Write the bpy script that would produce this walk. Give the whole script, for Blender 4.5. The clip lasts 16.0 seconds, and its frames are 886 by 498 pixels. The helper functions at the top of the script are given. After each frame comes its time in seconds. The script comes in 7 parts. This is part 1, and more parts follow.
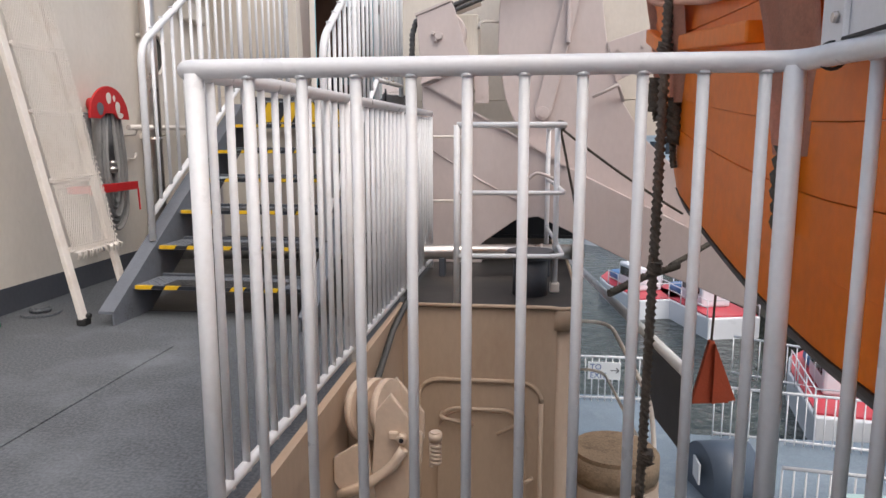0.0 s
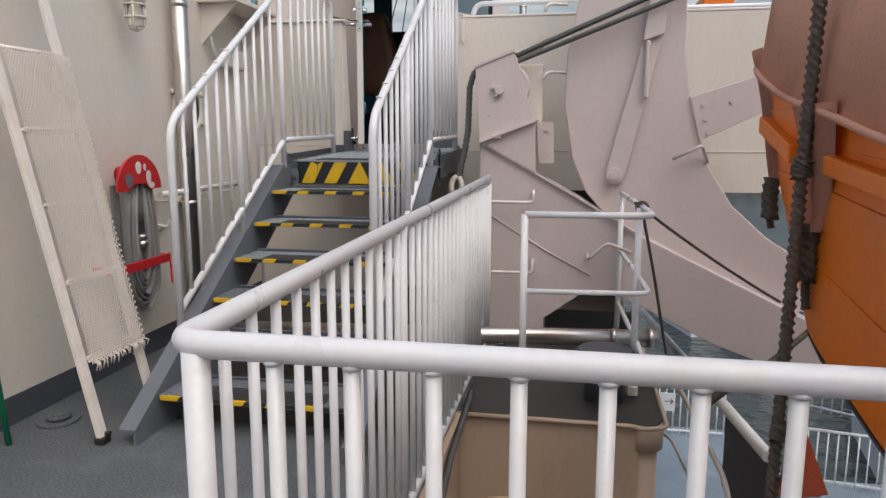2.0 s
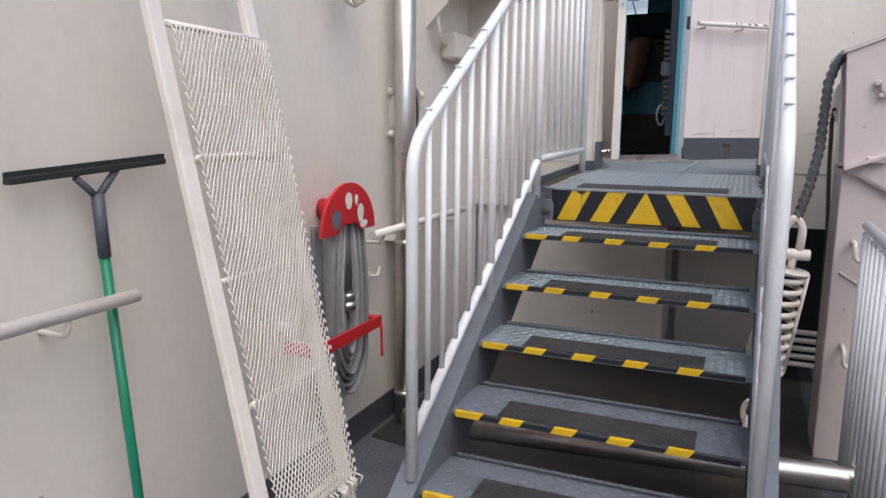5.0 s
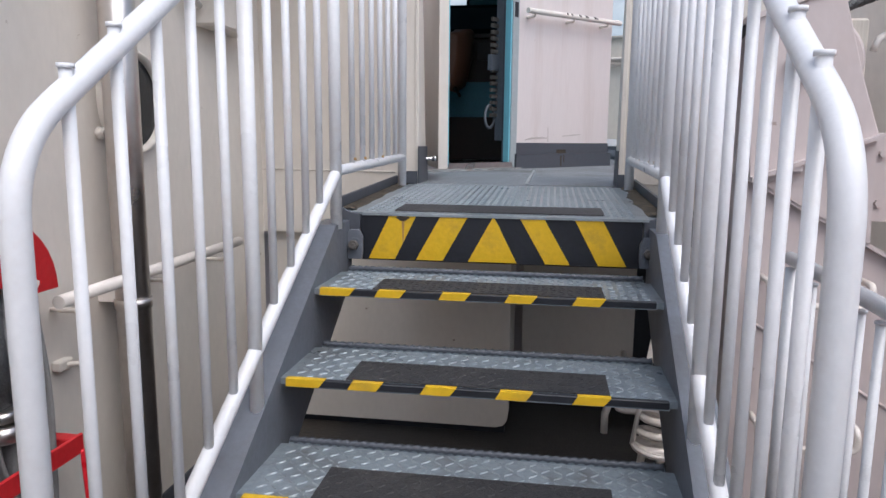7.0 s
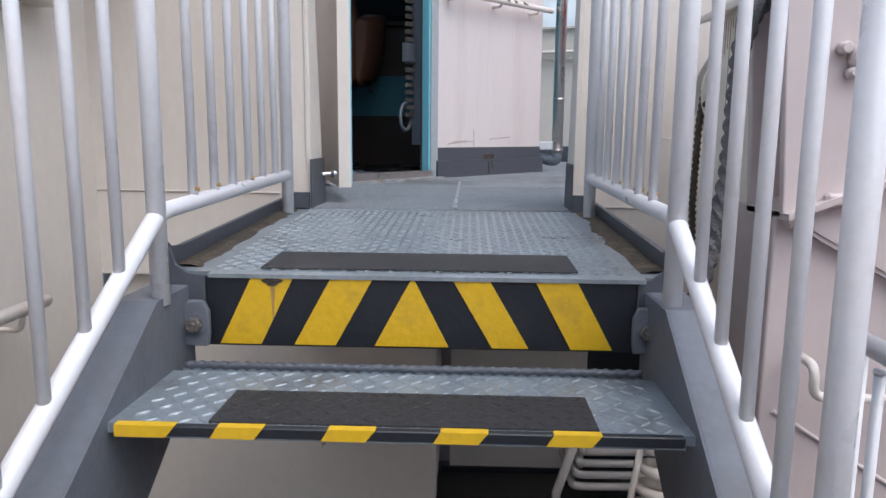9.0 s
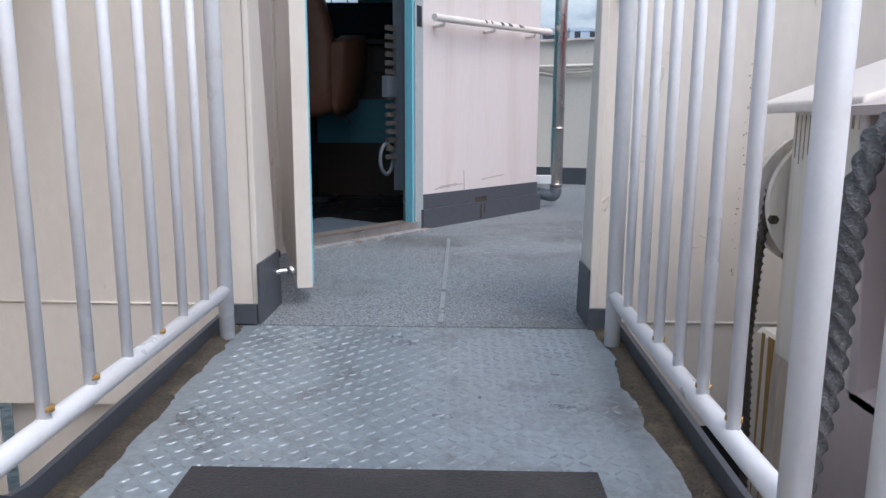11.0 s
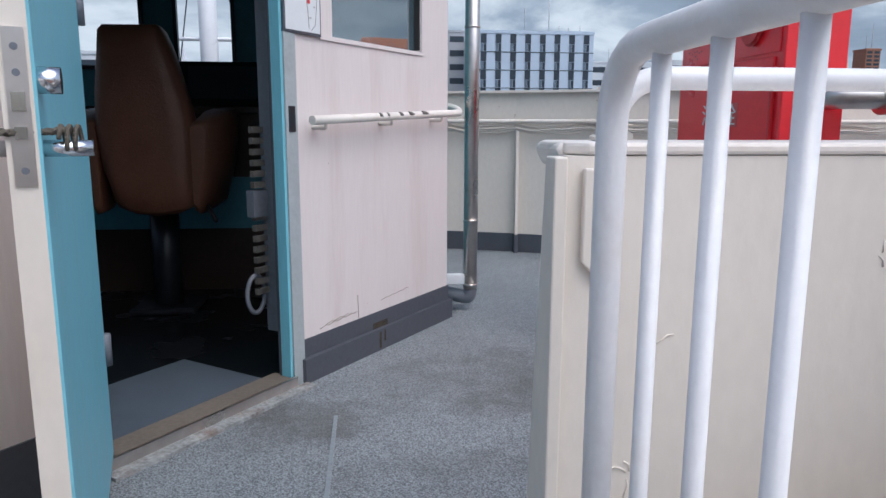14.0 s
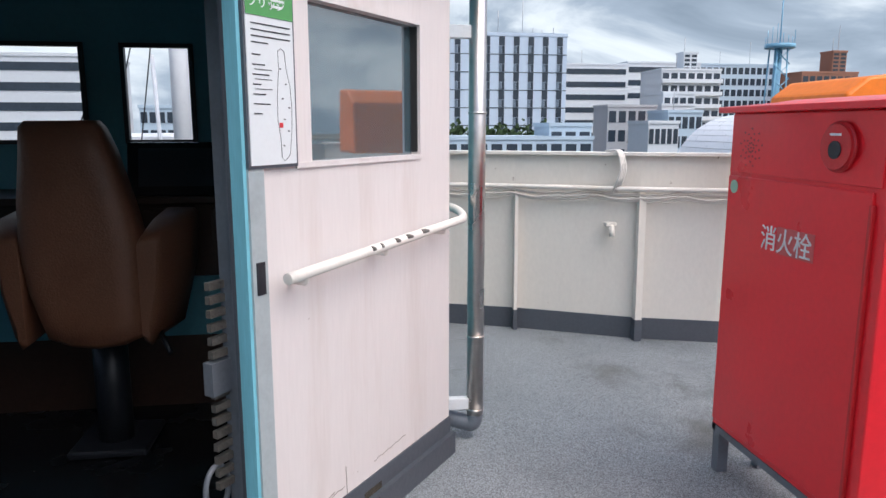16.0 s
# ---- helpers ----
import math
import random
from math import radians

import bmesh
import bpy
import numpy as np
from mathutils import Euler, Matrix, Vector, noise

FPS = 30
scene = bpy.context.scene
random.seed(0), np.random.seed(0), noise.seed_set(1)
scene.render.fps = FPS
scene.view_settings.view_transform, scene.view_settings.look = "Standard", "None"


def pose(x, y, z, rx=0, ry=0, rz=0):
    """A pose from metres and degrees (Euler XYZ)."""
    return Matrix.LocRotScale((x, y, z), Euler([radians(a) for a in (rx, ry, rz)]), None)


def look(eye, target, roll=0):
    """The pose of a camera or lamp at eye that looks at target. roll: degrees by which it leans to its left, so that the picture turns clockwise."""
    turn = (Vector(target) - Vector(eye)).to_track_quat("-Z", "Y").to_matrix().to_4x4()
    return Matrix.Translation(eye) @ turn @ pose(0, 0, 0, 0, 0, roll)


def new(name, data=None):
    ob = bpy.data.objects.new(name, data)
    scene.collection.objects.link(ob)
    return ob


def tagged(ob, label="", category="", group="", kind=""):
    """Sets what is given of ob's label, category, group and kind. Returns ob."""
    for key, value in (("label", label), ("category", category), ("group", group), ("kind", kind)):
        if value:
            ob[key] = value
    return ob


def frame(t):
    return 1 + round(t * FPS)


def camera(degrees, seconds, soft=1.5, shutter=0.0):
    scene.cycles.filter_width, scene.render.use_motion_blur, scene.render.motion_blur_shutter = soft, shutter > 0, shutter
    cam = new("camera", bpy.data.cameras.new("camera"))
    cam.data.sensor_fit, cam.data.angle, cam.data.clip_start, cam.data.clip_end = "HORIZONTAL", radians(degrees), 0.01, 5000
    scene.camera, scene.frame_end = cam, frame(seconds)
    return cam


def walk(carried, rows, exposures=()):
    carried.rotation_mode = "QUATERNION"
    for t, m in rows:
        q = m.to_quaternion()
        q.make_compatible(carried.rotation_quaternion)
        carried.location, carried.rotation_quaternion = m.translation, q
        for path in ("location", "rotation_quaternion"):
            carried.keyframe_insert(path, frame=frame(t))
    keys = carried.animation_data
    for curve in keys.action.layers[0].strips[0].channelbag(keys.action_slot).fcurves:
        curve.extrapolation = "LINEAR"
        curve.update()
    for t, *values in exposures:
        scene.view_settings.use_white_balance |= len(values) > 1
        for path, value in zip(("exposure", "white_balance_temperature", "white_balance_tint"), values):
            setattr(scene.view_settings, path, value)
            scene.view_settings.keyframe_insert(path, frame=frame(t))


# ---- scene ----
cam = camera(64.5, 16.0)
# seconds, x, y, z, and the turn about x, y, z in degrees
ROWS = [
    (0, 0.148, 0.569, 0.941, 81.02, 0.08, 6.95),
    (0.5, 0.078, 0.724, 1.094, 80.80, 0.12, 8.17),
    (1, 0.133, 0.848, 1.160, 80.91, 0.31, 8.80),
    (1.5, 0.106, 0.987, 1.293, 80.94, 0.08, 9.11),
    (2, -0.033, 1.126, 1.381, 80.83, -0.07, 10.43),
    (2.5, -0.094, 1.297, 1.437, 80.88, 0.07, 14.58),
    (3, -0.175, 1.513, 1.440, 80.72, 0.01, 17.19),
    (3.5, -0.377, 1.695, 1.466, 80.72, -0.02, 20.01),
    (4, -0.628, 1.948, 1.493, 80.27, -0.35, 22.22),
    (4.2, -0.723, 2.022, 1.507, 80.03, -0.44, 23.30),
    (6.3, -1.252, 3.033, 1.429, 81.24, -0.52, 21.27),
    (6.5, -1.232, 3.144, 1.425, 81.20, -0.53, 19.21),
    (7, -1.268, 3.456, 1.452, 81.15, -0.54, 8.76),
    (7.5, -1.327, 3.686, 1.463, 81.48, -0.60, 3.50),
    (8, -1.286, 3.947, 1.426, 81.36, -0.50, 2.55),
    (8.5, -1.310, 4.157, 1.441, 81.31, -0.42, 2.52),
    (8.7, -1.334, 4.197, 1.468, 81.16, -0.44, 2.38),
    (10.8, -1.296, 4.769, 1.727, 80.08, -0.38, 1.31),
    (11, -1.332, 4.822, 1.793, 80.15, -0.27, 1.33),
    (11.5, -1.326, 4.933, 1.874, 80.22, -0.28, 1.17),
    (12, -1.300, 5.129, 1.900, 80.21, -0.12, -1.06),
    (12.5, -1.282, 5.214, 2.019, 80.32, -0.07, -3.96),
    (13, -1.309, 5.379, 2.103, 80.98, -0.03, -4.80),
    (13.5, -1.303, 5.545, 2.227, 80.13, -0.16, -5.48),
    (14, -1.242, 5.690, 2.323, 80.09, -0.17, -5.94),
    (14.5, -1.190, 5.762, 2.358, 80.19, -0.16, -6.36),
    (15, -1.304, 6.044, 2.577, 80.00, -0.17, -7.02),
    (15.5, -1.310, 6.205, 2.663, 80.08, -0.00, -7.25),
    (16, -1.288, 6.412, 2.805, 80.08, -0.03, -8.03),
]
walk(cam, [(t, pose(x, y, z, rx, ry, rz)) for t, x, y, z, rx, ry, rz in ROWS], exposures=[(0, 0.02, 6450, 9), (1, -0.10, 6450, 9), (2, -0.32, 6400, 8), (3, -0.2, 6300, 8), (4, -0.02, 6120, 9), (6.3, -0.04, 5900, 9), (8, 0.06, 5800, 9), (11, 0.08, 5750, 9), (13, -0.04, 5780, 9), (14.5, -0.12, 5760, 9), (15.2, 0.05, 5950, 9), (16, 0.26, 6100, 10)])

# ---- daylight ----
world = bpy.data.worlds.new("world")
scene.world = world
world.use_nodes = True
wn = world.node_tree.nodes
sky = wn.new("ShaderNodeTexSky")
sky.sky_type, sky.sun_disc = "NISHITA", False
sky.sun_elevation, sky.sun_rotation = radians(58), radians(143)
sky.air_density, sky.dust_density, sky.ozone_density = 1.0, 5.0, 1.0
wn["Background"].inputs["Strength"].default_value = 0.15
world.node_tree.links.new(sky.outputs["Color"], wn["Background"].inputs["Color"])
sun_data = bpy.data.lights.new("sun", "SUN")
sun_data.energy, sun_data.angle, sun_data.color = 1.65, radians(82), (1.0, 0.98, 0.955)
sun = new("sun", sun_data)
sun.matrix_world = look((26, -34, 70), (0, 0, 0))

# ---- materials ----
def mat(name, color, rough=0.5, metal=0.0, vary=0.08, scale=3.0, fine=60.0, bump=0.1, stain=None, stain_amount=0.0, stain_scale=1.5, obj_random=0.0, coat=0.0, stretch=(1, 1, 1), speck=0.0, chips=0.0):
    """Paint, steel, cloth or deck: two scales of mottling, optional stains, and fine relief."""
    m = bpy.data.materials.new(name)
    m.use_nodes = True
    nt = m.node_tree
    n, l = nt.nodes, nt.links
    b = n["Principled BSDF"]
    b.inputs["Roughness"].default_value, b.inputs["Metallic"].default_value = rough, metal
    b.inputs["Coat Weight"].default_value = coat
    geo = n.new("ShaderNodeNewGeometry")
    mp = n.new("ShaderNodeMapping")
    mp.inputs["Scale"].default_value = stretch
    l.new(geo.outputs["Position"], mp.inputs["Vector"])
    big, small = n.new("ShaderNodeTexNoise"), n.new("ShaderNodeTexNoise")
    big.inputs["Scale"].default_value, big.inputs["Detail"].default_value = scale, 6
    small.inputs["Scale"].default_value, small.inputs["Detail"].default_value = fine, 3
    for t in (big, small):
        l.new(mp.outputs["Vector"], t.inputs["Vector"])
    add = n.new("ShaderNodeMath")
    add.operation = "ADD"
    l.new(big.outputs["Fac"], add.inputs[0])
    l.new(small.outputs["Fac"], add.inputs[1])
    rng = n.new("ShaderNodeMapRange")
    rng.inputs["From Min"].default_value, rng.inputs["From Max"].default_value = 0.6, 1.4
    rng.inputs["To Min"].default_value, rng.inputs["To Max"].default_value = 1 - vary, 1 + vary
    l.new(add.outputs[0], rng.inputs["Value"])
    hsv = n.new("ShaderNodeHueSaturation")
    hsv.inputs["Color"].default_value = (*color, 1)
    if obj_random:
        info = n.new("ShaderNodeObjectInfo")
        r2 = n.new("ShaderNodeMapRange")
        r2.inputs["To Min"].default_value, r2.inputs["To Max"].default_value = -obj_random, obj_random
        l.new(info.outputs["Random"], r2.inputs["Value"])
        ad2 = n.new("ShaderNodeMath")
        ad2.operation = "ADD"
        l.new(rng.outputs[0], ad2.inputs[0])
        l.new(r2.outputs[0], ad2.inputs[1])
        l.new(ad2.outputs[0], hsv.inputs["Value"])
    else:
        l.new(rng.outputs[0], hsv.inputs["Value"])
    out = hsv.outputs["Color"]
    if speck:
        grit = n.new("ShaderNodeTexNoise")
        grit.inputs["Scale"].default_value, grit.inputs["Detail"].default_value = fine, 2
        l.new(geo.outputs["Position"], grit.inputs["Vector"])
        g2 = n.new("ShaderNodeMapRange")
        g2.inputs["From Min"].default_value, g2.inputs["From Max"].default_value = 0.38, 0.62
        g2.inputs["To Min"].default_value, g2.inputs["To Max"].default_value = 1 - speck, 1 + speck
        l.new(grit.outputs["Fac"], g2.inputs["Value"])
        h2 = n.new("ShaderNodeHueSaturation")
        l.new(out, h2.inputs["Color"])
        l.new(g2.outputs[0], h2.inputs["Value"])
        out = h2.outputs["Color"]
    if stain:
        st = n.new("ShaderNodeTexNoise")
        st.inputs["Scale"].default_value, st.inputs["Detail"].default_value, st.inputs["Roughness"].default_value = stain_scale, 9, 0.65
        l.new(mp.outputs["Vector"], st.inputs["Vector"])
        ramp = n.new("ShaderNodeMapRange")
        ramp.inputs["From Min"].default_value, ramp.inputs["From Max"].default_value = 0.52, 0.72
        ramp.inputs["To Min"].default_value, ramp.inputs["To Max"].default_value = 0.0, stain_amount
        l.new(st.outputs["Fac"], ramp.inputs["Value"])
        mx = n.new("ShaderNodeMix")
        mx.data_type = "RGBA"
        for s in mx.inputs:
            if s.name == "B" and s.type == "RGBA":
                s.default_value = (*stain, 1)
            if s.name == "A" and s.type == "RGBA":
                l.new(out, s)
            if s.name == "Factor" and s.type == "VALUE":
                l.new(ramp.outputs[0], s)
        out = next(o for o in mx.outputs if o.type == "RGBA")
    if chips:
        ch = n.new("ShaderNodeTexNoise")
        ch.inputs["Scale"].default_value, ch.inputs["Detail"].default_value, ch.inputs["Roughness"].default_value = 11.0, 5, 0.6
        l.new(geo.outputs["Position"], ch.inputs["Vector"])
        cr = n.new("ShaderNodeMapRange")
        cr.inputs["From Min"].default_value, cr.inputs["From Max"].default_value = 0.715, 0.735
        cr.inputs["To Min"].default_value, cr.inputs["To Max"].default_value = 0.0, chips
        l.new(ch.outputs["Fac"], cr.inputs["Value"])
        cm = n.new("ShaderNodeMix")
        cm.data_type = "RGBA"
        for s in cm.inputs:
            if s.name == "B" and s.type == "RGBA":
                s.default_value = (0.24, 0.15, 0.09, 1)
            if s.name == "A" and s.type == "RGBA":
                l.new(out, s)
            if s.name == "Factor" and s.type == "VALUE":
                l.new(cr.outputs[0], s)
        out = next(o for o in cm.outputs if o.type == "RGBA")
    l.new(out, b.inputs["Base Color"])
    rr = n.new("ShaderNodeMapRange")
    rr.inputs["To Min"].default_value, rr.inputs["To Max"].default_value = max(rough - 0.12, 0.03), min(rough + 0.15, 1)
    l.new(big.outputs["Fac"], rr.inputs["Value"])
    l.new(rr.outputs[0], b.inputs["Roughness"])
    if bump:
        bp = n.new("ShaderNodeBump")
        bp.inputs["Strength"].default_value, bp.inputs["Distance"].default_value = bump, 0.01
        l.new(add.outputs[0], bp.inputs["Height"])
        l.new(bp.outputs["Normal"], b.inputs["Normal"])
    return m


CREAM = mat("cream paint", (0.73, 0.675, 0.605), 0.45, vary=0.05, scale=1.3, fine=40, bump=0.10, stain=(0.52, 0.42, 0.31), stain_amount=0.32, stain_scale=0.8, stretch=(1, 1, 0.55), chips=0.7)
PINK = mat("pinkish cream paint", (0.61, 0.53, 0.51), 0.42, vary=0.05, scale=1.5, fine=35, bump=0.08, stain=(0.5, 0.38, 0.31), stain_amount=0.3, stain_scale=1.0, stretch=(1, 1, 0.5), chips=0.5)
BRIDGE = mat("bridge wall paint", (0.74, 0.675, 0.655), 0.4, vary=0.04, scale=1.2, fine=30, bump=0.05, stain=(0.52, 0.41, 0.35), stain_amount=0.42, stain_scale=1.6, stretch=(2.6, 2.6, 0.28), chips=0.5)
TAN = mat("tan paint in the well", (0.50, 0.38, 0.28), 0.5, vary=0.07, scale=1.8, fine=40, bump=0.08, stain=(0.33, 0.2, 0.12), stain_amount=0.5, stain_scale=1.7, stretch=(1, 1, 0.4))
WHITE = mat("white rail enamel", (0.79, 0.795, 0.815), 0.3, vary=0.04, scale=9, fine=70, bump=0.07, stain=(0.6, 0.52, 0.44), stain_amount=0.25, stain_scale=7)
WARMWHITE = mat("warm white enamel", (0.78, 0.72, 0.66), 0.38, vary=0.05, scale=7, fine=60, bump=0.08, stain=(0.5, 0.38, 0.27), stain_amount=0.4, stain_scale=5)
DECK = mat("grey deck coating", (0.100, 0.109, 0.120), 0.62, vary=0.22, scale=1.6, fine=90, bump=0.25, stain=(0.22, 0.24, 0.265), stain_amount=0.75, stain_scale=1.1, speck=0.22)
# Worn coating of the landing; also colours the shade sheet below the stair.
DECKDARK = mat("dark deck coating for wear and stair shade", (0.036, 0.034, 0.033), 0.5, vary=0.3, scale=2.5, fine=80, bump=0.25, stain=(0.12, 0.095, 0.07), stain_amount=0.6, stain_scale=1.8)
DECKUP = mat("gritty blue grey deck coating", (0.215, 0.232, 0.248), 0.7, vary=0.25, scale=1.6, fine=230, bump=0.6, stain=(0.085, 0.083, 0.076), stain_amount=0.9, stain_scale=1.3, speck=0.5)
SKIRT = mat("slate skirting paint", (0.075, 0.082, 0.098), 0.45, vary=0.12, scale=4, fine=50, bump=0.1)
STEELGREY = mat("grey stair paint", (0.145, 0.158, 0.185), 0.4, vary=0.12, scale=5, fine=60, bump=0.12, stain=(0.07, 0.065, 0.06), stain_amount=0.5, stain_scale=3)
CHECKER = mat("pale grey checker plate", (0.27, 0.31, 0.34), 0.30, metal=0.3, vary=0.22, scale=6, fine=70, bump=0.2, stain=(0.10, 0.088, 0.075), stain_amount=0.75, stain_scale=5.5)
GRIP = mat("black grip tape", (0.03, 0.029, 0.03), 0.6, vary=0.3, scale=8, fine=180, bump=0.5, stain=(0.08, 0.075, 0.07), stain_amount=0.5, stain_scale=5)
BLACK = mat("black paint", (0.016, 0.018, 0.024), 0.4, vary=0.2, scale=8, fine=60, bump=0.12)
YELLOW = mat("yellow paint", (0.72, 0.45, 0.012), 0.4, vary=0.1, scale=9, fine=60, bump=0.15, stain=(0.2, 0.12, 0.05), stain_amount=0.45, stain_scale=9)
RED = mat("red enamel", (0.80, 0.020, 0.032), 0.3, vary=0.06, scale=3, fine=40, bump=0.04, coat=0.2)
REDWORN = mat("worn red paint", (0.55, 0.02, 0.025), 0.4, vary=0.1, scale=8, fine=60, bump=0.12)
AGED = mat("aged white paint with brown runs", (0.82, 0.765, 0.67), 0.5, vary=0.07, scale=3, fine=60, bump=0.2, stain=(0.44, 0.33, 0.20), stain_amount=0.5, stain_scale=7, stretch=(3, 3, 0.22))
OCHRERUST = mat("ochre rust run", (0.42, 0.25, 0.08), 0.8, vary=0.3, scale=12, fine=80, bump=0.2, stretch=(3, 3, 0.3))
BROWNROPE = mat("weathered brown rope", (0.165, 0.135, 0.11), 0.9, vary=0.35, scale=18, fine=160, bump=0.8)
WORNCHECK = mat("worn raised bars", (0.30, 0.335, 0.355), 0.33, metal=0.3, vary=0.25, scale=9, fine=80, bump=0.1)
JAMBGREY = mat("pale grey jamb paint", (0.38, 0.42, 0.43), 0.45, vary=0.08, scale=4, fine=50, bump=0.08, stain=(0.2, 0.2, 0.2), stain_amount=0.4, stain_scale=4)
BAREMETAL = mat("bare scuffed metal", (0.16, 0.145, 0.13), 0.55, metal=0.3, vary=0.3, scale=20, fine=120, bump=0.3)
HAIRCRACK = mat("dirty hairline", (0.30, 0.25, 0.21), 0.8, vary=0.3, scale=20, bump=0.1)
GREYROPE = mat("weathered grey laid rope", (0.14, 0.14, 0.142), 0.8, vary=0.35, scale=18, fine=160, bump=0.7)
RUST = mat("rust and dirt", (0.062, 0.050, 0.036), 0.9, vary=0.6, scale=22, fine=140, bump=0.9, stain=(0.20, 0.16, 0.09), stain_amount=0.75, stain_scale=14)
STEEL = mat("polished steel", (0.62, 0.58, 0.55), 0.30, metal=1.0, vary=0.1, scale=4, fine=30, bump=0.01, stain=(0.3, 0.2, 0.15), stain_amount=0.4, stain_scale=3)
CHROME = mat("chrome", (0.7, 0.7, 0.72), 0.15, metal=1.0, vary=0.04, bump=0.01)
ORANGE = mat("orange hull paint", (0.93, 0.225, 0.008), 0.42, vary=0.1, scale=2, fine=30, bump=0.12, stain=(0.45, 0.08, 0.015), stain_amount=0.4, stain_scale=1.4)
CANVAS = mat("faded orange canvas", (0.72, 0.38, 0.27), 0.85, vary=0.14, scale=2.0, fine=120, bump=0.25, stain=(0.24, 0.12, 0.085), stain_amount=0.6, stain_scale=1.6)
TARRED = mat("dark tarred rope", (0.11, 0.095, 0.075), 0.9, vary=0.4, scale=20, fine=150, bump=0.8)
WIRE = mat("greased wire rope", (0.11, 0.11, 0.11), 0.45, metal=0.4, vary=0.3, scale=20, fine=150, bump=0.6)
HOSE = mat("grey canvas hose", (0.30, 0.295, 0.29), 0.85, obj_random=0.3, vary=0.22, scale=14, fine=120, bump=0.4, stretch=(6, 6, 1))
GREEN = mat("green pole enamel", (0.01, 0.20, 0.10), 0.35, vary=0.08, bump=0.03)
RUBBER = mat("black rubber", (0.02, 0.02, 0.02), 0.65, vary=0.2, bump=0.1)
TEAL = mat("teal bridge paint", (0.12, 0.33, 0.385), 0.4, vary=0.1, scale=3, fine=40, bump=0.05)
SKYBLUE = mat("light blue door paint", (0.20, 0.50, 0.60), 0.45, vary=0.14, scale=3, fine=40, bump=0.08, stretch=(6, 6, 0.4))
LEATHER = mat("brown leather", (0.175, 0.076, 0.043), 0.45, vary=0.16, scale=5, fine=120, bump=0.25, stain=(0.10, 0.035, 0.018), stain_amount=0.4, stain_scale=4)
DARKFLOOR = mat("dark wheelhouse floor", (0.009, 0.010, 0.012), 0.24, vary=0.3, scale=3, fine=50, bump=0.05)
MATBLUE = mat("blue grey door mat", (0.075, 0.10, 0.13), 0.9, vary=0.2, scale=6, fine=200, bump=0.5)
WOOD = mat("weathered sill timber", (0.16, 0.135, 0.11), 0.7, vary=0.2, scale=5, fine=60, bump=0.25, stretch=(1, 1, 8))
DESK = mat("brown console wood", (0.06, 0.03, 0.02), 0.4, vary=0.2, scale=4, fine=40, bump=0.05)
SCREEN = mat("dark monitor glass", (0.012, 0.015, 0.018), 0.12, vary=0.1, bump=0.0)
WHITESIGN = mat("white sign board", (0.72, 0.74, 0.75), 0.4, vary=0.03, bump=0.02)
SIGNGREEN = mat("green sign band", (0.10, 0.33, 0.10), 0.4, vary=0.04, bump=0.02)
INK = mat("black ink", (0.03, 0.03, 0.035), 0.5, vary=0.05, bump=0.0)
REDINK = mat("red ink", (0.6, 0.04, 0.05), 0.5, vary=0.05, bump=0.0)
PONTOON = mat("blue grey lower deck", (0.20, 0.25, 0.30), 0.45, vary=0.3, scale=1.1, fine=30, bump=0.1, stain=(0.33, 0.37, 0.41), stain_amount=0.7, stain_scale=1.3)
SAND = mat("flaking tan paint with dirt", (0.36, 0.26, 0.17), 0.9, vary=0.3, scale=6, fine=60, bump=0.5, stain=(0.05, 0.035, 0.025), stain_amount=0.8, stain_scale=5)
CONCRETE = mat("quay concrete", (0.26, 0.22, 0.17), 0.85, vary=0.3, scale=0.8, fine=12, bump=0.3, stain=(0.08, 0.07, 0.05), stain_amount=0.6, stain_scale=0.5)
HULLBEIGE = mat("beige bottom paint", (0.46, 0.385, 0.33), 0.55, vary=0.08, scale=2, fine=30, bump=0.1)
SLATEBOX = mat("slate blue painted steel", (0.085, 0.11, 0.15), 0.4, vary=0.12, scale=3, bump=0.05)
BOATWHITE = mat("white boat gelcoat", (0.74, 0.76, 0.80), 0.3, vary=0.05, scale=2, bump=0.02)
BOATRED = mat("red boat paint", (0.55, 0.05, 0.07), 0.35, vary=0.08, scale=2, bump=0.02)
BOATBLUE = mat("blue tarpaulin", (0.10, 0.22, 0.45), 0.5, vary=0.2, scale=2, bump=0.1)
PALEGLASSROOF = mat("pale green roof sheet", (0.45, 0.60, 0.58), 0.3, vary=0.12, scale=0.8, bump=0.03)


def glass(name, tint=(0.9, 0.95, 0.95), rough=0.0, mix=0.12):
    m = bpy.data.materials.new(name)
    m.use_nodes = True
    n, l = m.node_tree.nodes, m.node_tree.links
    b = n["Principled BSDF"]
    b.inputs["Base Color"].default_value = (*tint, 1)
    b.inputs["Roughness"].default_value = rough
    b.inputs["Transmission Weight"].default_value = 1.0
    b.inputs["IOR"].default_value = 1.45
    return m


GLASS = glass("clear glass")
LAMPGLASS = glass("ribbed lamp glass", (0.95, 0.93, 0.85), 0.25)


def mirror_pane():
    """A tinted pane that reflects the harbour: dark glossy glass."""
    m = bpy.data.materials.new("dark reflecting pane")
    m.use_nodes = True
    b = m.node_tree.nodes["Principled BSDF"]
    b.inputs["Base Color"].default_value = (0.06, 0.10, 0.12, 1)
    b.inputs["Roughness"].default_value = 0.03
    b.inputs["IOR"].default_value = 3.3
    return m


PANE = mirror_pane()


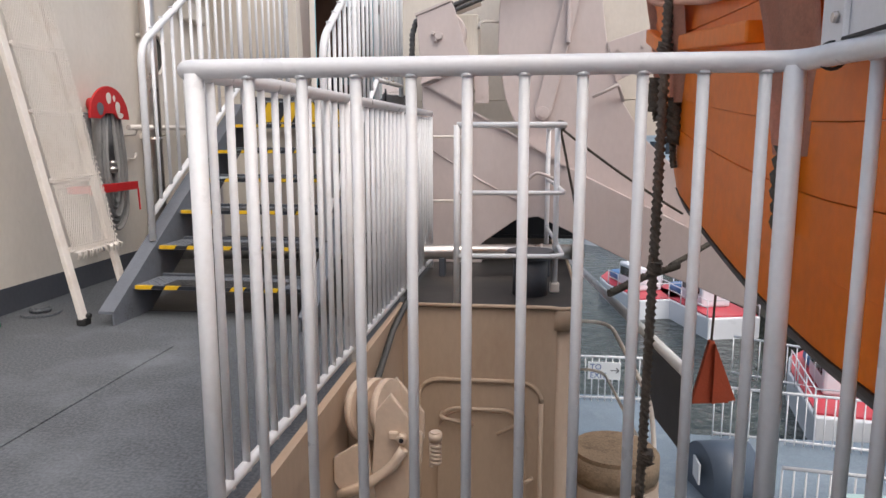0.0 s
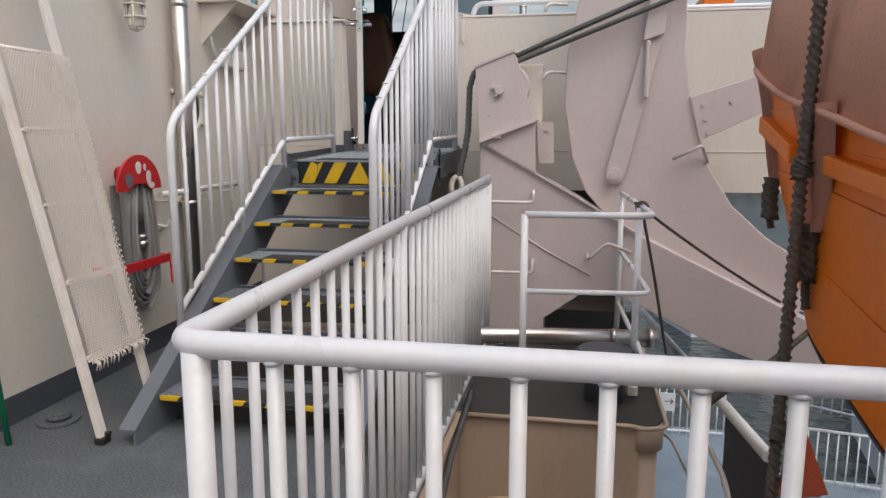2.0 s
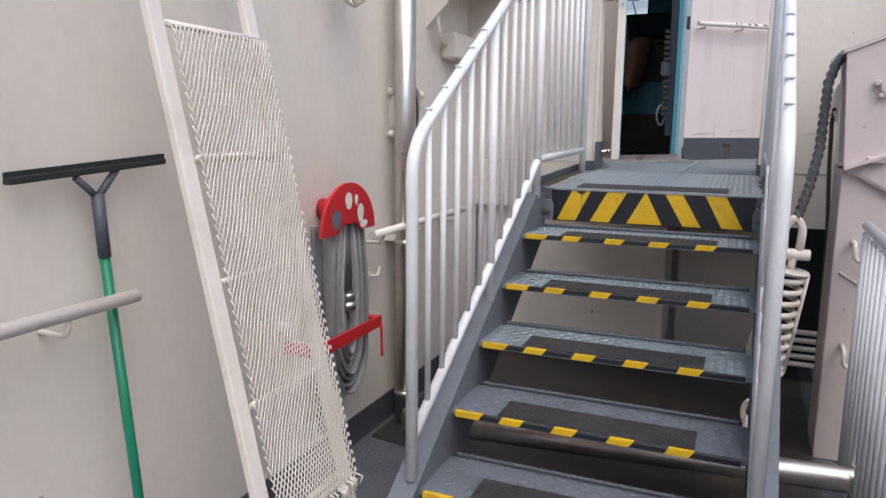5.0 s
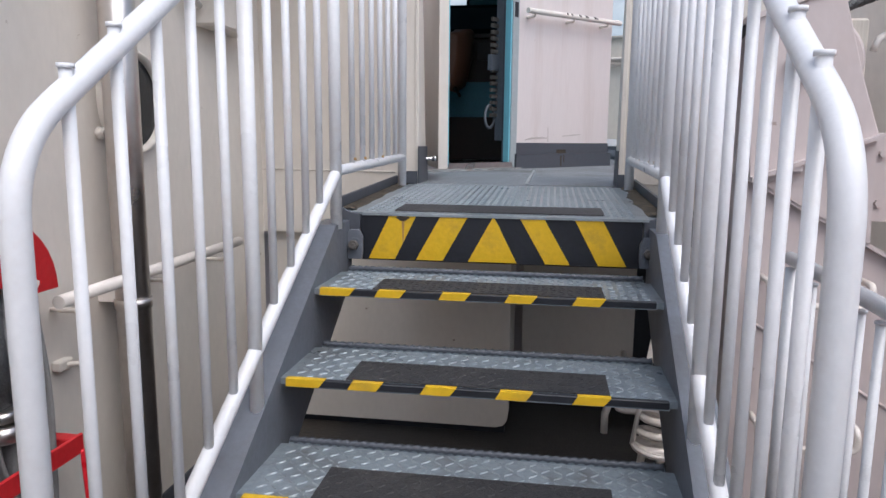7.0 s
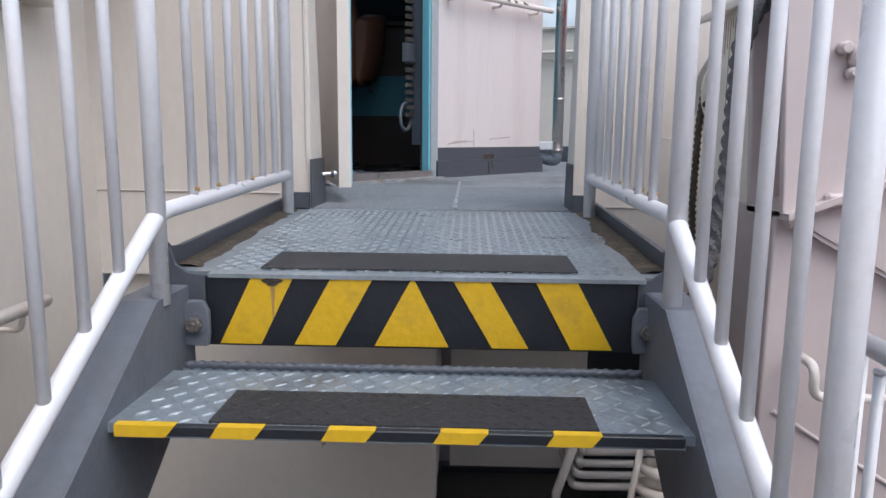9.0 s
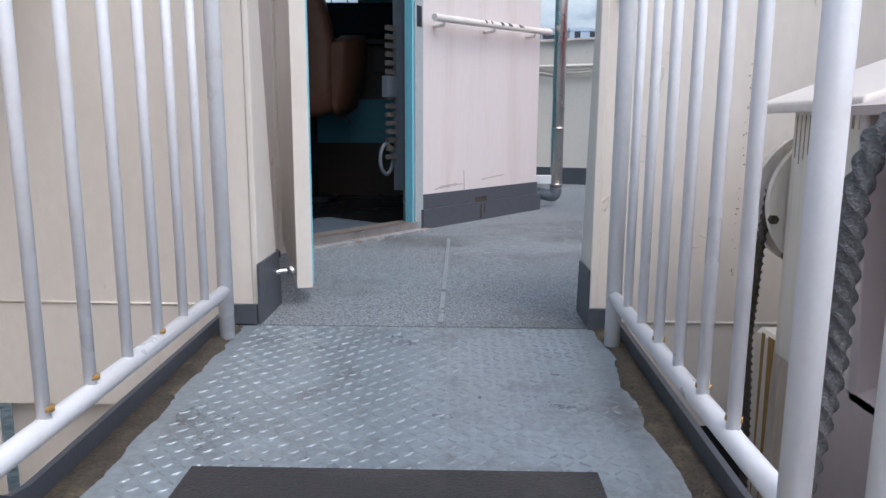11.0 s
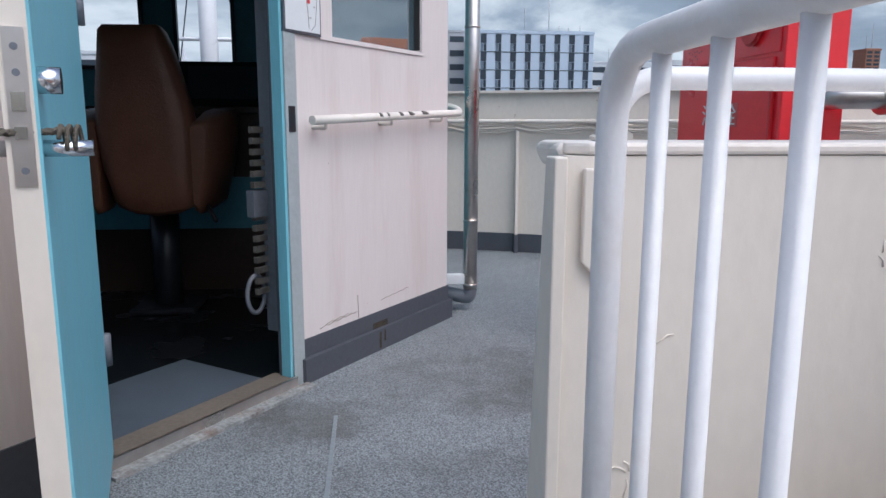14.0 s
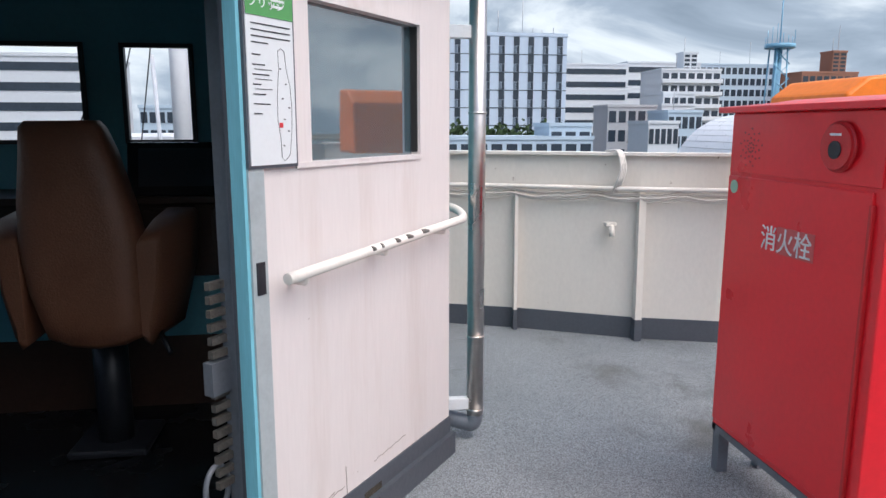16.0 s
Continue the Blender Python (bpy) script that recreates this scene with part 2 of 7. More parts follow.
def water_mat():
    m = bpy.data.materials.new("harbour water")
    m.use_nodes = True
    n, l = m.node_tree.nodes, m.node_tree.links
    b = n["Principled BSDF"]
    b.inputs["Base Color"].default_value = (0.018, 0.026, 0.022, 1)
    b.inputs["Roughness"].default_value = 0.08
    geo = n.new("ShaderNodeNewGeometry")
    t = n.new("ShaderNodeTexNoise")
    t.inputs["Scale"].default_value, t.inputs["Detail"].default_value = 2.2, 5
    l.new(geo.outputs["Position"], t.inputs["Vector"])
    bp = n.new("ShaderNodeBump")
    bp.inputs["Strength"].default_value, bp.inputs["Distance"].default_value = 0.6, 0.15
    l.new(t.outputs["Fac"], bp.inputs["Height"])
    l.new(bp.outputs["Normal"], b.inputs["Normal"])
    return m


WATER = water_mat()


def cloud_mat():
    """Broken grey cloud with bright gaps, for the far sky."""
    m = bpy.data.materials.new("far cloud")
    m.use_nodes = True
    n, l = m.node_tree.nodes, m.node_tree.links
    n.remove(n["Principled BSDF"])
    geo = n.new("ShaderNodeNewGeometry")
    mp = n.new("ShaderNodeMapping")
    mp.inputs["Scale"].default_value = (0.0035, 0.0035, 0.011)
    l.new(geo.outputs["Position"], mp.inputs["Vector"])
    t = n.new("ShaderNodeTexNoise")
    t.inputs["Scale"].default_value, t.inputs["Detail"].default_value, t.inputs["Roughness"].default_value = 1.0, 8, 0.55
    t.inputs["Distortion"].default_value = 0.6
    l.new(mp.outputs["Vector"], t.inputs["Vector"])
    ramp = n.new("ShaderNodeValToRGB")
    e = ramp.color_ramp.elements
    e[0].position, e[0].color = 0.32, (0.27, 0.33, 0.40, 1)
    e[1].position, e[1].color = 0.70, (0.62, 0.80, 0.95, 1)
    for p, c in ((0.44, (0.40, 0.47, 0.55, 1)), (0.55, (0.78, 0.83, 0.86, 1)), (0.62, (0.88, 0.92, 0.94, 1))):
        k = e.new(p)
        k.color = c
    l.new(t.outputs["Fac"], ramp.inputs["Fac"])
    em = n.new("ShaderNodeEmission")
    em.inputs["Strength"].default_value = 0.95
    l.new(ramp.outputs["Color"], em.inputs["Color"])
    l.new(em.outputs[0], n["Material Output"].inputs["Surface"])
    return m


CLOUD = cloud_mat()

# ---- building blocks ----
def box_bm(x0, x1, y0, y1, z0, z1, bevel=0.0, seg=1):
    bm = bmesh.new()
    bmesh.ops.create_cube(bm, size=1)
    for v in bm.verts:
        v.co = Vector(((x0 + x1) / 2 + v.co.x * (x1 - x0), (y0 + y1) / 2 + v.co.y * (y1 - y0), (z0 + z1) / 2 + v.co.z * (z1 - z0)))
    if bevel:
        bmesh.ops.bevel(bm, geom=bm.edges[:], offset=bevel, segments=seg, affect="EDGES", profile=0.5)
    return bm


def prism_bm(pts, axis, a, b, bevel=0.0):
    """A plate: the outline pts in the plane across axis, from a to b along it."""
    def place(p, d):
        return {"x": (d, p[0], p[1]), "y": (p[0], d, p[1]), "z": (p[0], p[1], d)}[axis]
    bm = bmesh.new()
    lo = [bm.verts.new(place(p, a)) for p in pts]
    hi = [bm.verts.new(place(p, b)) for p in pts]
    bm.faces.new(lo)
    bm.faces.new(hi)
    for i in range(len(pts)):
        j = (i + 1) % len(pts)
        bm.faces.new((lo[i], lo[j], hi[j], hi[i]))
    bmesh.ops.recalc_face_normals(bm, faces=bm.faces[:])
    if bevel:
        bmesh.ops.bevel(bm, geom=bm.edges[:], offset=bevel, segments=2, affect="EDGES", profile=0.5)
    return bm


def fillet(points, r, n=6):
    """A polyline with its inner corners rounded."""
    pts = [Vector(p) for p in points]
    out = [pts[0]]
    for a, p, b in zip(pts, pts[1:], pts[2:]):
        u, v = (a - p), (b - p)
        d = min(r, u.length * 0.49, v.length * 0.49)
        s, e = p + u.normalized() * d, p + v.normalized() * d
        for i in range(n + 1):
            t = i / n
            out.append((1 - t) ** 2 * s + 2 * t * (1 - t) * p + t * t * e)
    out.append(pts[-1])
    return out


def tube_bm(points, r, seg=12, cap=True, bm=None, twist=0.0, lobes=0, lobe=0.0):
    """A pipe or rope along a polyline."""
    bm = bm or bmesh.new()
    pts = [Vector(p) for p in points]
    rings = []
    ref = None
    far = 0.0
    for i, p in enumerate(pts):
        t = ((pts[min(i + 1, len(pts) - 1)] - pts[max(i - 1, 0)])).normalized()
        if ref is None:
            ref = Vector((0, 0, 1)) if abs(t.z) < 0.9 else Vector((1, 0, 0))
        u = t.cross(ref).normalized()
        w = u.cross(t).normalized()
        ref = w
        if i:
            far += (p - pts[i - 1]).length
        k = 1.0
        if 0 < i < len(pts) - 1:
            c = (p - pts[i - 1]).normalized().dot(t)
            k = 1 / max(c, 0.6)
        ring = []
        for j in range(seg):
            a = 2 * math.pi * j / seg + twist * far
            rad = r * (1 + lobe * math.cos(lobes * 2 * math.pi * j / seg)) if lobes else r
            ring.append(bm.verts.new(p + (u * math.cos(a) + w * math.sin(a)) * rad * k))
        rings.append(ring)
    for a, b in zip(rings, rings[1:]):
        for j in range(seg):
            bm.faces.new((a[j], a[(j + 1) % seg], b[(j + 1) % seg], b[j])).smooth = True
    if cap:
        bm.faces.new(rings[0][::-1])
        bm.faces.new(rings[-1])
    return bm


def line(a, b, step):
    a, b = Vector(a), Vector(b)
    n = max(2, int((b - a).length / step))
    return [a.lerp(b, i / n) for i in range(n + 1)]


def sag(a, b, drop, n=14):
    a, b = Vector(a), Vector(b)
    return [a.lerp(b, i / n) - Vector((0, 0, drop * 4 * (i / n) * (1 - i / n))) for i in range(n + 1)]


def rope_bm(points, r, strands=3, pitch=0.08):
    """A laid rope: a lobed section that twists along its way."""
    dense = []
    pts = [Vector(p) for p in points]
    for a, b in zip(pts, pts[1:]):
        dense += line(a, b, max(r * 0.5, 0.007))[:-1]
    dense.append(pts[-1])
    return tube_bm(dense, r, seg=strands * 3, twist=2 * math.pi / pitch, lobes=strands, lobe=0.22)


def disc_bm(c, axis, r, depth, seg=24, bevel=0.0):
    a = Vector(axis).normalized() * depth
    bm = tube_bm([Vector(c), Vector(c) + a], r, seg)
    if bevel:
        edges = [e for e in bm.edges if len(e.link_faces) == 2 and any(len(f.verts) > 4 for f in e.link_faces)]
        bmesh.ops.bevel(bm, geom=edges, offset=bevel, segments=2, affect="EDGES")
    return bm


def merge(*bms):
    out = bmesh.new()
    for b in bms:
        me = bpy.data.meshes.new("tmp")
        b.to_mesh(me)
        b.free()
        out.from_mesh(me)
        bpy.data.meshes.remove(me)
    return out


def obj(name, bm, material):
    bmesh.ops.recalc_face_normals(bm, faces=bm.faces[:])
    me = bpy.data.meshes.new(name)
    bm.to_mesh(me)
    bm.free()
    me.materials.append(material)
    return new(name, me)


def part(name, bm, material, parent, label=""):
    ob = obj(name, bm, material)
    ob.parent = parent
    return tagged(ob, label)


def share(ob, m, parent=None):
    """One more piece on the same mesh."""
    o = ob.copy()
    scene.collection.objects.link(o)
    o.matrix_basis = m
    o.parent = parent or ob.parent
    return o


def thing(name, at, label, category, group=""):
    e = new(name)
    e.empty_display_size = 0.1
    e.location = at
    return tagged(e, label, category, group)


def child(name, bm, material, parent, label=""):
    """A part whose mesh is written in world places, under an Empty that stands elsewhere."""
    bmesh.ops.translate(bm, verts=bm.verts[:], vec=-parent_place(parent))
    return part(name, bm, material, parent, label)


def parent_place(p):
    v = Vector((0, 0, 0))
    while p:
        v += p.location
        p = p.parent
    return v


def structure(name, bm, material, label, category):
    return tagged(obj(name, bm, material), label, category, kind="structure")


def text_bm(body, size, depth=0.002):
    cu = bpy.data.curves.new("lettering", "FONT")
    cu.body, cu.size, cu.extrude = body, size, depth / 2
    cu.align_x = "LEFT"
    ob = bpy.data.objects.new("lettering", cu)
    me = bpy.data.meshes.new_from_object(ob)
    bpy.data.objects.remove(ob)
    bm = bmesh.new()
    bm.from_mesh(me)
    bpy.data.meshes.remove(me)
    return bm

# ---- large structure ----
UP = 1.25
D = Vector((0.591, 0.807, 0))          # along the bridge side wall
NRM = Vector((0.807, -0.591, 0))       # out of it
JAMB = Vector((-1.56, 8.543, 0))
CORNER = Vector((-0.815, 9.56, 0))


def slab_d(s0, s1, n0, n1, z0, z1):
    """A block along the bridge side wall: s along it from the door jamb, n out of it."""
    bm = bmesh.new()
    bmesh.ops.create_cube(bm, size=1)
    for v in bm.verts:
        s = s0 if v.co.x < 0 else s1
        n = n0 if v.co.y < 0 else n1
        z = z0 if v.co.z < 0 else z1
        v.co = JAMB + D * s + NRM * n + Vector((0, 0, z))
    return bm


LEN = (CORNER - JAMB).length
structure("floor_lower", merge(
    box_bm(-2.66, -0.56, -5, 7.35, -0.12, 0),
    box_bm(-0.56, 0.74, -5, 2.09, -0.12, 0)), DECK, "dark grey coated steel boat deck with lighter worn patches", "deck")
structure("floor_landing", prism_bm([(-0.56, 4.44), (0.31, 4.44), (0.40, 4.47), (0.44, 4.56), (0.44, 6.72), (-0.56, 6.72)], "z", -0.012, 0.0), DECKDARK, "dark stained steel landing over the lower door", "deck")
structure("trim_landing_edge", tube_bm(fillet([(-0.56, 4.43, 0.005), (0.28, 4.43, 0.005), (0.34, 4.40, 0.005), (0.45, 4.44, 0.005), (0.452, 6.7, 0.005)], 0.05), 0.012, 6), TAN, "thin tan lip along the landing edge", "trim")
# Dark sheet with the stair's shade, and grime, put into its colour.
structure("floor_under_stair", prism_bm([(-2.02, 4.12), (-0.64, 4.16), (-0.64, 7.24), (-2.62, 7.24), (-2.62, 5.2), (-2.05, 5.1)], "z", 0.0005, 0.0045), DECKDARK, "dark deck patch below the stair, shade and grime in its colour", "deck")
# deck seam welds
for a, b in (((-1.46, 2.2), (-1.47, 3.5)), ((-1.47, 0.2), (-1.46, 2.2))):
    structure("trim_deck_seam", box_bm(a[0] - 0.006, a[0] + 0.006, a[1], b[1], 0, 0.004), DECK, "welded seam in the boat deck", "trim")
structure("wall_house", box_bm(-2.80, -2.66, -5, 6.72, -0.2, 2.75), CREAM, "cream painted steel deckhouse side", "wall")
structure("baseboard_house", box_bm(-2.66, -2.652, -5, 6.70, 0, 0.14), SKIRT, "slate painted skirting band at the deckhouse foot", "baseboard")
structure("wall_behind", box_bm(-2.8, 0.74, -5.15, -5.0, -0.2, 1.1), CREAM, "plain low cream bulwark behind the walk", "wall")
# well
structure("wall_well_side", box_bm(-0.62, -0.56, 2.09, 4.44, -5.0, -0.12), TAN, "tan painted side of the well", "wall")
structure("wall_well_front", box_bm(-0.62, 0.74, 2.03, 2.09, -5.0, -0.12), TAN, "tan painted near side of the well", "wall")
structure("wall_landing_front", merge(box_bm(-0.56, 0.32, 4.45, 4.52, -5.0, -0.013), tube_bm([(0.345, 4.54, -5.0), (0.345, 4.54, -0.13)], 0.075, 20), tube_bm([(0.345, 4.54, -0.13), (0.345, 4.54, -0.013)], 0.10, 20)), TAN, "tan steel bulkhead below the landing with a rounded corner", "wall")
structure("wall_landing_side", box_bm(0.36, 0.42, 4.60, 9.0, -5.0, -0.013), TAN, "tan side bulkhead of the lower house", "wall")
structure("trim_coaming", box_bm(-0.575, -0.545, 2.09, 4.44, -0.125, 0.012), TAN, "tan coaming strip along the well edge", "trim")
structure("trim_coaming_near", box_bm(-0.575, 0.74, 2.075, 2.10, -0.125, 0.008), TAN, "tan coaming strip along the near well edge", "trim")
# bulkhead below the bridge, seen between the treads
structure("trim_weld_line", merge(tube_bm([(-2.655, 6.719, 1.304), (-2.0, 6.719, 1.300)], 0.004, 6), tube_bm([(-0.89, 6.719, 1.262), (4.4, 6.719, 1.262)], 0.004, 6)), CREAM, "thin weld line across the bulwark plates", "trim")
plate_low = [(-2.66, 0.04), (-1.50, 0.04), (-1.465, 0.05), (-1.445, 0.08), (-1.44, 0.12), (-1.44, 1.12), (-2.66, 1.12)]
structure("wall_under_bridge", merge(prism_bm(plate_low, "y", 6.77, 6.85, 0.006), box_bm(-1.40, -0.80, 7.25, 7.35, 0.0, 1.12)), CREAM, "cream bulkhead below the bridge wing", "wall")
# Black colour stands in for the shade of a deep opening under the wing.
structure("wall_recess_dark", box_bm(-0.799, 1.0, 7.25, 7.35, 0.0, 1.12), BLACK, "black recess wall with the shade of the opening below the wing put into its colour", "wall")
structure("wall_recess_side", box_bm(-1.50, -1.442, 6.86, 7.25, 0.14, 1.12), CREAM, "cream return wall of the recess", "wall")
structure("baseboard_under_bridge", merge(box_bm(-2.65, -1.46, 6.80, 6.84, 0, 0.04), box_bm(-1.44, 1.0, 7.235, 7.248, 0, 0.03)), BLACK, "black band along the bulkhead foot", "baseboard")
# upper deck
structure("floor_bridge_wing", prism_bm([(-2.66, 6.765), (-1.99, 6.765), (-1.985, 6.70), (-0.905, 6.70), (-0.90, 6.765), (4.5, 6.765), (4.5, 10.2), (1.36, 11.1), (-0.4, 11.85), (-1.5, 12.1), (-5.0, 12.1), (-5.0, 7.0)], "z", UP - 0.12, UP), DECKUP, "gritty blue grey bridge wing deck", "deck")
structure("trim_wing_seam", box_bm(-1.388, -1.374, 6.72, 8.2, UP, UP + 0.006), CHECKER, "welded seam across the wing deck", "trim")
structure("wall_wing_aft", merge(
    prism_bm([(-0.895, 0.96), (4.5, 0.96), (4.5, 2.28), (-0.950, 2.28), (-0.950, 1.255), (-0.895, 1.255)], "y", 6.72, 6.765),
    prism_bm([(6.702, 1.252), (6.702, 2.279), (6.755, 2.279), (6.88, 1.252)], "x", -0.972, -0.951, 0.003), prism_bm([(-0.925, 2.12), (-0.925, 2.262), (-0.905, 2.262), (-0.895, 2.25), (-0.895, 2.09)], "y", 6.705, 6.719, 0.003)), CREAM, "pinkish cream bulwark plate of the bridge wing", "wall")
rw = random.Random(21)
curls = []
for cx, cz, n in ((-0.40, 2.10, 5), (-0.29, 2.12, 4), (-0.85, 2.15, 4), (-0.84, 1.73, 6), (-0.80, 1.95, 3), (-0.93, 1.55, 4), (-0.37, 1.56, 3), (-0.70, 1.46, 3), (0.1, 1.9, 5)):
    for q in range(n):
        a, p = rw.uniform(0.2, 2.6), Vector((cx + rw.uniform(-0.035, 0.035), 6.7193, cz + rw.uniform(-0.05, 0.05)))
        way = [p]
        for m in range(rw.randint(2, 4)):
            a += rw.uniform(-0.9, 0.9)
            way.append(way[-1] + Vector((0.011 * math.cos(a), 0, 0.011 * math.sin(a))))
        curls.append(tube_bm(way, 0.0016, 5))
structure("trim_paint_curls", merge(*curls), CREAM, "curled cracks in the bulwark paint", "trim")
structure("trim_rust_specks", merge(*[disc_bm((-0.569 - 0.028 * (2.03 - z) + rw.uniform(-0.006, 0.006), 6.7195, z), (0, -1, 0), rw.uniform(0.0009, 0.0022), 0.0008, 6) for z in [2.03 - 0.66 * rw.random() for q in range(38)]]), RUST, "line of rust specks down the bulwark", "trim")
structure("trim_wing_cap", merge(prism_bm([(4.5, 6.715), (-0.89, 6.715), (-0.915, 6.72), (-0.940, 6.76), (-0.952, 6.82), (-0.952, 6.88), (-0.935, 6.925), (-0.90, 6.94), (4.5, 6.94)], "z", 2.281, 2.300, 0.006), prism_bm([(-0.953, 2.288), (-0.945, 2.299), (-0.91, 2.299), (-0.91, 2.270), (-0.928, 2.256), (-0.941, 2.260)], "y", 6.77, 6.91, 0.006)), WARMWHITE, "rounded white cap on the wing bulwark", "trim")
structure("baseboard_wing_aft", merge(box_bm(-0.976, -0.925, 6.690, 6.701, UP - 0.01, UP + 0.055), prism_bm([(6.702, UP), (6.702, UP + 0.16), (6.862, UP + 0.16), (6.88, UP)], "x", -0.9765, -0.9725)), SKIRT, "slate skirting at the bulwark end", "baseboard")
structure("wall_wing_post", merge(
    box_bm(-2.66, -1.905, 6.72, 6.76, 1.0, 2.28),
    prism_bm([(6.715, UP - 0.1), (6.715, 2.279), (6.80, 2.279), (6.945, UP - 0.1)], "x", -1.904, -1.886, 0.004)), CREAM, "cream bulwark end post beside the stair head", "wall")
structure("trim_wing_post_cap", merge(box_bm(-2.66, -1.858, 6.70, 6.85, 2.281, 2.300, 0.008, 2), prism_bm([(-1.850, 2.29), (-1.858, 2.299), (-1.877, 2.299), (-1.882, 2.283), (-1.872, 2.268), (-1.858, 2.27)], "y", 6.71, 6.84, 0.005)), WARMWHITE, "rounded white cap on the bulwark end post", "trim")
structure("baseboard_wing_post", merge(box_bm(-1.98, -1.89, 6.70, 6.713, UP - 0.01, UP + 0.055), prism_bm([(6.70, UP), (6.938, UP), (6.916, UP + 0.17), (6.70, UP + 0.17)], "x", -1.8855, -1.880)), SKIRT, "slate skirting at the end post", "baseboard")
# bridge
DW = 0.88
structure("wall_bridge_side", merge(
    slab_d(0.05, 0.20, -0.10, 0, UP, 3.7), slab_d(0.20, LEN - 0.27, -0.10, 0, UP, 2.687), slab_d(0.20, 0.215, -0.1, 0, 2.687, 3.7),
    slab_d(0.215, LEN - 0.27, -0.10, 0, 3.21, 3.7), slab_d(LEN - 0.27, LEN, -0.10, 0, UP, 3.7),
    slab_d(0.215, 0.29, -0.10, 0, 2.687, 3.21),
    slab_d(-DW - 0.05, 0.05, -0.10, 0, 3.30, 3.7), slab_d(-1.95, -DW - 0.05, -0.10, 0, UP, 3.7)), BRIDGE, "pinkish white steel side wall of the bridge with rust streaks", "wall")
structure("baseboard_bridge", merge(slab_d(0.03, LEN + 0.012, 0, 0.030, UP, UP + 0.10), slab_d(0.03, LEN + 0.013, 0, 0.031, UP + 0.1005, UP + 0.106), slab_d(0.03, LEN + 0.004, 0, 0.006, UP + 0.10, UP + 0.185)), SKIRT, "two-step slate skirting along the bridge wall", "baseboard")
structure("baseboard_bridge_aft", slab_d(-1.9, -DW - 0.1, 0, 0.008, UP, UP + 0.2), SKIRT, "slate skirting behind the door", "baseboard")
structure("wall_bridge_front", merge(
    prism_bm([(-0.815, 9.56), (-1.02, 10.95), (-1.12, 10.95), (-0.915, 9.56)], "z", UP, 3.7),
    box_bm(-5.0, -1.05, 10.85, 10.95, UP, 2.70), box_bm(-5.0, -1.05, 10.85, 10.95, 3.28, 3.7),
    box_bm(-2.15, -1.05, 10.85, 10.95, 2.70, 3.28), box_bm(-2.76, -2.56, 10.85, 10.95, 2.70, 3.28), box_bm(-3.6, -3.45, 10.85, 10.95, 2.70, 3.28), box_bm(-5.0, -4.4, 10.85, 10.95, 2.7, 3.28)),
    TEAL, "teal painted front wall of the bridge with window openings", "wall")
structure("wall_bridge_inside", merge(box_bm(-5.1, -5.0, 6.8, 10.95, UP, 2.6), box_bm(-5.1, -5.0, 6.8, 10.95, 3.3, 3.7), slab_d(-1.95, -DW - 0.06, -0.115, -0.103, UP, 3.7), slab_d(0.06, 0.2, -0.115, -0.103, UP, 3.7), slab_d(0.2, LEN - 0.28, -0.115, -0.103, UP, 2.67), box_bm(-5.0, -2.7, 6.8, 6.9, UP, 3.7)), TEAL, "teal painted walls inside the bridge", "wall")
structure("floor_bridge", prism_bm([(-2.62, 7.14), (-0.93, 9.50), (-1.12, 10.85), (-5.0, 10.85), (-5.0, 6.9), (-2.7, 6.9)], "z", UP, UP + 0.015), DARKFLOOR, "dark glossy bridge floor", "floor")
structure("ceiling_bridge", prism_bm([(-2.9, 6.76), (-0.6, 9.5), (-0.9, 11.2), (-5.1, 11.2), (-5.1, 6.76)], "z", 3.7, 3.78), TEAL, "dark teal bridge ceiling with cables", "ceiling")
structure("roof_bridge", prism_bm([(-2.9, 6.76), (-0.70, 9.45), (-0.85, 11.1), (-5.1, 11.1), (-5.1, 6.76)], "z", 3.782, 3.86), CREAM, "cream bridge roof edge", "roof")
# bulwark round the wing
BW = [(-5.0, 12.1), (-1.5, 12.1), (-0.46, 11.80), (0.0, 11.62), (0.82, 11.21), (1.36, 11.03), (2.6, 10.75), (4.5, 10.6)]


def ribbon(pts, z0, z1, thick, off=0.0):
    bm = bmesh.new()
    rows = []
    for i, p in enumerate(pts):
        a, b = Vector(pts[max(i - 1, 0)]), Vector(pts[min(i + 1, len(pts) - 1)])
        t = (b - a).normalized()
        n = Vector((t.y, -t.x))
        q0, q1 = Vector(p) + n * off, Vector(p) + n * (off - thick)
        rows.append([bm.verts.new((*q, z)) for q in (q0, q1) for z in (z0, z1)])
    for a, b in zip(rows, rows[1:]):
        for i, j in ((0, 1), (1, 3), (3, 2), (2, 0)):
            bm.faces.new((a[i], a[j], b[j], b[i]))
    for r in (rows[0], rows[-1]):
        bm.faces.new((r[0], r[1], r[3], r[2]))
    return bm


structure("wall_wing_front", merge(ribbon(BW, UP - 0.1, 2.38, 0.03), ribbon(BW, 2.38, 2.60, 0.10, 0.02)), CREAM, "cream bulwark plate round the front of the wing", "wall")
structure("trim_wing_front_cap", ribbon(BW, 2.60, 2.62, 0.2, 0.06), WARMWHITE, "white capping strip on the front bulwark", "trim")
structure("baseboard_wing_front", ribbon(BW, UP, UP + 0.16, 0.006, 0.008), SKIRT, "slate skirting along the front bulwark", "baseboard")
structure("wall_wing_outer", box_bm(4.5, 4.6, 6.7, 10.7, 1.0, 2.6), CREAM, "cream outer bulwark of the wing", "wall")

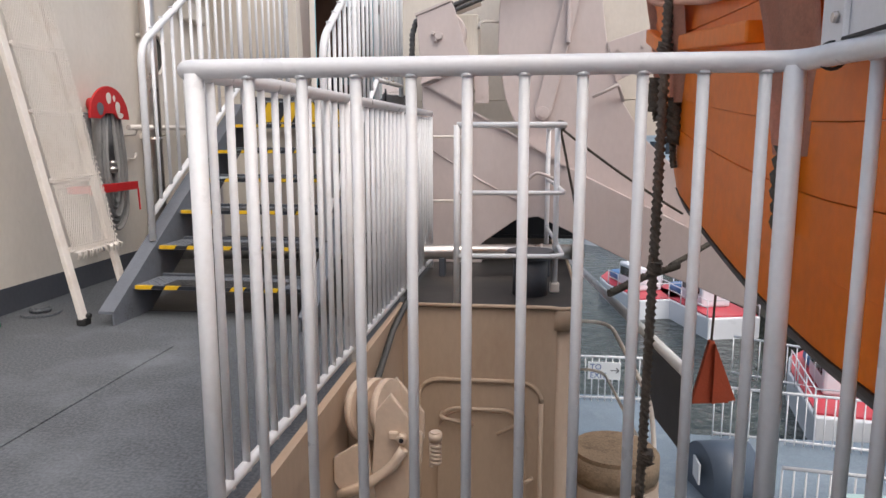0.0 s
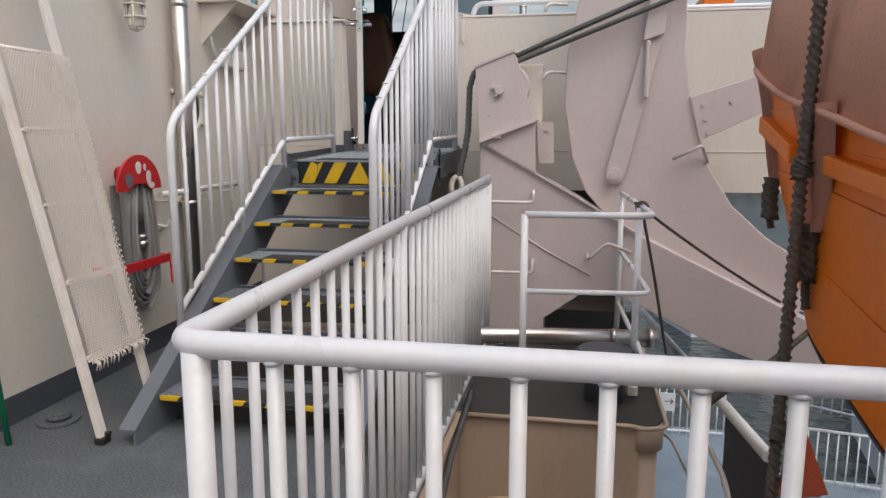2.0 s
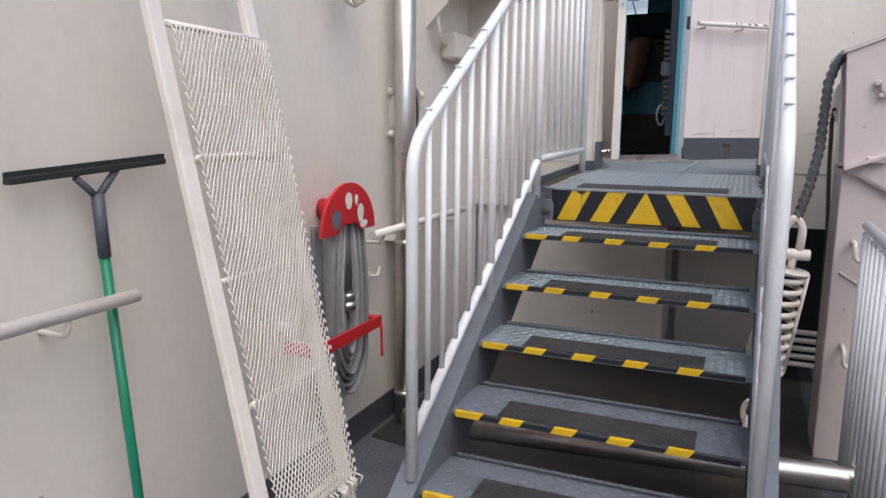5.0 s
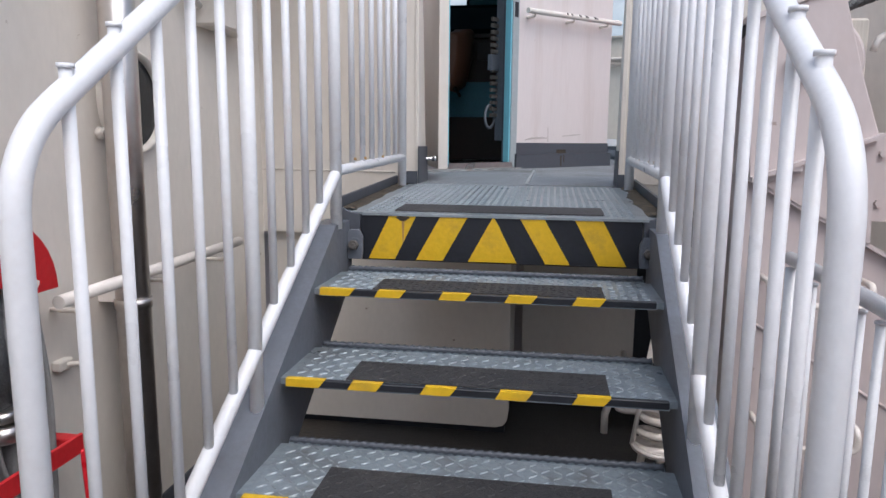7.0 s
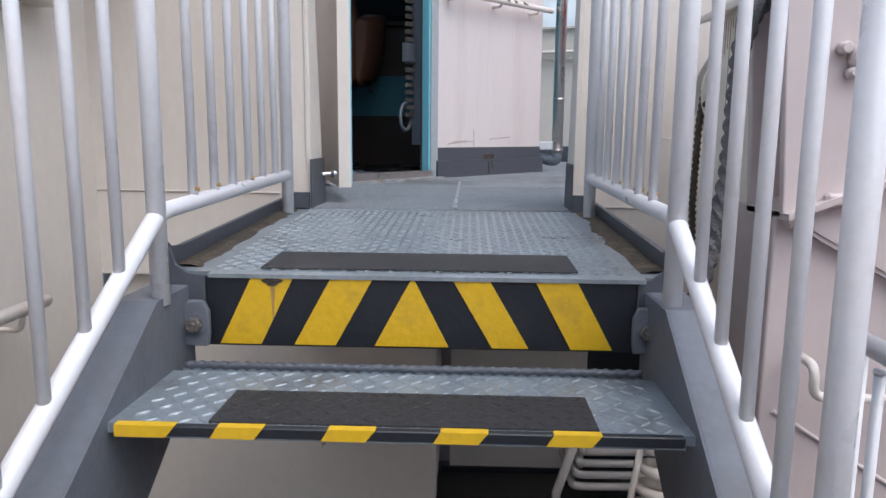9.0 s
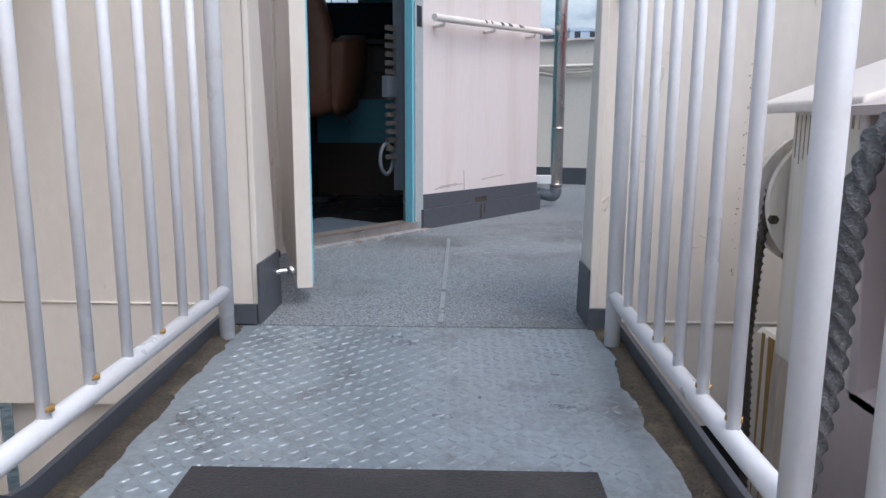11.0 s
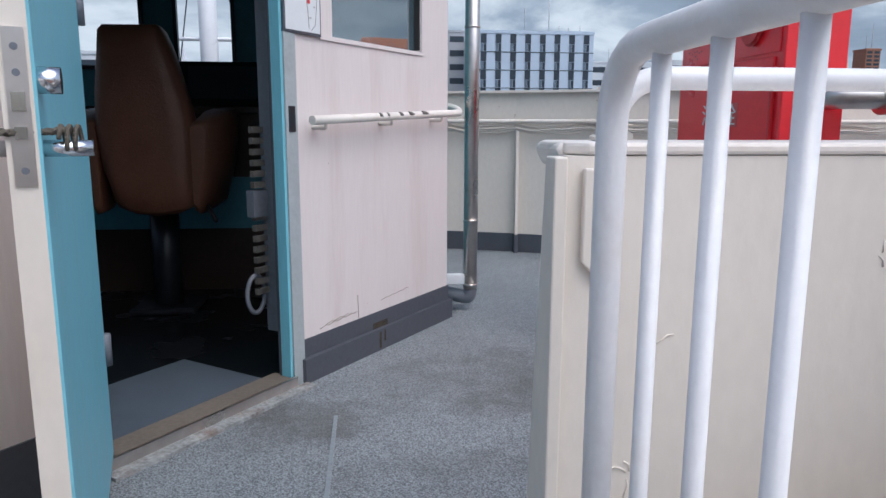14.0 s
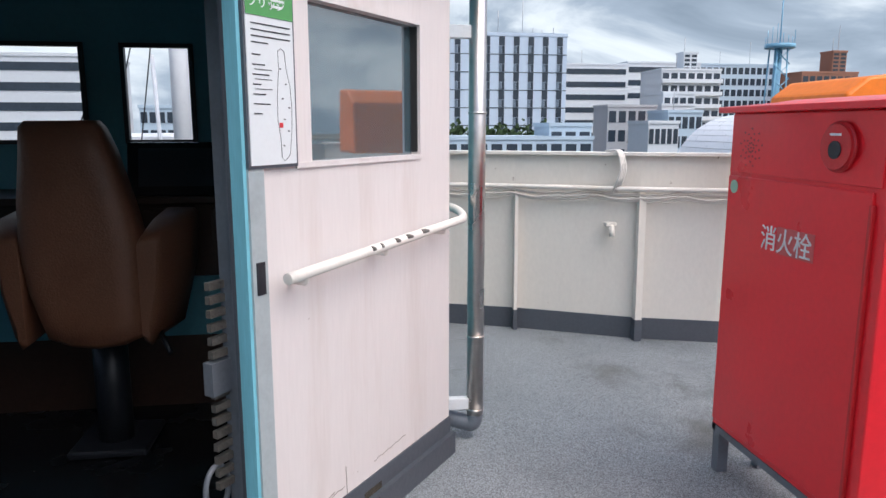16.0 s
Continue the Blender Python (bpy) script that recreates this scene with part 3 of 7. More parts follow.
# ---- railings ----
def picket_mesh(r, h, seg=10):
    bm = tube_bm([(0, 0, 0), (0, 0, h)], r, seg)
    for k, z in ((1.25, 0.0), (1.25, h)):
        s = 0.007 if z == 0 else -0.007
        tube_bm([(0, 0, z), (0, 0, z + s)], r * k, seg, bm=bm)
    return bm


def add_pickets(parent, places, r, h, material=WHITE, name="picket"):
    first = part(name, picket_mesh(r, h), material, parent)
    base = parent_place(parent)
    for i, p in enumerate(places):
        m = Matrix.Translation(Vector(p) - base)
        if i == 0:
            first.matrix_basis = m
        else:
            share(first, m)


# railing round the well
RZ = 1.085
well = thing("well_railing", (-0.6, 2.02, 0), "white tubular steel railing round the deck well", "railing")
child("top_rail", tube_bm(fillet([(-0.56, 5.64, 1.115), (-0.593, 2.02, RZ), (0.655, 2.02, RZ), (0.70, 1.75, RZ), (0.70, -3.0, RZ)], 0.052, 8), 0.0205, 16), WHITE, well)
child("bottom_rail", tube_bm(fillet([(-0.56, 5.64, 0.06), (-0.593, 2.02, 0.075), (0.655, 2.02, 0.075), (0.70, 1.75, 0.075), (0.70, -3.0, 0.075)], 0.05), 0.016, 12), WHITE, well)
for x, y in ((-0.56, 2.02), (0.645, 2.005)):
    child("post", tube_bm([(x, y, 0), (x, y, 1.075)], 0.0205, 14), WHITE, well)
for k, y in enumerate((2.08, 3.35, 4.52, 5.62)):
    x = -0.592 + (y - 2.02) * 0.009
    child("post", tube_bm([(x, y, -0.02), (x, y, 1.09)], 0.018, 14), WHITE, well)
add_pickets(well, [(-0.440 + 0.1152 * i, 2.02, 0.07) for i in range(10)], 0.0118, 1.0)
add_pickets(well, [(-0.592 + (2.16 + 0.1025 * i - 2.02) * 0.009, 2.16 + 0.1025 * i, 0.06) for i in range(34) if i not in (12, 23)], 0.0105, 1.02)
add_pickets(well, [(0.70, 1.80 - 0.115 * i, 0.07) for i in range(24)], 0.0118, 1.0)


def stair_rail(x, splay, start, end, first, count, step):
    """Rail of the flight and the landing; its foot stands splay away from the landing's line."""
    r = thing("stair_railing", (x, start, 0.35), "white tubular steel railing beside the stair and landing", "railing", "stair railings")
    s = 0.63
    low = 1.397 + (start - 4.20) * 0.629

    def at(y, z):
        return (x + splay * max(0.0, 5.6 - y) / (5.6 - start), y, z)

    child("top_rail", tube_bm(fillet([at(start, 0.33 + (start - 4.20) * s), at(start, low), at(5.757, 2.418), at(end, 2.415), at(end, 1.245)], 0.105, 8), 0.0195, 16), WHITE, r)
    child("bottom_rail", tube_bm(fillet([at(start + 0.01, 0.475 + (start - 4.20) * s), at(5.60, 1.352), at(end, 1.372)], 0.04, 4), 0.0175, 12), WHITE, r)
    child("post", tube_bm([at(4.97, 0.79), at(4.97, 1.92)], 0.017, 14), WHITE, r)
    child("post", tube_bm([at(5.59, 1.17), at(5.59, 2.31)], 0.0185, 14), WHITE, r)
    gap = (4.97 - start) / 6
    pts = [start + gap * i for i in range(1, 6)] + [4.97 + 0.117 * i for i in range(1, 5)]
    add_pickets(r, [at(y, 0.475 + (y - 4.21) * s) for y in pts], 0.0102, 0.97)
    add_pickets(r, [at(first + step * i, 1.362) for i in range(count)], 0.0102, 1.05)
    for y in (first, first + step, first + 3 * step):
        child("rust_mark", disc_bm((x + 0.001, y + 0.003, 1.381), (0.1, 0.15, 1), 0.0122, 0.008, 10), OCHRERUST, r, "rust at a picket foot")


stair_rail(-1.936, -0.017, 4.265, 6.585, 5.778, 6, 0.132)
stair_rail(-0.938, -0.006, 4.285, 6.560, 5.775, 6, 0.128)

# ---- stair ----
stair = thing("steel_stair", (-1.44, 3.9, 0), "grey painted open steel stair with yellow and black striped nosings", "stair")
NOSE = [3.973 + 0.2695 * k for k in range(6)]
for x0, x1 in ((-2.008, -1.930), (-0.956, -0.880)):
    xin = x1 if x0 < -1.5 else x0
    web = prism_bm([(3.80, 0.0), (3.80, 0.075), (5.55, 1.185), (5.72, 1.185), (5.72, 0.99), (4.16, 0.0)], "x", xin - 0.005, xin + 0.005)
    flange = prism_bm([(3.80, 0.060), (3.80, 0.075), (5.55, 1.186), (5.72, 1.186), (5.72, 1.174), (5.55, 1.174)], "x", x0, x1)
    child("stringer", merge(web, flange), STEELGREY, stair)


def lozenge_field(x0, x1, y0, y1, z, pitch=0.034, slope=0.0):
    """Raised bars of a checker plate, alternately turned."""
    verts, faces = [], []
    ny, nx = int((y1 - y0) / pitch), int((x1 - x0) / pitch)
    for j in range(ny):
        for i in range(nx):
            cx, cy = x0 + (i + 0.5) * (x1 - x0) / nx, y0 + (j + 0.5) * (y1 - y0) / ny
            a = radians(40 if (i + j) % 2 else -40)
            u, w = Vector((math.cos(a), math.sin(a))), Vector((-math.sin(a), math.cos(a)))
            zz = z + slope * (cy - y0)
            b = len(verts)
            for p in (u * pitch * 0.48, w * pitch * 0.105, -u * pitch * 0.48, -w * pitch * 0.105):
                verts.append((cx + p.x, cy + p.y, zz))
            for p in (u * pitch * 0.36, -u * pitch * 0.36):
                verts.append((cx + p.x, cy + p.y, zz + pitch * 0.11))
            faces += [(b, b + 1, b + 4), (b + 1, b + 5, b + 4), (b + 1, b + 2, b + 5), (b + 2, b + 3, b + 5), (b + 3, b + 4, b + 5), (b + 3, b, b + 4)]
    bm = bmesh.new()
    me = bpy.data.meshes.new("tmp")
    me.from_pydata(verts, [], faces)
    bm.from_mesh(me)
    bpy.data.meshes.remove(me)
    return bm


for k, y in enumerate(NOSE):
    z = 0.172 * (k + 1)
    tread = child("tread", merge(box_bm(-1.903, -0.982, y, y + 0.285, z - 0.006, z), box_bm(-1.926, -1.9035, y + 0.02, y + 0.285, z - 0.02, z - 0.003), box_bm(-0.9815, -0.960, y + 0.02, y + 0.285, z - 0.02, z - 0.003), box_bm(-1.903, -0.982, y, y + 0.006, z - 0.018, z - 0.004), box_bm(-1.903, -0.982, y + 0.279, y + 0.287, z - 0.02, z + 0.006)), CHECKER if k > 2 else STEELGREY, stair)
    tagged(child("checker_relief", lozenge_field(-1.895, -0.99, y + 0.012, y + 0.275, z, 0.0275), WORNCHECK if k > 2 else STEELGREY, tread), kind="stuff")
    child("back_bar", rope_bm([(-1.90, y + 0.283, z + 0.010), (-0.985, y + 0.283, z + 0.010)], 0.0085, 2, 0.045), SKIRT, tread, "dark ribbed back bar")
    child("grip_strip", box_bm(-1.755, -1.115, y + 0.02, y + 0.165, z + 0.0005, z + 0.0042), GRIP, tread)
    tagged(child("grip_relief", lozenge_field(-1.75, -1.12, y + 0.022, y + 0.163, z + 0.0035, 0.024), GRIP, tread), kind="stuff")
    child("nosing", box_bm(-1.902, -0.983, y - 0.003, y + 0.012, z - 0.015, z + 0.0035, 0.002), BLACK, tread, "black nosing strip")
    n = 5
    for i in range(n):
        x0 = -1.902 + i * 0.181 - 0.036 * (i > 0)
        w = 0.092
        child("yellow_stripe", prism_bm([(x0 + 0.012 * (i > 0), z - 0.0155), (x0 + w - 0.008, z - 0.0155), (x0 + w + 0.008, z + 0.0045), (x0 + (0.024 if i else 0), z + 0.0045)], "y", y - 0.0045, y + 0.013), YELLOW, tread)
# bolted hinge plates at the head
for x in (-1.902, -0.962):
    lug = child("hinge_plate", merge(prism_bm([(x - 0.024, 1.06), (x + 0.024, 1.06), (x + 0.028, 1.085), (x + 0.028, 1.135), (x + 0.016, 1.158), (x - 0.016, 1.158), (x - 0.028, 1.135), (x - 0.028, 1.085)], "y", 5.672, 5.688, 0.003), disc_bm((x, 5.673, 1.108), (0, -1, 0), 0.024, 0.004, 20)), STEELGREY, stair)
    child("bolt", merge(disc_bm((x, 5.669, 1.108), (0, -1, 0), 0.0175, 0.016, 6, 0.002), disc_bm((x, 5.653, 1.108), (0, -1, 0), 0.009, 0.010, 10)), BAREMETAL, lug, "hexagon bolt head")
# feet
for x in (-1.945, -0.94):
    child("foot_roller", disc_bm((x - 0.02, 3.93, 0.045), (1, 0, 0), 0.045, 0.04, 16), BLACK, stair)

landing = thing("stair_landing", (-1.44, 5.72, 1.2), "grey checker plate landing with a hazard striped riser", "landing")
Z0, Z1 = 1.212, 1.246
child("plate", prism_bm([(5.72, Z0 - 0.03), (5.72, Z0), (6.70, Z1), (6.70, Z1 - 0.03)], "x", -1.985, -0.90), CHECKER, landing)
tagged(child("checker_relief", lozenge_field(-1.89, -0.995, 5.735, 6.70, Z0 + 0.0005, 0.0255, (Z1 - Z0) / 0.98), WORNCHECK, landing), kind="stuff")
child("grip_strip", prism_bm([(5.745, Z0 + 0.003), (5.925, Z0 + 0.0085), (5.925, Z0 + 0.0115), (5.745, Z0 + 0.006)], "x", -1.782, -1.095), GRIP, landing)


def dirt_strip(x_edge, side):
    """Flaky dirt whose inner border wanders, lying in the gutter of the landing."""
    verts, faces = [], []
    n = 110
    for i in range(n + 1):
        y = 5.76 + 0.93 * i / n
        z = Z0 + 0.0035 + (Z1 - Z0) * (y - 5.72) / 0.98
        w = 0.060 + 0.030 * noise.noise((y * 5, side * 3.0, 0.0)) + 0.018 * max(0, noise.noise((y * 15, side, 5.0))) + 0.004 * noise.noise((y * 60, side, 9.0))
        verts += [(x_edge, y, z + 0.001), (x_edge + side * w * 0.6, y, z + 0.003 * noise.noise((y * 40, 1.0, 2.0)) + 0.003), (x_edge + side * w, y, z - 0.004)]
    for i in range(n):
        for j in range(2):
            faces.append((3 * i + j, 3 * i + j + 1, 3 * i + j + 4, 3 * i + j + 3))
    me = bpy.data.meshes.new("tmp")
    me.from_pydata(verts, [], faces)
    bm = bmesh.new()
    bm.from_mesh(me)
    bpy.data.meshes.remove(me)
    return bm


for xs in ((-1.985, -1.905), (-0.975, -0.90)):
    bm = dirt_strip(xs[0] if xs[0] < -1.5 else xs[1], 1 if xs[0] < -1.5 else -1)
    child("dirt_strip", bm, RUST, landing, "rusty dirt along the landing edge")
for x in (-1.99, -0.905):
    child("side_plate", prism_bm([(5.70, 1.10), (6.70, 1.13), (6.70, 1.285), (5.80, 1.255), (5.75, 1.262), (5.70, 1.295)], "x", x, x + 0.012), SKIRT, landing, "slate side plate")
riser = child("riser", box_bm(-1.887, -0.979, 5.70, 5.718, 1.055, 1.207, 0.002), BLACK, landing, "black riser plate")


def hazard(x0, x1, lean):
    return prism_bm([(x0, 1.06), (x1, 1.06), (x1 + lean, 1.203), (x0 + lean, 1.203)], "y", 5.697, 5.70)


for x0, x1, lean in ((-1.860, -1.771, 0.070), (-1.700, -1.611, 0.079), (-1.278, -1.201, -0.083), (-1.112, -1.025, -0.077)):
    child("yellow_stripe", hazard(x0, x1, lean), YELLOW, riser)
child("yellow_triangle", prism_bm([(-1.528, 1.06), (-1.370, 1.06), (-1.443, 1.203), (-1.451, 1.203)], "y", 5.697, 5.70), YELLOW, riser)
child("rust_spot", prism_bm([(-1.744 + 0.020 * math.cos(a) * (1 + 0.35 * math.sin(3 * a)), 1.196 + 0.009 * math.sin(a)) for a in [2 * math.pi * q / 14 for q in range(14)]], "y", 5.6955, 5.697), RUST, riser, "rust spot on the stripe")
child("rust_run", prism_bm([(-1.748, 1.19), (-1.738, 1.19), (-1.741, 1.13), (-1.744, 1.11)], "y", 5.6958, 5.697), OCHRERUST, riser, "thin rust run")
child("ear_plate", prism_bm([(-1.889, 1.06), (-1.889, 1.207), (-1.925, 1.212), (-1.952, 1.230), (-1.964, 1.266), (-1.988, 1.268), (-1.988, 1.06)], "y", 5.700, 5.712, 0.002), SKIRT, landing, "slate upturned ear plate")
child("ear_plate", prism_bm([(-0.977, 1.06), (-0.977, 1.207), (-0.948, 1.212), (-0.925, 1.230), (-0.914, 1.266), (-0.893, 1.268), (-0.893, 1.06)], "y", 5.700, 5.712, 0.002), SKIRT, landing, "slate upturned ear plate")
child("worn_lip", prism_bm([(5.694, 1.204), (5.694, 1.2125), (5.722, 1.2135), (5.722, 1.205)], "x", -1.88, -0.962), WORNCHECK, landing, "worn bright plate lip")

# ---- davit ----
davit = thing("boat_davit", (0.2, 5.9, 0), "pinkish cream steel lifeboat davit with sheave and struts", "davit")
child("pedestal", prism_bm([(-0.65, 0.0), (-0.65, 1.35), (-0.27, 1.13), (0.0, 0.98), (0.42, 0.73), (1.18, 0.36), (1.75, 0.07), (1.75, -0.30), (1.37, -0.14), (0.9, 0.03), (0.6, 0.18), (0.22, 0.36), (0.05, 0.33), (-0.20, 0.15), (-0.20, 0.0)], "y", 5.84, 6.14, 0.006), PINK, davit)
child("main_arm", prism_bm([(0.0, 2.9), (-0.01, 2.34), (-0.09, 1.93), (-0.10, 1.58), (-0.04, 1.23), (0.06, 1.0), (0.24, 0.80), (1.46, 0.15), (1.50, 0.55), (1.23, 0.72), (1.0, 0.93), (0.83, 1.2), (0.71, 1.58), (0.66, 1.91), (0.65, 2.3), (0.70, 2.9)], "y", 5.99, 6.20, 0.008), PINK, davit)
child("strut", merge(prism_bm([(0.46, 2.6), (0.39, 1.98), (0.18, 1.14), (0.20, 1.08), (0.24, 1.06), (0.29, 1.08), (0.31, 1.14), (0.48, 1.88), (0.52, 2.04), (0.58, 2.6)], "y", 5.94, 5.975, 0.006), prism_bm([(0.385, 1.98), (0.51, 2.02), (0.56, 2.6), (0.45, 2.6)], "y", 5.90, 5.94, 0.006), box_bm(0.40, 0.43, 5.89, 5.94, 1.62, 1.98, 0.008)), PINK, davit)
child("strut_pin", merge(disc_bm((0.237, 5.945, 1.12), (0, -1, 0), 0.055, 0.02, 20, 0.005), disc_bm((0.237, 5.925, 1.12), (0, -1, 0), 0.025, 0.035, 12)), PINK, davit, "round pin head")
head = child("sheave_housing", prism_bm([(-0.68, 1.82), (-0.43, 1.91), (-0.41, 1.88), (-0.34, 1.64), (-0.28, 1.47), (-0.63, 1.31), (-0.65, 1.34)], "y", 5.80, 5.825, 0.004), PINK, davit)
child("sheave_back_plate", prism_bm([(-0.68, 1.82), (-0.43, 1.91), (-0.34, 1.64), (-0.28, 1.47), (-0.28, 1.13), (-0.65, 1.34)], "y", 5.98, 6.005, 0.004), PINK, davit)
child("top_web", prism_bm([(-0.69, 1.815), (-0.425, 1.915), (-0.43, 1.93), (-0.695, 1.83)], "y", 5.79, 6.01), PINK, davit)
child("rib", prism_bm([(-0.65, 1.33), (-0.28, 1.47), (-0.275, 1.485), (-0.65, 1.345)], "y", 5.77, 6.0), PINK, davit)
child("rib", prism_bm([(-0.65, 1.335), (-0.27, 1.125), (0.0, 0.975), (0.42, 0.725), (0.42, 0.74), (0.0, 0.99), (-0.27, 1.14), (-0.65, 1.35)], "y", 5.815, 5.845), PINK, davit)
child("gusset", prism_bm([(-0.285, 1.47), (-0.275, 1.14), (-0.62, 1.33)], "y", 5.81, 5.835), PINK, davit)
child("sheave", disc_bm((-0.47, 5.84, 1.70), (0, 1, 0), 0.145, 0.10, 32, 0.01), PINK, davit, "pale sheave wheel")
for x, z, r in ((-0.519, 1.672, 0.030), (-0.56, 1.69, 0.014), (-0.54, 1.64, 0.012)):
    child("pin", disc_bm((x, 5.80, z), (0, -1, 0), r, 0.03, 12, 0.004), PINK, davit)
child("lug", box_bm(-0.57, -0.50, 5.775, 5.80, 1.36, 1.39, 0.006), PINK, davit)
child("side_plate", prism_bm([(-0.28, 1.47), (-0.17, 1.47), (-0.16, 1.2), (-0.26, 1.2)], "y", 5.94, 5.955), PINK, davit)
for z in (1.42, 1.26):
    child("bolt", disc_bm((-0.21, 5.94, z), (0, -1, 0), 0.013, 0.012, 6), PINK, davit)
child("gusset_plate", prism_bm([(0.70, 1.63), (1.30, 1.82), (1.30, 1.60), (0.77, 1.35)], "y", 5.965, 5.99, 0.003), PINK, davit)
for x, z in ((0.78, 1.58), (0.80, 1.49), (0.82, 1.40), (0.95, 1.60)):
    child("bolt", disc_bm((x, 5.965, z), (0, -1, 0), 0.014, 0.012, 6), PINK, davit)
child("cleat", tube_bm(fillet([(0.60, 5.90, 1.235), (0.78, 5.90, 1.32), (0.83, 5.99, 1.21)], 0.02), 0.012, 8), PINK, davit)
for x0, x1, z in ((-0.58, -0.28, 0.95), (-0.58, -0.28, 0.48)):
    child("step_rung", tube_bm(fillet([(x0, 5.84, z + 0.07), (x0, 5.74, z + 0.07), (x0, 5.74, z), (x1, 5.74, z), (x1, 5.74, z + 0.07), (x1, 5.84, z + 0.07)], 0.03), 0.011, 8), WARMWHITE, davit, "white bent step rung")
child("weld_bead", tube_bm([(-0.62, 5.838, 0.88), (-0.2, 5.838, 0.62), (0.1, 5.838, 0.46)], 0.006, 6), PINK, davit)
child("weld_bead", tube_bm([(0.45, 5.985, 0.72), (1.40, 5.985, 0.22)], 0.007, 6), PINK, davit)
child("bracket", tube_bm(fillet([(0.08, 5.84, 0.60), (0.08, 5.74, 0.58), (0.20, 5.72, 0.70), (0.35, 5.72, 0.64)], 0.04), 0.012, 8), PINK, davit)
for z, y in ((1.80, 6.6), (2.24, 6.6)):
    child("hook", tube_bm(fillet([(-0.10, 6.05, z), (-0.20, 6.02, z + 0.005), (-0.235, 6.0, z - 0.01), (-0.245, 6.0, z - 0.05)], 0.02), 0.011, 8), WARMWHITE, davit, "small bent hook")

fall = thing("wire_fall", (-0.6, 5.9, 1.8), "dark greased wire rope over the davit sheave", "wire rope")
child("hanging_part", rope_bm([(-0.60, 5.90, 1.835), (-0.66, 5.90, 1.825), (-0.705, 5.90, 1.785), (-0.73, 5.90, 1.70), (-0.738, 5.90, 1.42), (-0.765, 5.895, 1.25), (-0.805, 5.88, 1.10)], 0.0185, 4, 0.14), GREYROPE, fall, "thick grey laid rope")
child("hauling_part", rope_bm([(-0.615, 5.90, 1.74), (-0.60, 5.90, 1.85), (-0.52, 5.9, 1.86), (0.30, 5.9, 2.20), (0.9, 5.9, 2.45)], 0.016, 5, 0.14), WIRE, fall)
child("hauling_part", rope_bm([(-0.45, 5.86, 1.845), (0.30, 5.86, 2.13), (0.9, 5.86, 2.36)], 0.014, 5, 0.14), WIRE, fall)
shackle = thing("rope_shackle", (-0.93, 5.88, 0.0), "cream painted shackle, spring and chain under the wire rope", "shackle")
child("bow", tube_bm(fillet([(-0.845, 5.88, 0.945), (-0.85, 5.88, 1.065), (-0.81, 5.88, 1.115), (-0.775, 5.88, 1.065), (-0.783, 5.88, 0.945)], 0.03), 0.019, 10), WARMWHITE, shackle)
child("bolt", disc_bm((-0.885, 5.88, 0.94), (1, 0, 0), 0.026, 0.15, 12, 0.005), WARMWHITE, shackle)
AX0, AX1 = Vector((-0.813, 5.88, 0.86)), Vector((-0.878, 5.88, 0.385))
axis = (AX1 - AX0).normalized()
side = Vector((axis.z, 0, -axis.x))
turns = 9
child("spring", tube_bm([AX0.lerp(AX1, k / (turns * 14)) + side * (0.062 * math.cos(2 * math.pi * k / 14)) + Vector((0, 0.062 * math.sin(2 * math.pi * k / 14), 0)) for k in range(turns * 14 + 1)], 0.0135, 8), WARMWHITE, shackle)
for p in (AX0, AX1):
    child("end_plate", disc_bm(p - axis * 0.012, axis, 0.082, 0.024, 20, 0.005), WARMWHITE, shackle, "round end plate")
for dy, dx in ((0, 0.078), (0, -0.078)):
    child("tie_rod", tube_bm([AX0 + side * dx, AX1 + side * dx], 0.009, 8), WARMWHITE, shackle)
child("eye_rod", tube_bm([AX0 - axis * 0.01, AX0 - axis * 0.08], 0.018, 10), WARMWHITE, shackle)
for k in range(4):
    c = AX1.lerp(Vector((-0.947, 5.88, 0.05)), 0.16 + 0.26 * k)
    child("chain_link", tube_bm([c + Vector((0.034 * math.cos(a) * ((k + 1) % 2), 0.034 * math.cos(a) * (k % 2), 0.062 * math.sin(a))) for a in [2 * math.pi * i / 16 for i in range(17)]], 0.0135, 8), WARMWHITE, shackle)
child("eye_plate", box_bm(-0.985, -0.91, 5.85, 5.91, 0.0, 0.035, 0.005), WARMWHITE, shackle)

# silver exhaust pipe, bollard and guard frame on the landing
pipe1 = thing("silver_pipe", (-0.55, 5.31, 0.0), "polished steel pipe lying along the landing", "pipe")
child("tube", tube_bm([(-2.40, 5.12, 0.165), (-0.60, 5.30, 0.165), (0.50, 5.42, 0.165)], 0.052, 20), STEEL, pipe1)
for s in (0.75, 0.95):
    x, y = -0.6 + 1.1 * s, 5.30 + 0.12 * s
    child("clamp", tube_bm([(x, y, 0.165), (x + 0.03, y + 0.003, 0.165)], 0.058, 20), STEEL, pipe1)
for s in (0.15, 0.8):
    x, y = -0.6 + 1.1 * s, 5.30 + 0.12 * s
    child("saddle", box_bm(x - 0.02, x + 0.02, y - 0.05, y + 0.05, 0, 0.13, 0.005), SKIRT, pipe1)
bollard = thing("mooring_bollard", (0.165, 4.80, 0), "dark grey steel bollard with a flat cap", "bollard")
child("post", tube_bm([(0.165, 4.80, 0), (0.165, 4.80, 0.24)], 0.105, 28), SKIRT, bollard)
child("cap", disc_bm((0.165, 4.80, 0.225), (0, 0, 1), 0.155, 0.045, 32, 0.015), SKIRT, bollard)
guard = thing("guard_frame", (-0.25, 4.46, 0), "white painted pipe guard frame at the landing edge", "railing")
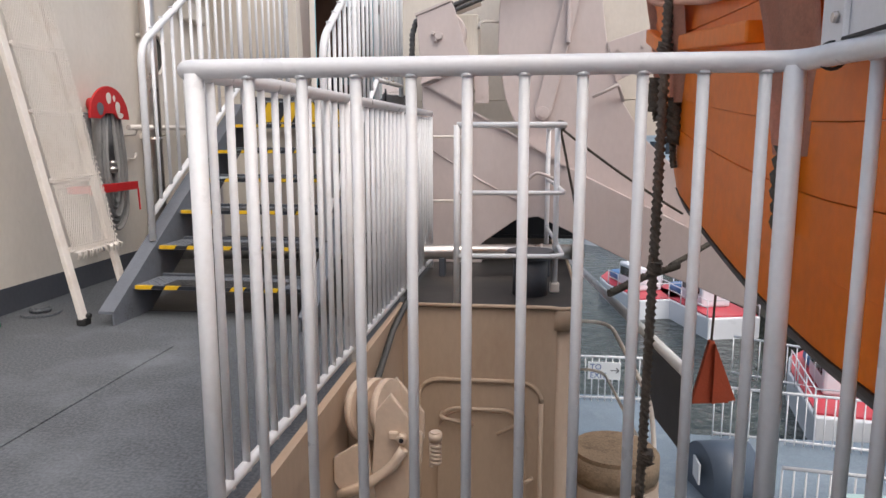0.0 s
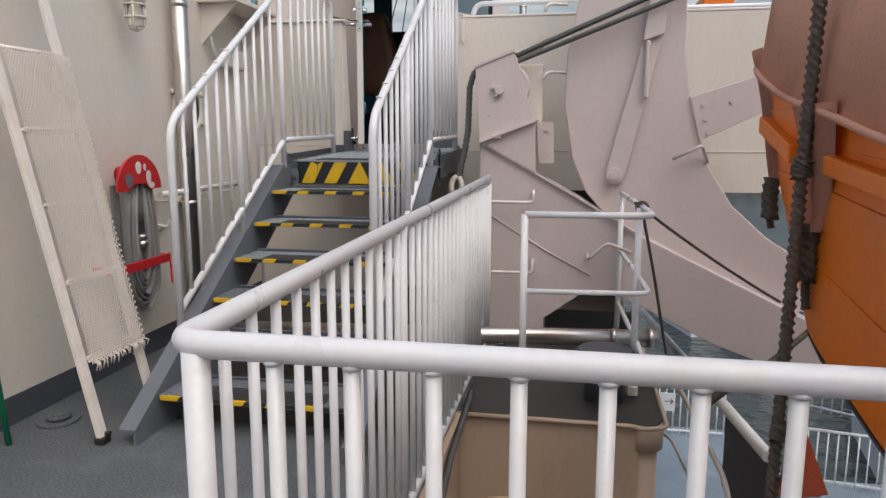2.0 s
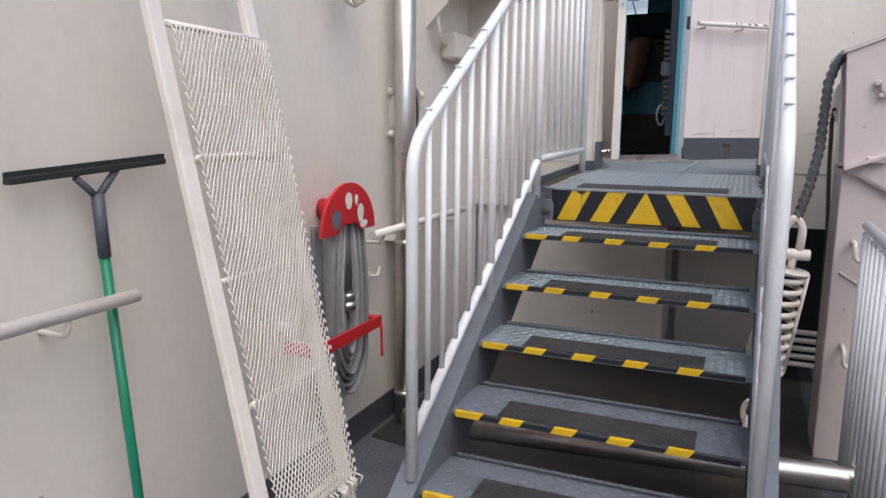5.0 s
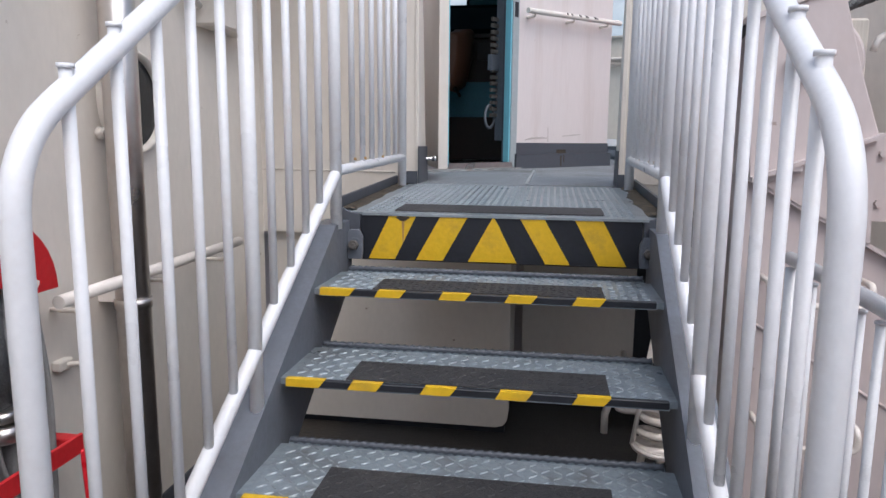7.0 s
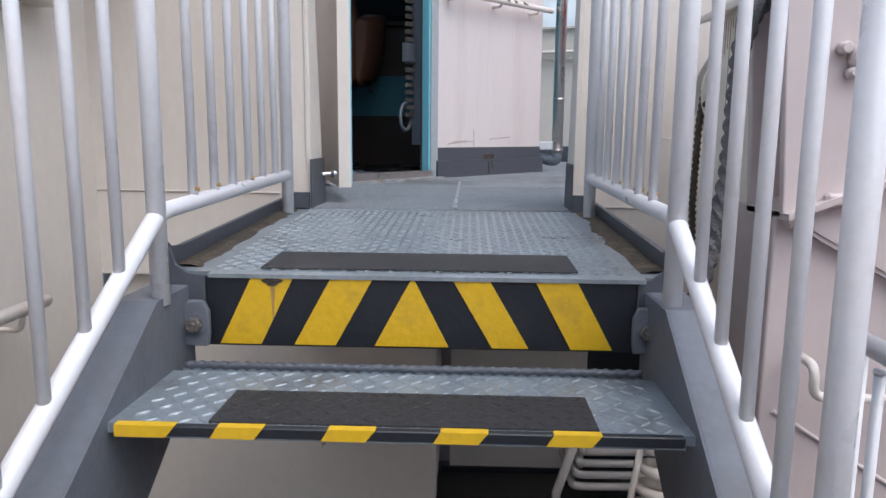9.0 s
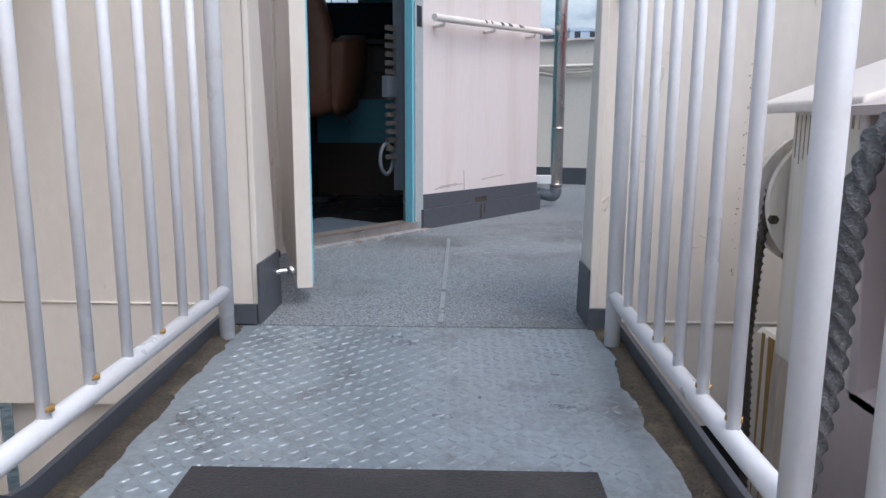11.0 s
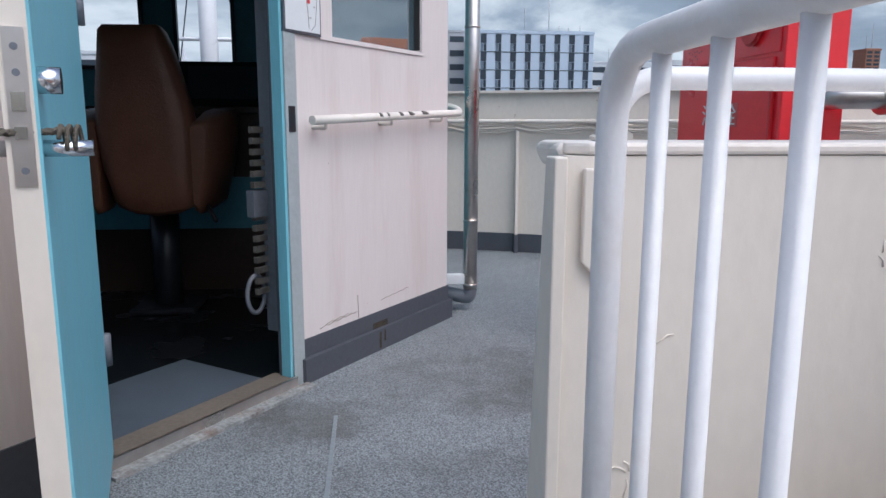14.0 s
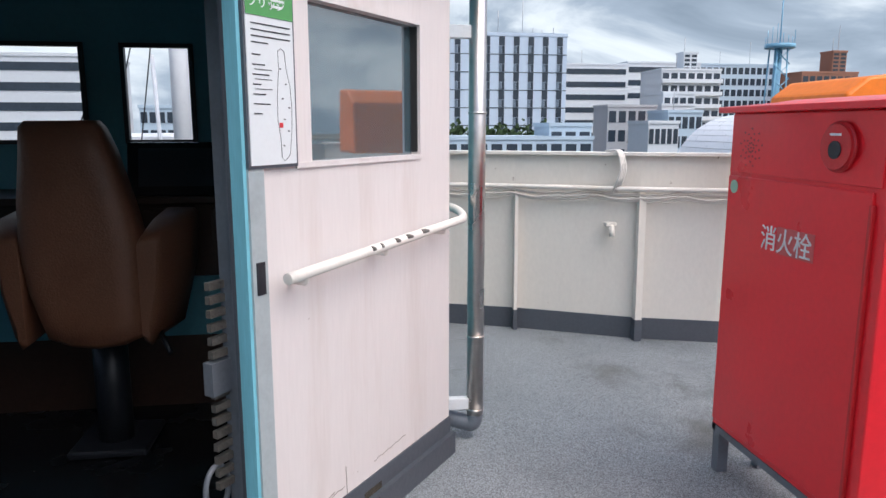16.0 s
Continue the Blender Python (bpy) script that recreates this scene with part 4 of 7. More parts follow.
for z in (1.012, 0.64, 0.285):
    child("rail", tube_bm(fillet([(-0.25, 4.46, z), (0.345, 4.50, z), (0.33, 4.95, z), (0.285, 5.84, z)], 0.09, 6), 0.0165 if z > 0.9 else 0.0135, 12), WHITE, guard)
for x, y in ((-0.25, 4.46), (0.315, 4.87), (0.285, 5.80)):
    child("post", tube_bm([(x, y, 0), (x, y, 1.012)], 0.0175, 12), WHITE, guard)
for x, y in ((0.315, 4.87),):
    child("clamp", box_bm(x - 0.03, x + 0.03, y - 0.03, y + 0.03, 0, 0.06, 0.008), WARMWHITE, guard)
lash = tagged(obj("lashing_rope", merge(rope_bm(sag((0.30, 5.0, 1.03), (1.15, 5.3, 0.45), 0.02), 0.008, 3, 0.05), tube_bm([(0.33 + 0.028 * math.cos(a), 4.88 + 0.004 * a, 1.012 + 0.028 * math.sin(a)) for a in [i * 0.5 for i in range(40)]], 0.007, 6), rope_bm([(0.33, 4.9, 1.0), (0.42, 4.95, 0.6), (0.50, 5.0, 0.2)], 0.008, 3, 0.05)), TARRED), "thin black rope lashed round the guard frame", "rope")

# ---- lifeboat ----
boat = thing("lifeboat", (1.85, 1.2, 0.5), "orange planked lifeboat under a faded canvas cover", "lifeboat")
BY0, BY1, BX = -3.2, 4.47, 1.86


def hull_half(y, y1=BY1):
    """Half breadth scale along the boat."""
    u = (y - (BY0 + y1) / 2) / ((y1 - BY0) / 2)
    return max(0.0, 1 - abs(u) ** 120) ** 0.45


def boot_z(y):
    """Height of the paint line, which sheers up towards the bow."""
    return 0.50 + 0.25 * (max(0.0, min(y, 3.8) - 2.0) / 1.66) ** 1.5


def hull_strip(a0, a1, grow=0.0, n=60):
    """Thick strip of planking between girths a0 and a1: -1 keel, 0 paint line, 1 gunwale."""
    bm = bmesh.new()
    for side in (-1, 1):
        rows = []
        for i in range(n + 1):
            u = i / n
            outer, inner = [], []
            for a in (a0, (a0 + a1) / 2, a1):
                y1 = 3.72 + (0.75 * a ** 0.85 if a > 0 else 0.6 * a)
                y = BY0 + (y1 - BY0) * u
                k = hull_half(y, y1)
                zb = boot_z(y)
                if a >= 0:
                    z, out = zb + (1.60 - zb) * a, 1.108 + 0.01 * a
                else:
                    z, out = zb + (zb + 0.35) * a, 1.108 * (1 - (-a) ** 1.25)
                outer.append(bm.verts.new((BX + side * (out * k + grow), y, z)))
                inner.append(bm.verts.new((BX + side * max(0.0, out * k + grow - 0.025), y, z)))
            rows.append(outer + inner[::-1])
        for p, q in zip(rows, rows[1:]):
            for j in range(6):
                bm.faces.new((p[j], p[(j + 1) % 6], q[(j + 1) % 6], q[j]))
        bm.faces.new(rows[0])
        bm.faces.new(rows[-1])
    bmesh.ops.recalc_face_normals(bm, faces=bm.faces[:])
    return bm


child("bottom", hull_strip(-1.0, -0.06), HULLBEIGE, boat, "beige bottom paint")
child("boot_line", hull_strip(-0.058, -0.002, 0.006), BLACK, boat, "black boot line")
for i in range(7):
    child("plank", hull_strip(i / 7, (i + 0.985) / 7, 0.004 * (i % 2)), ORANGE, boat)
child("rubbing_strake", prism_bm([(2.54, 1.184), (3.41, 1.268), (3.41, 1.326), (2.54, 1.243)], "x", 0.700, 0.765, 0.007), ORANGE, boat, "orange timber rubbing strake")
child("rubbing_strake", prism_bm([(3.76, 1.285), (4.19, 1.395), (4.19, 1.46), (3.76, 1.35)], "x", 0.700, 0.765, 0.007), ORANGE, boat, "orange timber rubbing strake")


def hem_z(y):
    """Lower edge of the canvas, rising towards the bow."""
    return 1.33 + 0.075 * max(0.0, y - 2.2) ** 1.9


child("stem", tube_bm([(BX, 3.15, -0.15), (BX, 3.70, 0.70), (BX, BY1, 1.58)], 0.06, 10), ORANGE, boat)


def canvas_cover():
    bm = bmesh.new()
    rows = []
    n = 60
    for i in range(n + 1):
        y = BY0 - 0.05 + (BY1 - BY0 + 0.1) * i / n
        k = 0.0 if i in (0, n) else hull_half(min(max(y, BY0 + 0.01), BY1 - 0.01))
        row = []
        for j in range(15):
            u = math.sin((-1 + 2 * j / 14) * math.pi / 2)
            out = u * (1.125 * k + 0.03)
            z = hem_z(y) + 0.80 * (1 - abs(u) ** 18) * min(1.0, k) + 0.012 * math.sin(9 * y + 5 * u) + 0.02 * math.sin(3.1 * y) * (1 - abs(u))
            if abs(u) == 1:
                z += 0.008 * math.sin(6 * y)
            row.append(bm.verts.new((BX + out, y, z)))
        rows.append(row)
    for p, q in zip(rows, rows[1:]):
        for j in range(14):
            bm.faces.new((p[j], p[j + 1], q[j + 1], q[j])).smooth = True
    bmesh.ops.recalc_face_normals(bm, faces=bm.faces[:])
    bmesh.ops.solidify(bm, geom=bm.faces[:], thickness=0.012)
    return bm


child("canvas_cover", canvas_cover(), CANVAS, boat, "faded orange brown canvas cover")
child("hem", tube_bm([(BX - (1.125 * hull_half(y) + 0.035), y, hem_z(y) + 0.008 * math.sin(6 * y)) for y in [BY0 + 0.2 + 0.08 * i for i in range(93)]], 0.012, 6), CANVAS, boat, "stitched canvas hem")


def flap(y0, y1, ztop, zbot, yb0, yb1, x=0.70):
    bm = bmesh.new()
    rows = []
    for j in range(13):
        v = j / 12
        row = []
        for i in range(9):
            u = i / 8
            y = (y0 + (y1 - y0) * u) * (1 - v) + (yb0 + (yb1 - yb0) * u) * v
            z = ztop + (zbot - ztop) * v
            row.append(bm.verts.new((x + 0.02 * math.sin(8 * u + 3 * v) * (0.3 + v) + 0.05 * v, y, z)))
        rows.append(row)
    for p, q in zip(rows, rows[1:]):
        for i in range(8):
            bm.faces.new((p[i], p[i + 1], q[i + 1], q[i])).smooth = True
    bmesh.ops.solidify(bm, geom=bm.faces[:], thickness=0.01)
    return bm


child("canvas_flap", flap(2.10, 2.53, 1.36, 0.90, 2.19, 2.34), CANVAS, boat, "hanging canvas side flap")
child("canvas_flap", flap(3.30, 3.74, 1.48, 1.08, 3.50, 3.57, 0.69), CANVAS, boat, "hanging canvas side flap")
child("canvas_flap", flap(4.26, 4.47, 1.74, 1.20, 4.04, 4.10, 0.71), CANVAS, boat, "hanging canvas side flap")
for y, z, e in ((2.26, 0.92, 0.62), (3.54, 1.10, 0.82), (4.06, 1.22, 1.02)):
    x = 0.735 if y < 3 or y > 4 else 0.725
    child("flap_knot", rope_bm([(x, y, z), (x - 0.006, y + 0.004, z - 0.08), (x, y - 0.004, z - 0.16), (x - 0.004, y, (z + e) / 2 - 0.04)], 0.030, 3, 0.10), TARRED, boat, "dark rope knot")
    child("flap_rope", rope_bm([(x, y + 0.012, z - 0.10), (x + 0.005, y + 0.016, e + 0.03), (x + 0.01, y + 0.01, e)], 0.013, 3, 0.05), TARRED, boat, "dark flap rope")
rope = tagged(obj("boarding_rope", rope_bm([(0.70, 3.5, 4.2), (0.682, 3.5, 1.75), (0.672, 3.5, 1.28), (0.664, 3.5, 0.43), (0.655, 3.5, -0.3), (0.63, 3.5, -1.8)], 0.0195, 3, 0.085), BROWNROPE), "thick brown three-strand rope hanging beside the lifeboat", "rope")
for z in (1.28, 0.41, -0.42):
    tagged(obj("rope_knot", rope_bm([(0.672, 3.497, z - 0.03), (0.668, 3.503, z), (0.672, 3.497, z + 0.03)], 0.031, 4, 0.07), BROWNROPE), "knot in the thick brown boarding rope", "knot")
chain = tagged(obj("gripe_lashing", merge(rope_bm([(0.62, 4.6, 0.06), (0.85, 4.9, 0.10), (1.10, 5.1, 0.14)], 0.021, 3, 0.09), rope_bm([(1.05, 5.1, 0.14), (1.20, 5.3, 0.17), (1.42, 5.6, 0.22)], 0.016, 2, 0.06)), TARRED), "dark rope and pale chain gripe under the lifeboat", "lashing")

# panel beyond the well rail, held by a strap
panel = thing("notice_board", (0.70, 1.6, 1.1), "white bolted steel board standing on the well railing", "board")
child("plate", box_bm(0.694, 0.706, 1.25, 1.99, RZ + 0.018, 1.48, 0.003), WHITE, panel)
child("edge_flange", box_bm(0.682, 0.6935, 1.90, 1.995, RZ + 0.020, 1.48, 0.003), WHITE, panel, "flat edge bar")
for z in (1.15, 1.19, 1.26, 1.36):
    child("bolt", disc_bm((0.682, 1.925, z), (-1, 0, 0), 0.011, 0.010, 6, 0.002), STEEL, panel)
strap = tagged(obj("rail_strap", merge(tube_bm([(0.68 + 0.0235 * math.cos(a), 1.93, RZ + 0.0235 * math.sin(a)) for a in [2 * math.pi * i / 20 for i in range(21)]], 0.0035, 6), tube_bm([(0.675, 1.88, RZ + 0.022), (0.685, 1.7, RZ + 0.023), (0.686, 1.3, RZ + 0.023)], 0.004, 6)), RUBBER), "black cable tied along the well railing", "cable")
# bent pipes seen below the stair
coil_pipes = thing("pipe_coil", (-0.86, 6.9, 0.0), "cream bent heating pipes stacked below the stair", "pipe")
for k in range(5):
    z = 0.10 + 0.05 * k
    child("pipe", tube_bm(fillet([(-0.45, 6.96, z), (-0.86, 6.93, z + 0.01), (-0.90 + 0.012 * k, 6.90, z + 0.03), (-0.90 + 0.012 * k, 7.2, z + 0.03)], 0.04), 0.016, 10), WARMWHITE, coil_pipes)
child("upright", tube_bm([(-0.965, 6.89, 0.0), (-0.965, 6.89, 0.10), (-0.885, 6.89, 0.36)], 0.018, 10), WARMWHITE, coil_pipes)

# ---- things on the deckhouse side ----
ladder = thing("mesh_ladder", (-2.12, 4.03, 0), "white steel ladder with an expanded mesh panel leaning on the deckhouse", "ladder")


def lad(y, z, off=0.0):
    return Vector((-2.095 - 0.218 * z + off, y, z))


for y in (3.805, 4.205):
    child("stile", merge(*[prism_bm([(lad(y, 0).x - 0.012, 0.02), (lad(y, 0).x + 0.014, 0.02), (lad(y, 2.55).x + 0.014, 2.55), (lad(y, 2.55).x - 0.012, 2.55)], "y", y - 0.025, y + 0.025, 0.004)]), WARMWHITE, ladder)
    child("foot", merge(box_bm(-2.12, -2.07, y - 0.03, y + 0.03, 0, 0.035, 0.006), disc_bm((-2.075, y, 0.05), (1, 0, 0), 0.012, 0.02, 8)), RUBBER, ladder, "dark foot block")
for z in (0.38, 0.72, 1.07, 1.40, 1.76, 2.2):
    child("rung", tube_bm([lad(3.805, z), lad(4.205, z)], 0.010, 8), WARMWHITE, ladder)


def mesh_panel():
    """Expanded metal laid over the stiles: crossing strands, a wavy free edge and frayed lower ends."""
    bm = bmesh.new()
    y0, y1, z0, z1 = 3.832, 4.238, 0.36, 1.765
    pitch, rise = 0.0165, 0.029
    rows, cols = int((z1 - z0) / rise), int((y1 - y0) / pitch)
    for sgn in (1, -1):
        for c in range(-rows, cols + 1):
            pts = []
            for k in range(rows + 1):
                u = c + k * sgn if sgn > 0 else c + rows - k
                if 0 <= u <= cols:
                    bulge = 0.034 + 0.006 * math.sin(k * 0.5) * math.sin(u * 0.25) + 0.003 * sgn
                    pts.append(lad(y0 + u * pitch, z0 + k * rise, bulge))
            if len(pts) > 1:
                tube_bm(pts, 0.0021, 4, bm=bm)
    rg = random.Random(11)
    for u in range(cols):
        y = y0 + (u + rg.random()) * pitch
        a = lad(y, z0 + 0.012, 0.034)
        tube_bm([a, a + Vector((0.018 + 0.012 * rg.random(), 0.012 * (rg.random() - 0.5), -0.008)), a + Vector((0.020, 0.02 * (rg.random() - 0.5), -0.03 - 0.022 * rg.random()))], 0.0030, 4, bm=bm)
    for k in range(rows):
        a = lad(y1, z0 + (k + 0.5) * rise, 0.034)
        tube_bm([a, a + Vector((-0.012, 0.010 + 0.006 * rg.random(), 0.005))], 0.0030, 4, bm=bm)
    return bm


child("mesh_panel", mesh_panel(), WARMWHITE, ladder, "pale expanded metal mesh")["kind"] = "stuff"
for z in (0.375, 0.74, 1.08, 1.41, 1.755):
    child("tie_bar", tube_bm([lad(3.83, z, 0.026), lad(4.21, z, 0.026)], 0.0065, 6), WARMWHITE, ladder)

squeegee = thing("deck_squeegee", (-2.5, 3.76, 0), "floor squeegee with green pole leaning on the wall", "squeegee")
child("pole", tube_bm([(-2.50, 3.712, 0.0), (-2.61, 3.712, 1.18)], 0.014, 12), GREEN, squeegee, "green enamelled pole")
child("socket", tube_bm([(-2.605, 3.712, 1.14), (-2.615, 3.711, 1.31)], 0.017, 12), SKIRT, squeegee)
child("bracket", merge(tube_bm([(-2.615, 3.711, 1.30), (-2.615, 3.648, 1.357)], 0.010, 8), tube_bm([(-2.615, 3.711, 1.30), (-2.615, 3.778, 1.372)], 0.010, 8)), SKIRT, squeegee)
child("blade", merge(prism_bm([(3.462, 1.350), (3.948, 1.380), (3.948, 1.396), (3.462, 1.368)], "x", -2.628, -2.602, 0.003), prism_bm([(3.458, 1.367), (3.952, 1.395), (3.952, 1.410), (3.458, 1.380)], "x", -2.619, -2.612)), RUBBER, squeegee, "black rubber blade")


def wall_rail(y0, y1, z, n):
    r = thing("wall_handrail", (-2.55, y0, z), "cream painted pipe handrail on the deckhouse wall", "handrail", "wall handrails")
    child("rail", tube_bm([(-2.55, y0, z), (-2.55, y1, z + 0.01)], 0.019, 12), WARMWHITE, r)
    for i in range(n):
        y = y0 + (y1 - y0) * (0.1 + 0.8 * i / max(n - 1, 1))
        child("bracket", tube_bm(fillet([(-2.66, y, z - 0.05), (-2.56, y, z - 0.05), (-2.55, y, z - 0.01)], 0.02), 0.008, 8), WARMWHITE, r)


wall_rail(1.6, 3.76, 1.02, 3)
wall_rail(5.10, 6.20, 1.015, 3)

hose = thing("fire_hose", (-2.6, 4.9, 0.3), "grey canvas fire hose hung on a worn red half-round plate", "fire hose")
arc = [(4.855 + 0.212 * math.cos(a), 1.065 + 0.205 * math.sin(a)) for a in [math.pi * i / 18 for i in range(19)]]
child("hanger_plate", prism_bm(arc + [(4.75, 1.065), (4.81, 1.10), (4.90, 1.10), (4.95, 1.065)], "x", -2.535, -2.520, 0.002), REDWORN, hose, "worn red half-round hanger plate")
child("saddle", disc_bm((-2.655, 4.855, 1.155), (1, 0, 0), 0.045, 0.12, 20), REDWORN, hose)
for y, z, ry, rz, m, lab in ((4.75, 1.125, 0.034, 0.040, STEELGREY, "dark round hole"), (4.845, 1.195, 0.027, 0.036, WARMWHITE, "bare patch in the red paint"), (4.94, 1.135, 0.025, 0.042, WARMWHITE, "bare patch in the red paint"), (4.965, 1.088, 0.032, 0.018, WARMWHITE, "bare patch in the red paint"), (4.905, 1.195, 0.013, 0.022, WARMWHITE, "bare patch in the red paint")):
    bm = prism_bm([(y + ry * math.cos(a) * (1 + 0.12 * math.sin(3 * a)), z + rz * math.sin(a)) for a in [2 * math.pi * i / 16 for i in range(16)]], "x", -2.5195, -2.5178)
    child("worn_patch", bm, m, hose, lab)


def band_bm(points, depth, thick):
    """A flat woven hose on its way in one upright plane; depth is its width off the wall."""
    bm = bmesh.new()
    pts = [Vector(p) for p in points]
    rows = []
    for i, p in enumerate(pts):
        t = (pts[min(i + 1, len(pts) - 1)] - pts[max(i - 1, 0)]).normalized()
        n = Vector((0, -t.z, t.y)).normalized() * thick / 2
        o = Vector((depth / 2, 0, 0))
        rows.append([bm.verts.new(p + a) for a in (n * 0.5 - o, n - o * 0.8, n + o * 0.8, n * 0.5 + o, -n * 0.5 + o, -n + o * 0.8, -n - o * 0.8, -n * 0.5 - o)])
    for a, b in zip(rows, rows[1:]):
        for j in range(8):
            bm.faces.new((a[j], a[(j + 1) % 8], b[(j + 1) % 8], b[j])).smooth = True
    bm.faces.new(rows[0])
    bm.faces.new(rows[-1])
    return bm


for i in range(9):
    y0, y1 = 4.755 + 0.0125 * i, 5.045 - 0.0135 * i
    zb = 0.335 + 0.030 * i
    x = -2.572 - 0.008 * ((i * 5) % 3)
    mid = (y0 + y1) / 2 + 0.01
    path = fillet([(x, y0 + 0.035, 1.12), (x, y0, 0.80), (x, y0 + 0.012, zb + 0.10), (x, mid, zb - 0.02), (x, y1 - 0.012, zb + 0.10), (x, y1, 0.80), (x, y1 - 0.045, 1.12)], 0.11, 7)
    child("hose_loop", band_bm(path, 0.058, 0.0108), HOSE, hose)
child("hose_end", band_bm([(-2.585, 4.705, 1.10), (-2.585, 4.700, 0.75), (-2.585, 4.712, 0.30)], 0.012, 0.070), GREYROPE, hose, "dark flat hanging hose end")
child("hose_end", band_bm([(-2.556, 4.878, 1.12), (-2.556, 4.885, 0.80)], 0.012, 0.062), GREYROPE, hose, "dark flat hose end")
child("coupling", merge(disc_bm((-2.552, 4.885, 0.80), (0, 0, -1), 0.028, 0.03, 16, 0.004), disc_bm((-2.552, 4.885, 0.765), (0, 0, -1), 0.034, 0.045, 16, 0.006)), STEEL, hose, "dull steel coupling")
child("coupling", disc_bm((-2.57, 4.717, 0.30), (0, 0, -1), 0.036, 0.07, 16, 0.008), STEELGREY, hose, "dark hose coupling")
bar = thing("hose_strap_bar", (-2.5, 4.83, 0.62), "red painted steel bar holding the hose to the wall", "bracket")
child("bar", box_bm(-2.515, -2.505, 4.56, 5.10, 0.60, 0.655, 0.003), REDWORN, bar)
for y in (4.58, 5.08):
    child("arm", box_bm(-2.66, -2.51, y - 0.02, y + 0.02, 0.605, 0.65, 0.003), REDWORN, bar)
child("chain", tube_bm(sag((-2.505, 5.09, 0.61), (-2.505, 5.10, 0.46), 0.0), 0.006, 6), RED, bar)

spout = thing("silver_downpipe", (-2.55, 5.45, 0), "tall polished steel downpipe beside the stair", "pipe")
child("pipe", tube_bm([(-2.56, 5.45, 0.0), (-2.56, 5.45, 2.9)], 0.052, 24), STEEL, spout)
for z in (0.14, 0.92, 2.2):
    child("collar", tube_bm([(-2.56, 5.45, z), (-2.56, 5.45, z + 0.03)], 0.057, 24), STEEL, spout)
child("clip", box_bm(-2.66, -2.60, 5.42, 5.48, 0.94, 0.98), WARMWHITE, spout)
dark_pipe = tagged(obj("cable_conduit", tube_bm([(-2.63, 5.545, 0), (-2.63, 5.545, 2.74)], 0.02, 12), CREAM), "cream cable conduit beside the downpipe", "conduit")

port = thing("porthole", (-2.66, 5.645, 1.565), "round steel porthole with dark glass and bolt lugs", "porthole")
ring = []
bm = bmesh.new()
for i in range(36):
    a = 2 * math.pi * i / 36
    ring.append([bm.verts.new((x, 5.645 + r * math.cos(a), 1.565 + r * math.sin(a))) for x, r in ((-2.66, 0.172), (-2.63, 0.168), (-2.625, 0.160), (-2.64, 0.150), (-2.66, 0.150))])
for a, b in zip(ring, ring[1:] + ring[:1]):
    for j in range(4):
        bm.faces.new((a[j], a[j + 1], b[j + 1], b[j])).smooth = True
child("frame", bm, CREAM, port)
child("pane", disc_bm((-2.659, 5.645, 1.565), (1, 0, 0), 0.152, 0.01, 36), SCREEN, port, "dark glass")
for i in range(6):
    a = math.pi / 6 + i * math.pi / 3
    child("lug", disc_bm((-2.66, 5.645 + 0.205 * math.cos(a), 1.565 + 0.205 * math.sin(a)), (1, 0, 0), 0.02, 0.03, 10, 0.006), CREAM, port)

shelf = thing("wall_bracket", (-2.6, 6.2, 2.1), "cream triangular steel bracket welded to the deckhouse", "bracket")
child("plate", box_bm(-2.66, -2.36, 5.85, 6.60, 2.30, 2.33, 0.004), CREAM, shelf)
child("gusset", prism_bm([(-2.66, 2.30), (-2.38, 2.30), (-2.66, 2.02)], "y", 5.90, 5.915), CREAM, shelf)
child("gusset", prism_bm([(-2.66, 2.30), (-2.38, 2.30), (-2.66, 2.02)], "y", 6.52, 6.535), CREAM, shelf)
box2 = thing("junction_box", (-2.6, 6.25, 1.95), "small cream cable box on the wall", "junction box")
child("body", box_bm(-2.66, -2.56, 6.1, 6.45, 1.88, 2.02, 0.01), CREAM, box2)
child("cable", tube_bm(fillet([(-2.62, 6.08, 1.95), (-2.60, 5.95, 1.98), (-2.60, 5.92, 2.10), (-2.62, 5.95, 2.25)], 0.06), 0.012, 8), WARMWHITE, box2)

lamp = thing("bulkhead_lamp", (-2.6, 4.95, 2.05), "caged glass bulkhead lamp on the deckhouse wall", "lamp")
child("arm", merge(disc_bm((-2.66, 4.85, 2.24), (1, 0, 0), 0.05, 0.04, 16, 0.006), tube_bm(fillet([(-2.65, 4.85, 2.24), (-2.56, 4.85, 2.24), (-2.53, 4.92, 2.18)], 0.03), 0.018, 10)), CREAM, lamp)
child("cap", tube_bm([(-2.53, 4.93, 2.20), (-2.53, 4.93, 2.13)], 0.06, 20), CREAM, lamp)
child("glass", tube_bm([(-2.53, 4.93, 2.13), (-2.53, 4.93, 2.05), (-2.53, 4.93, 2.01), (-2.53, 4.93, 2.0)], 0.042, 16), LAMPGLASS, lamp, "ribbed glass cover")
for k in range(4):
    a = k * math.pi / 2 + 0.4
    dx, dy = 0.056 * math.cos(a), 0.056 * math.sin(a)
    child("cage_wire", tube_bm(fillet([(-2.53 + dx, 4.93 + dy, 2.14), (-2.53 + dx, 4.93 + dy, 2.0), (-2.53, 4.93, 1.97)], 0.03), 0.005, 6), CREAM, lamp)
for z in (2.12, 2.05):
    child("cage_ring", tube_bm([(-2.53 + 0.058 * math.cos(a), 4.93 + 0.058 * math.sin(a), z) for a in [2 * math.pi * i / 24 for i in range(25)]], 0.006, 6), CREAM, lamp)
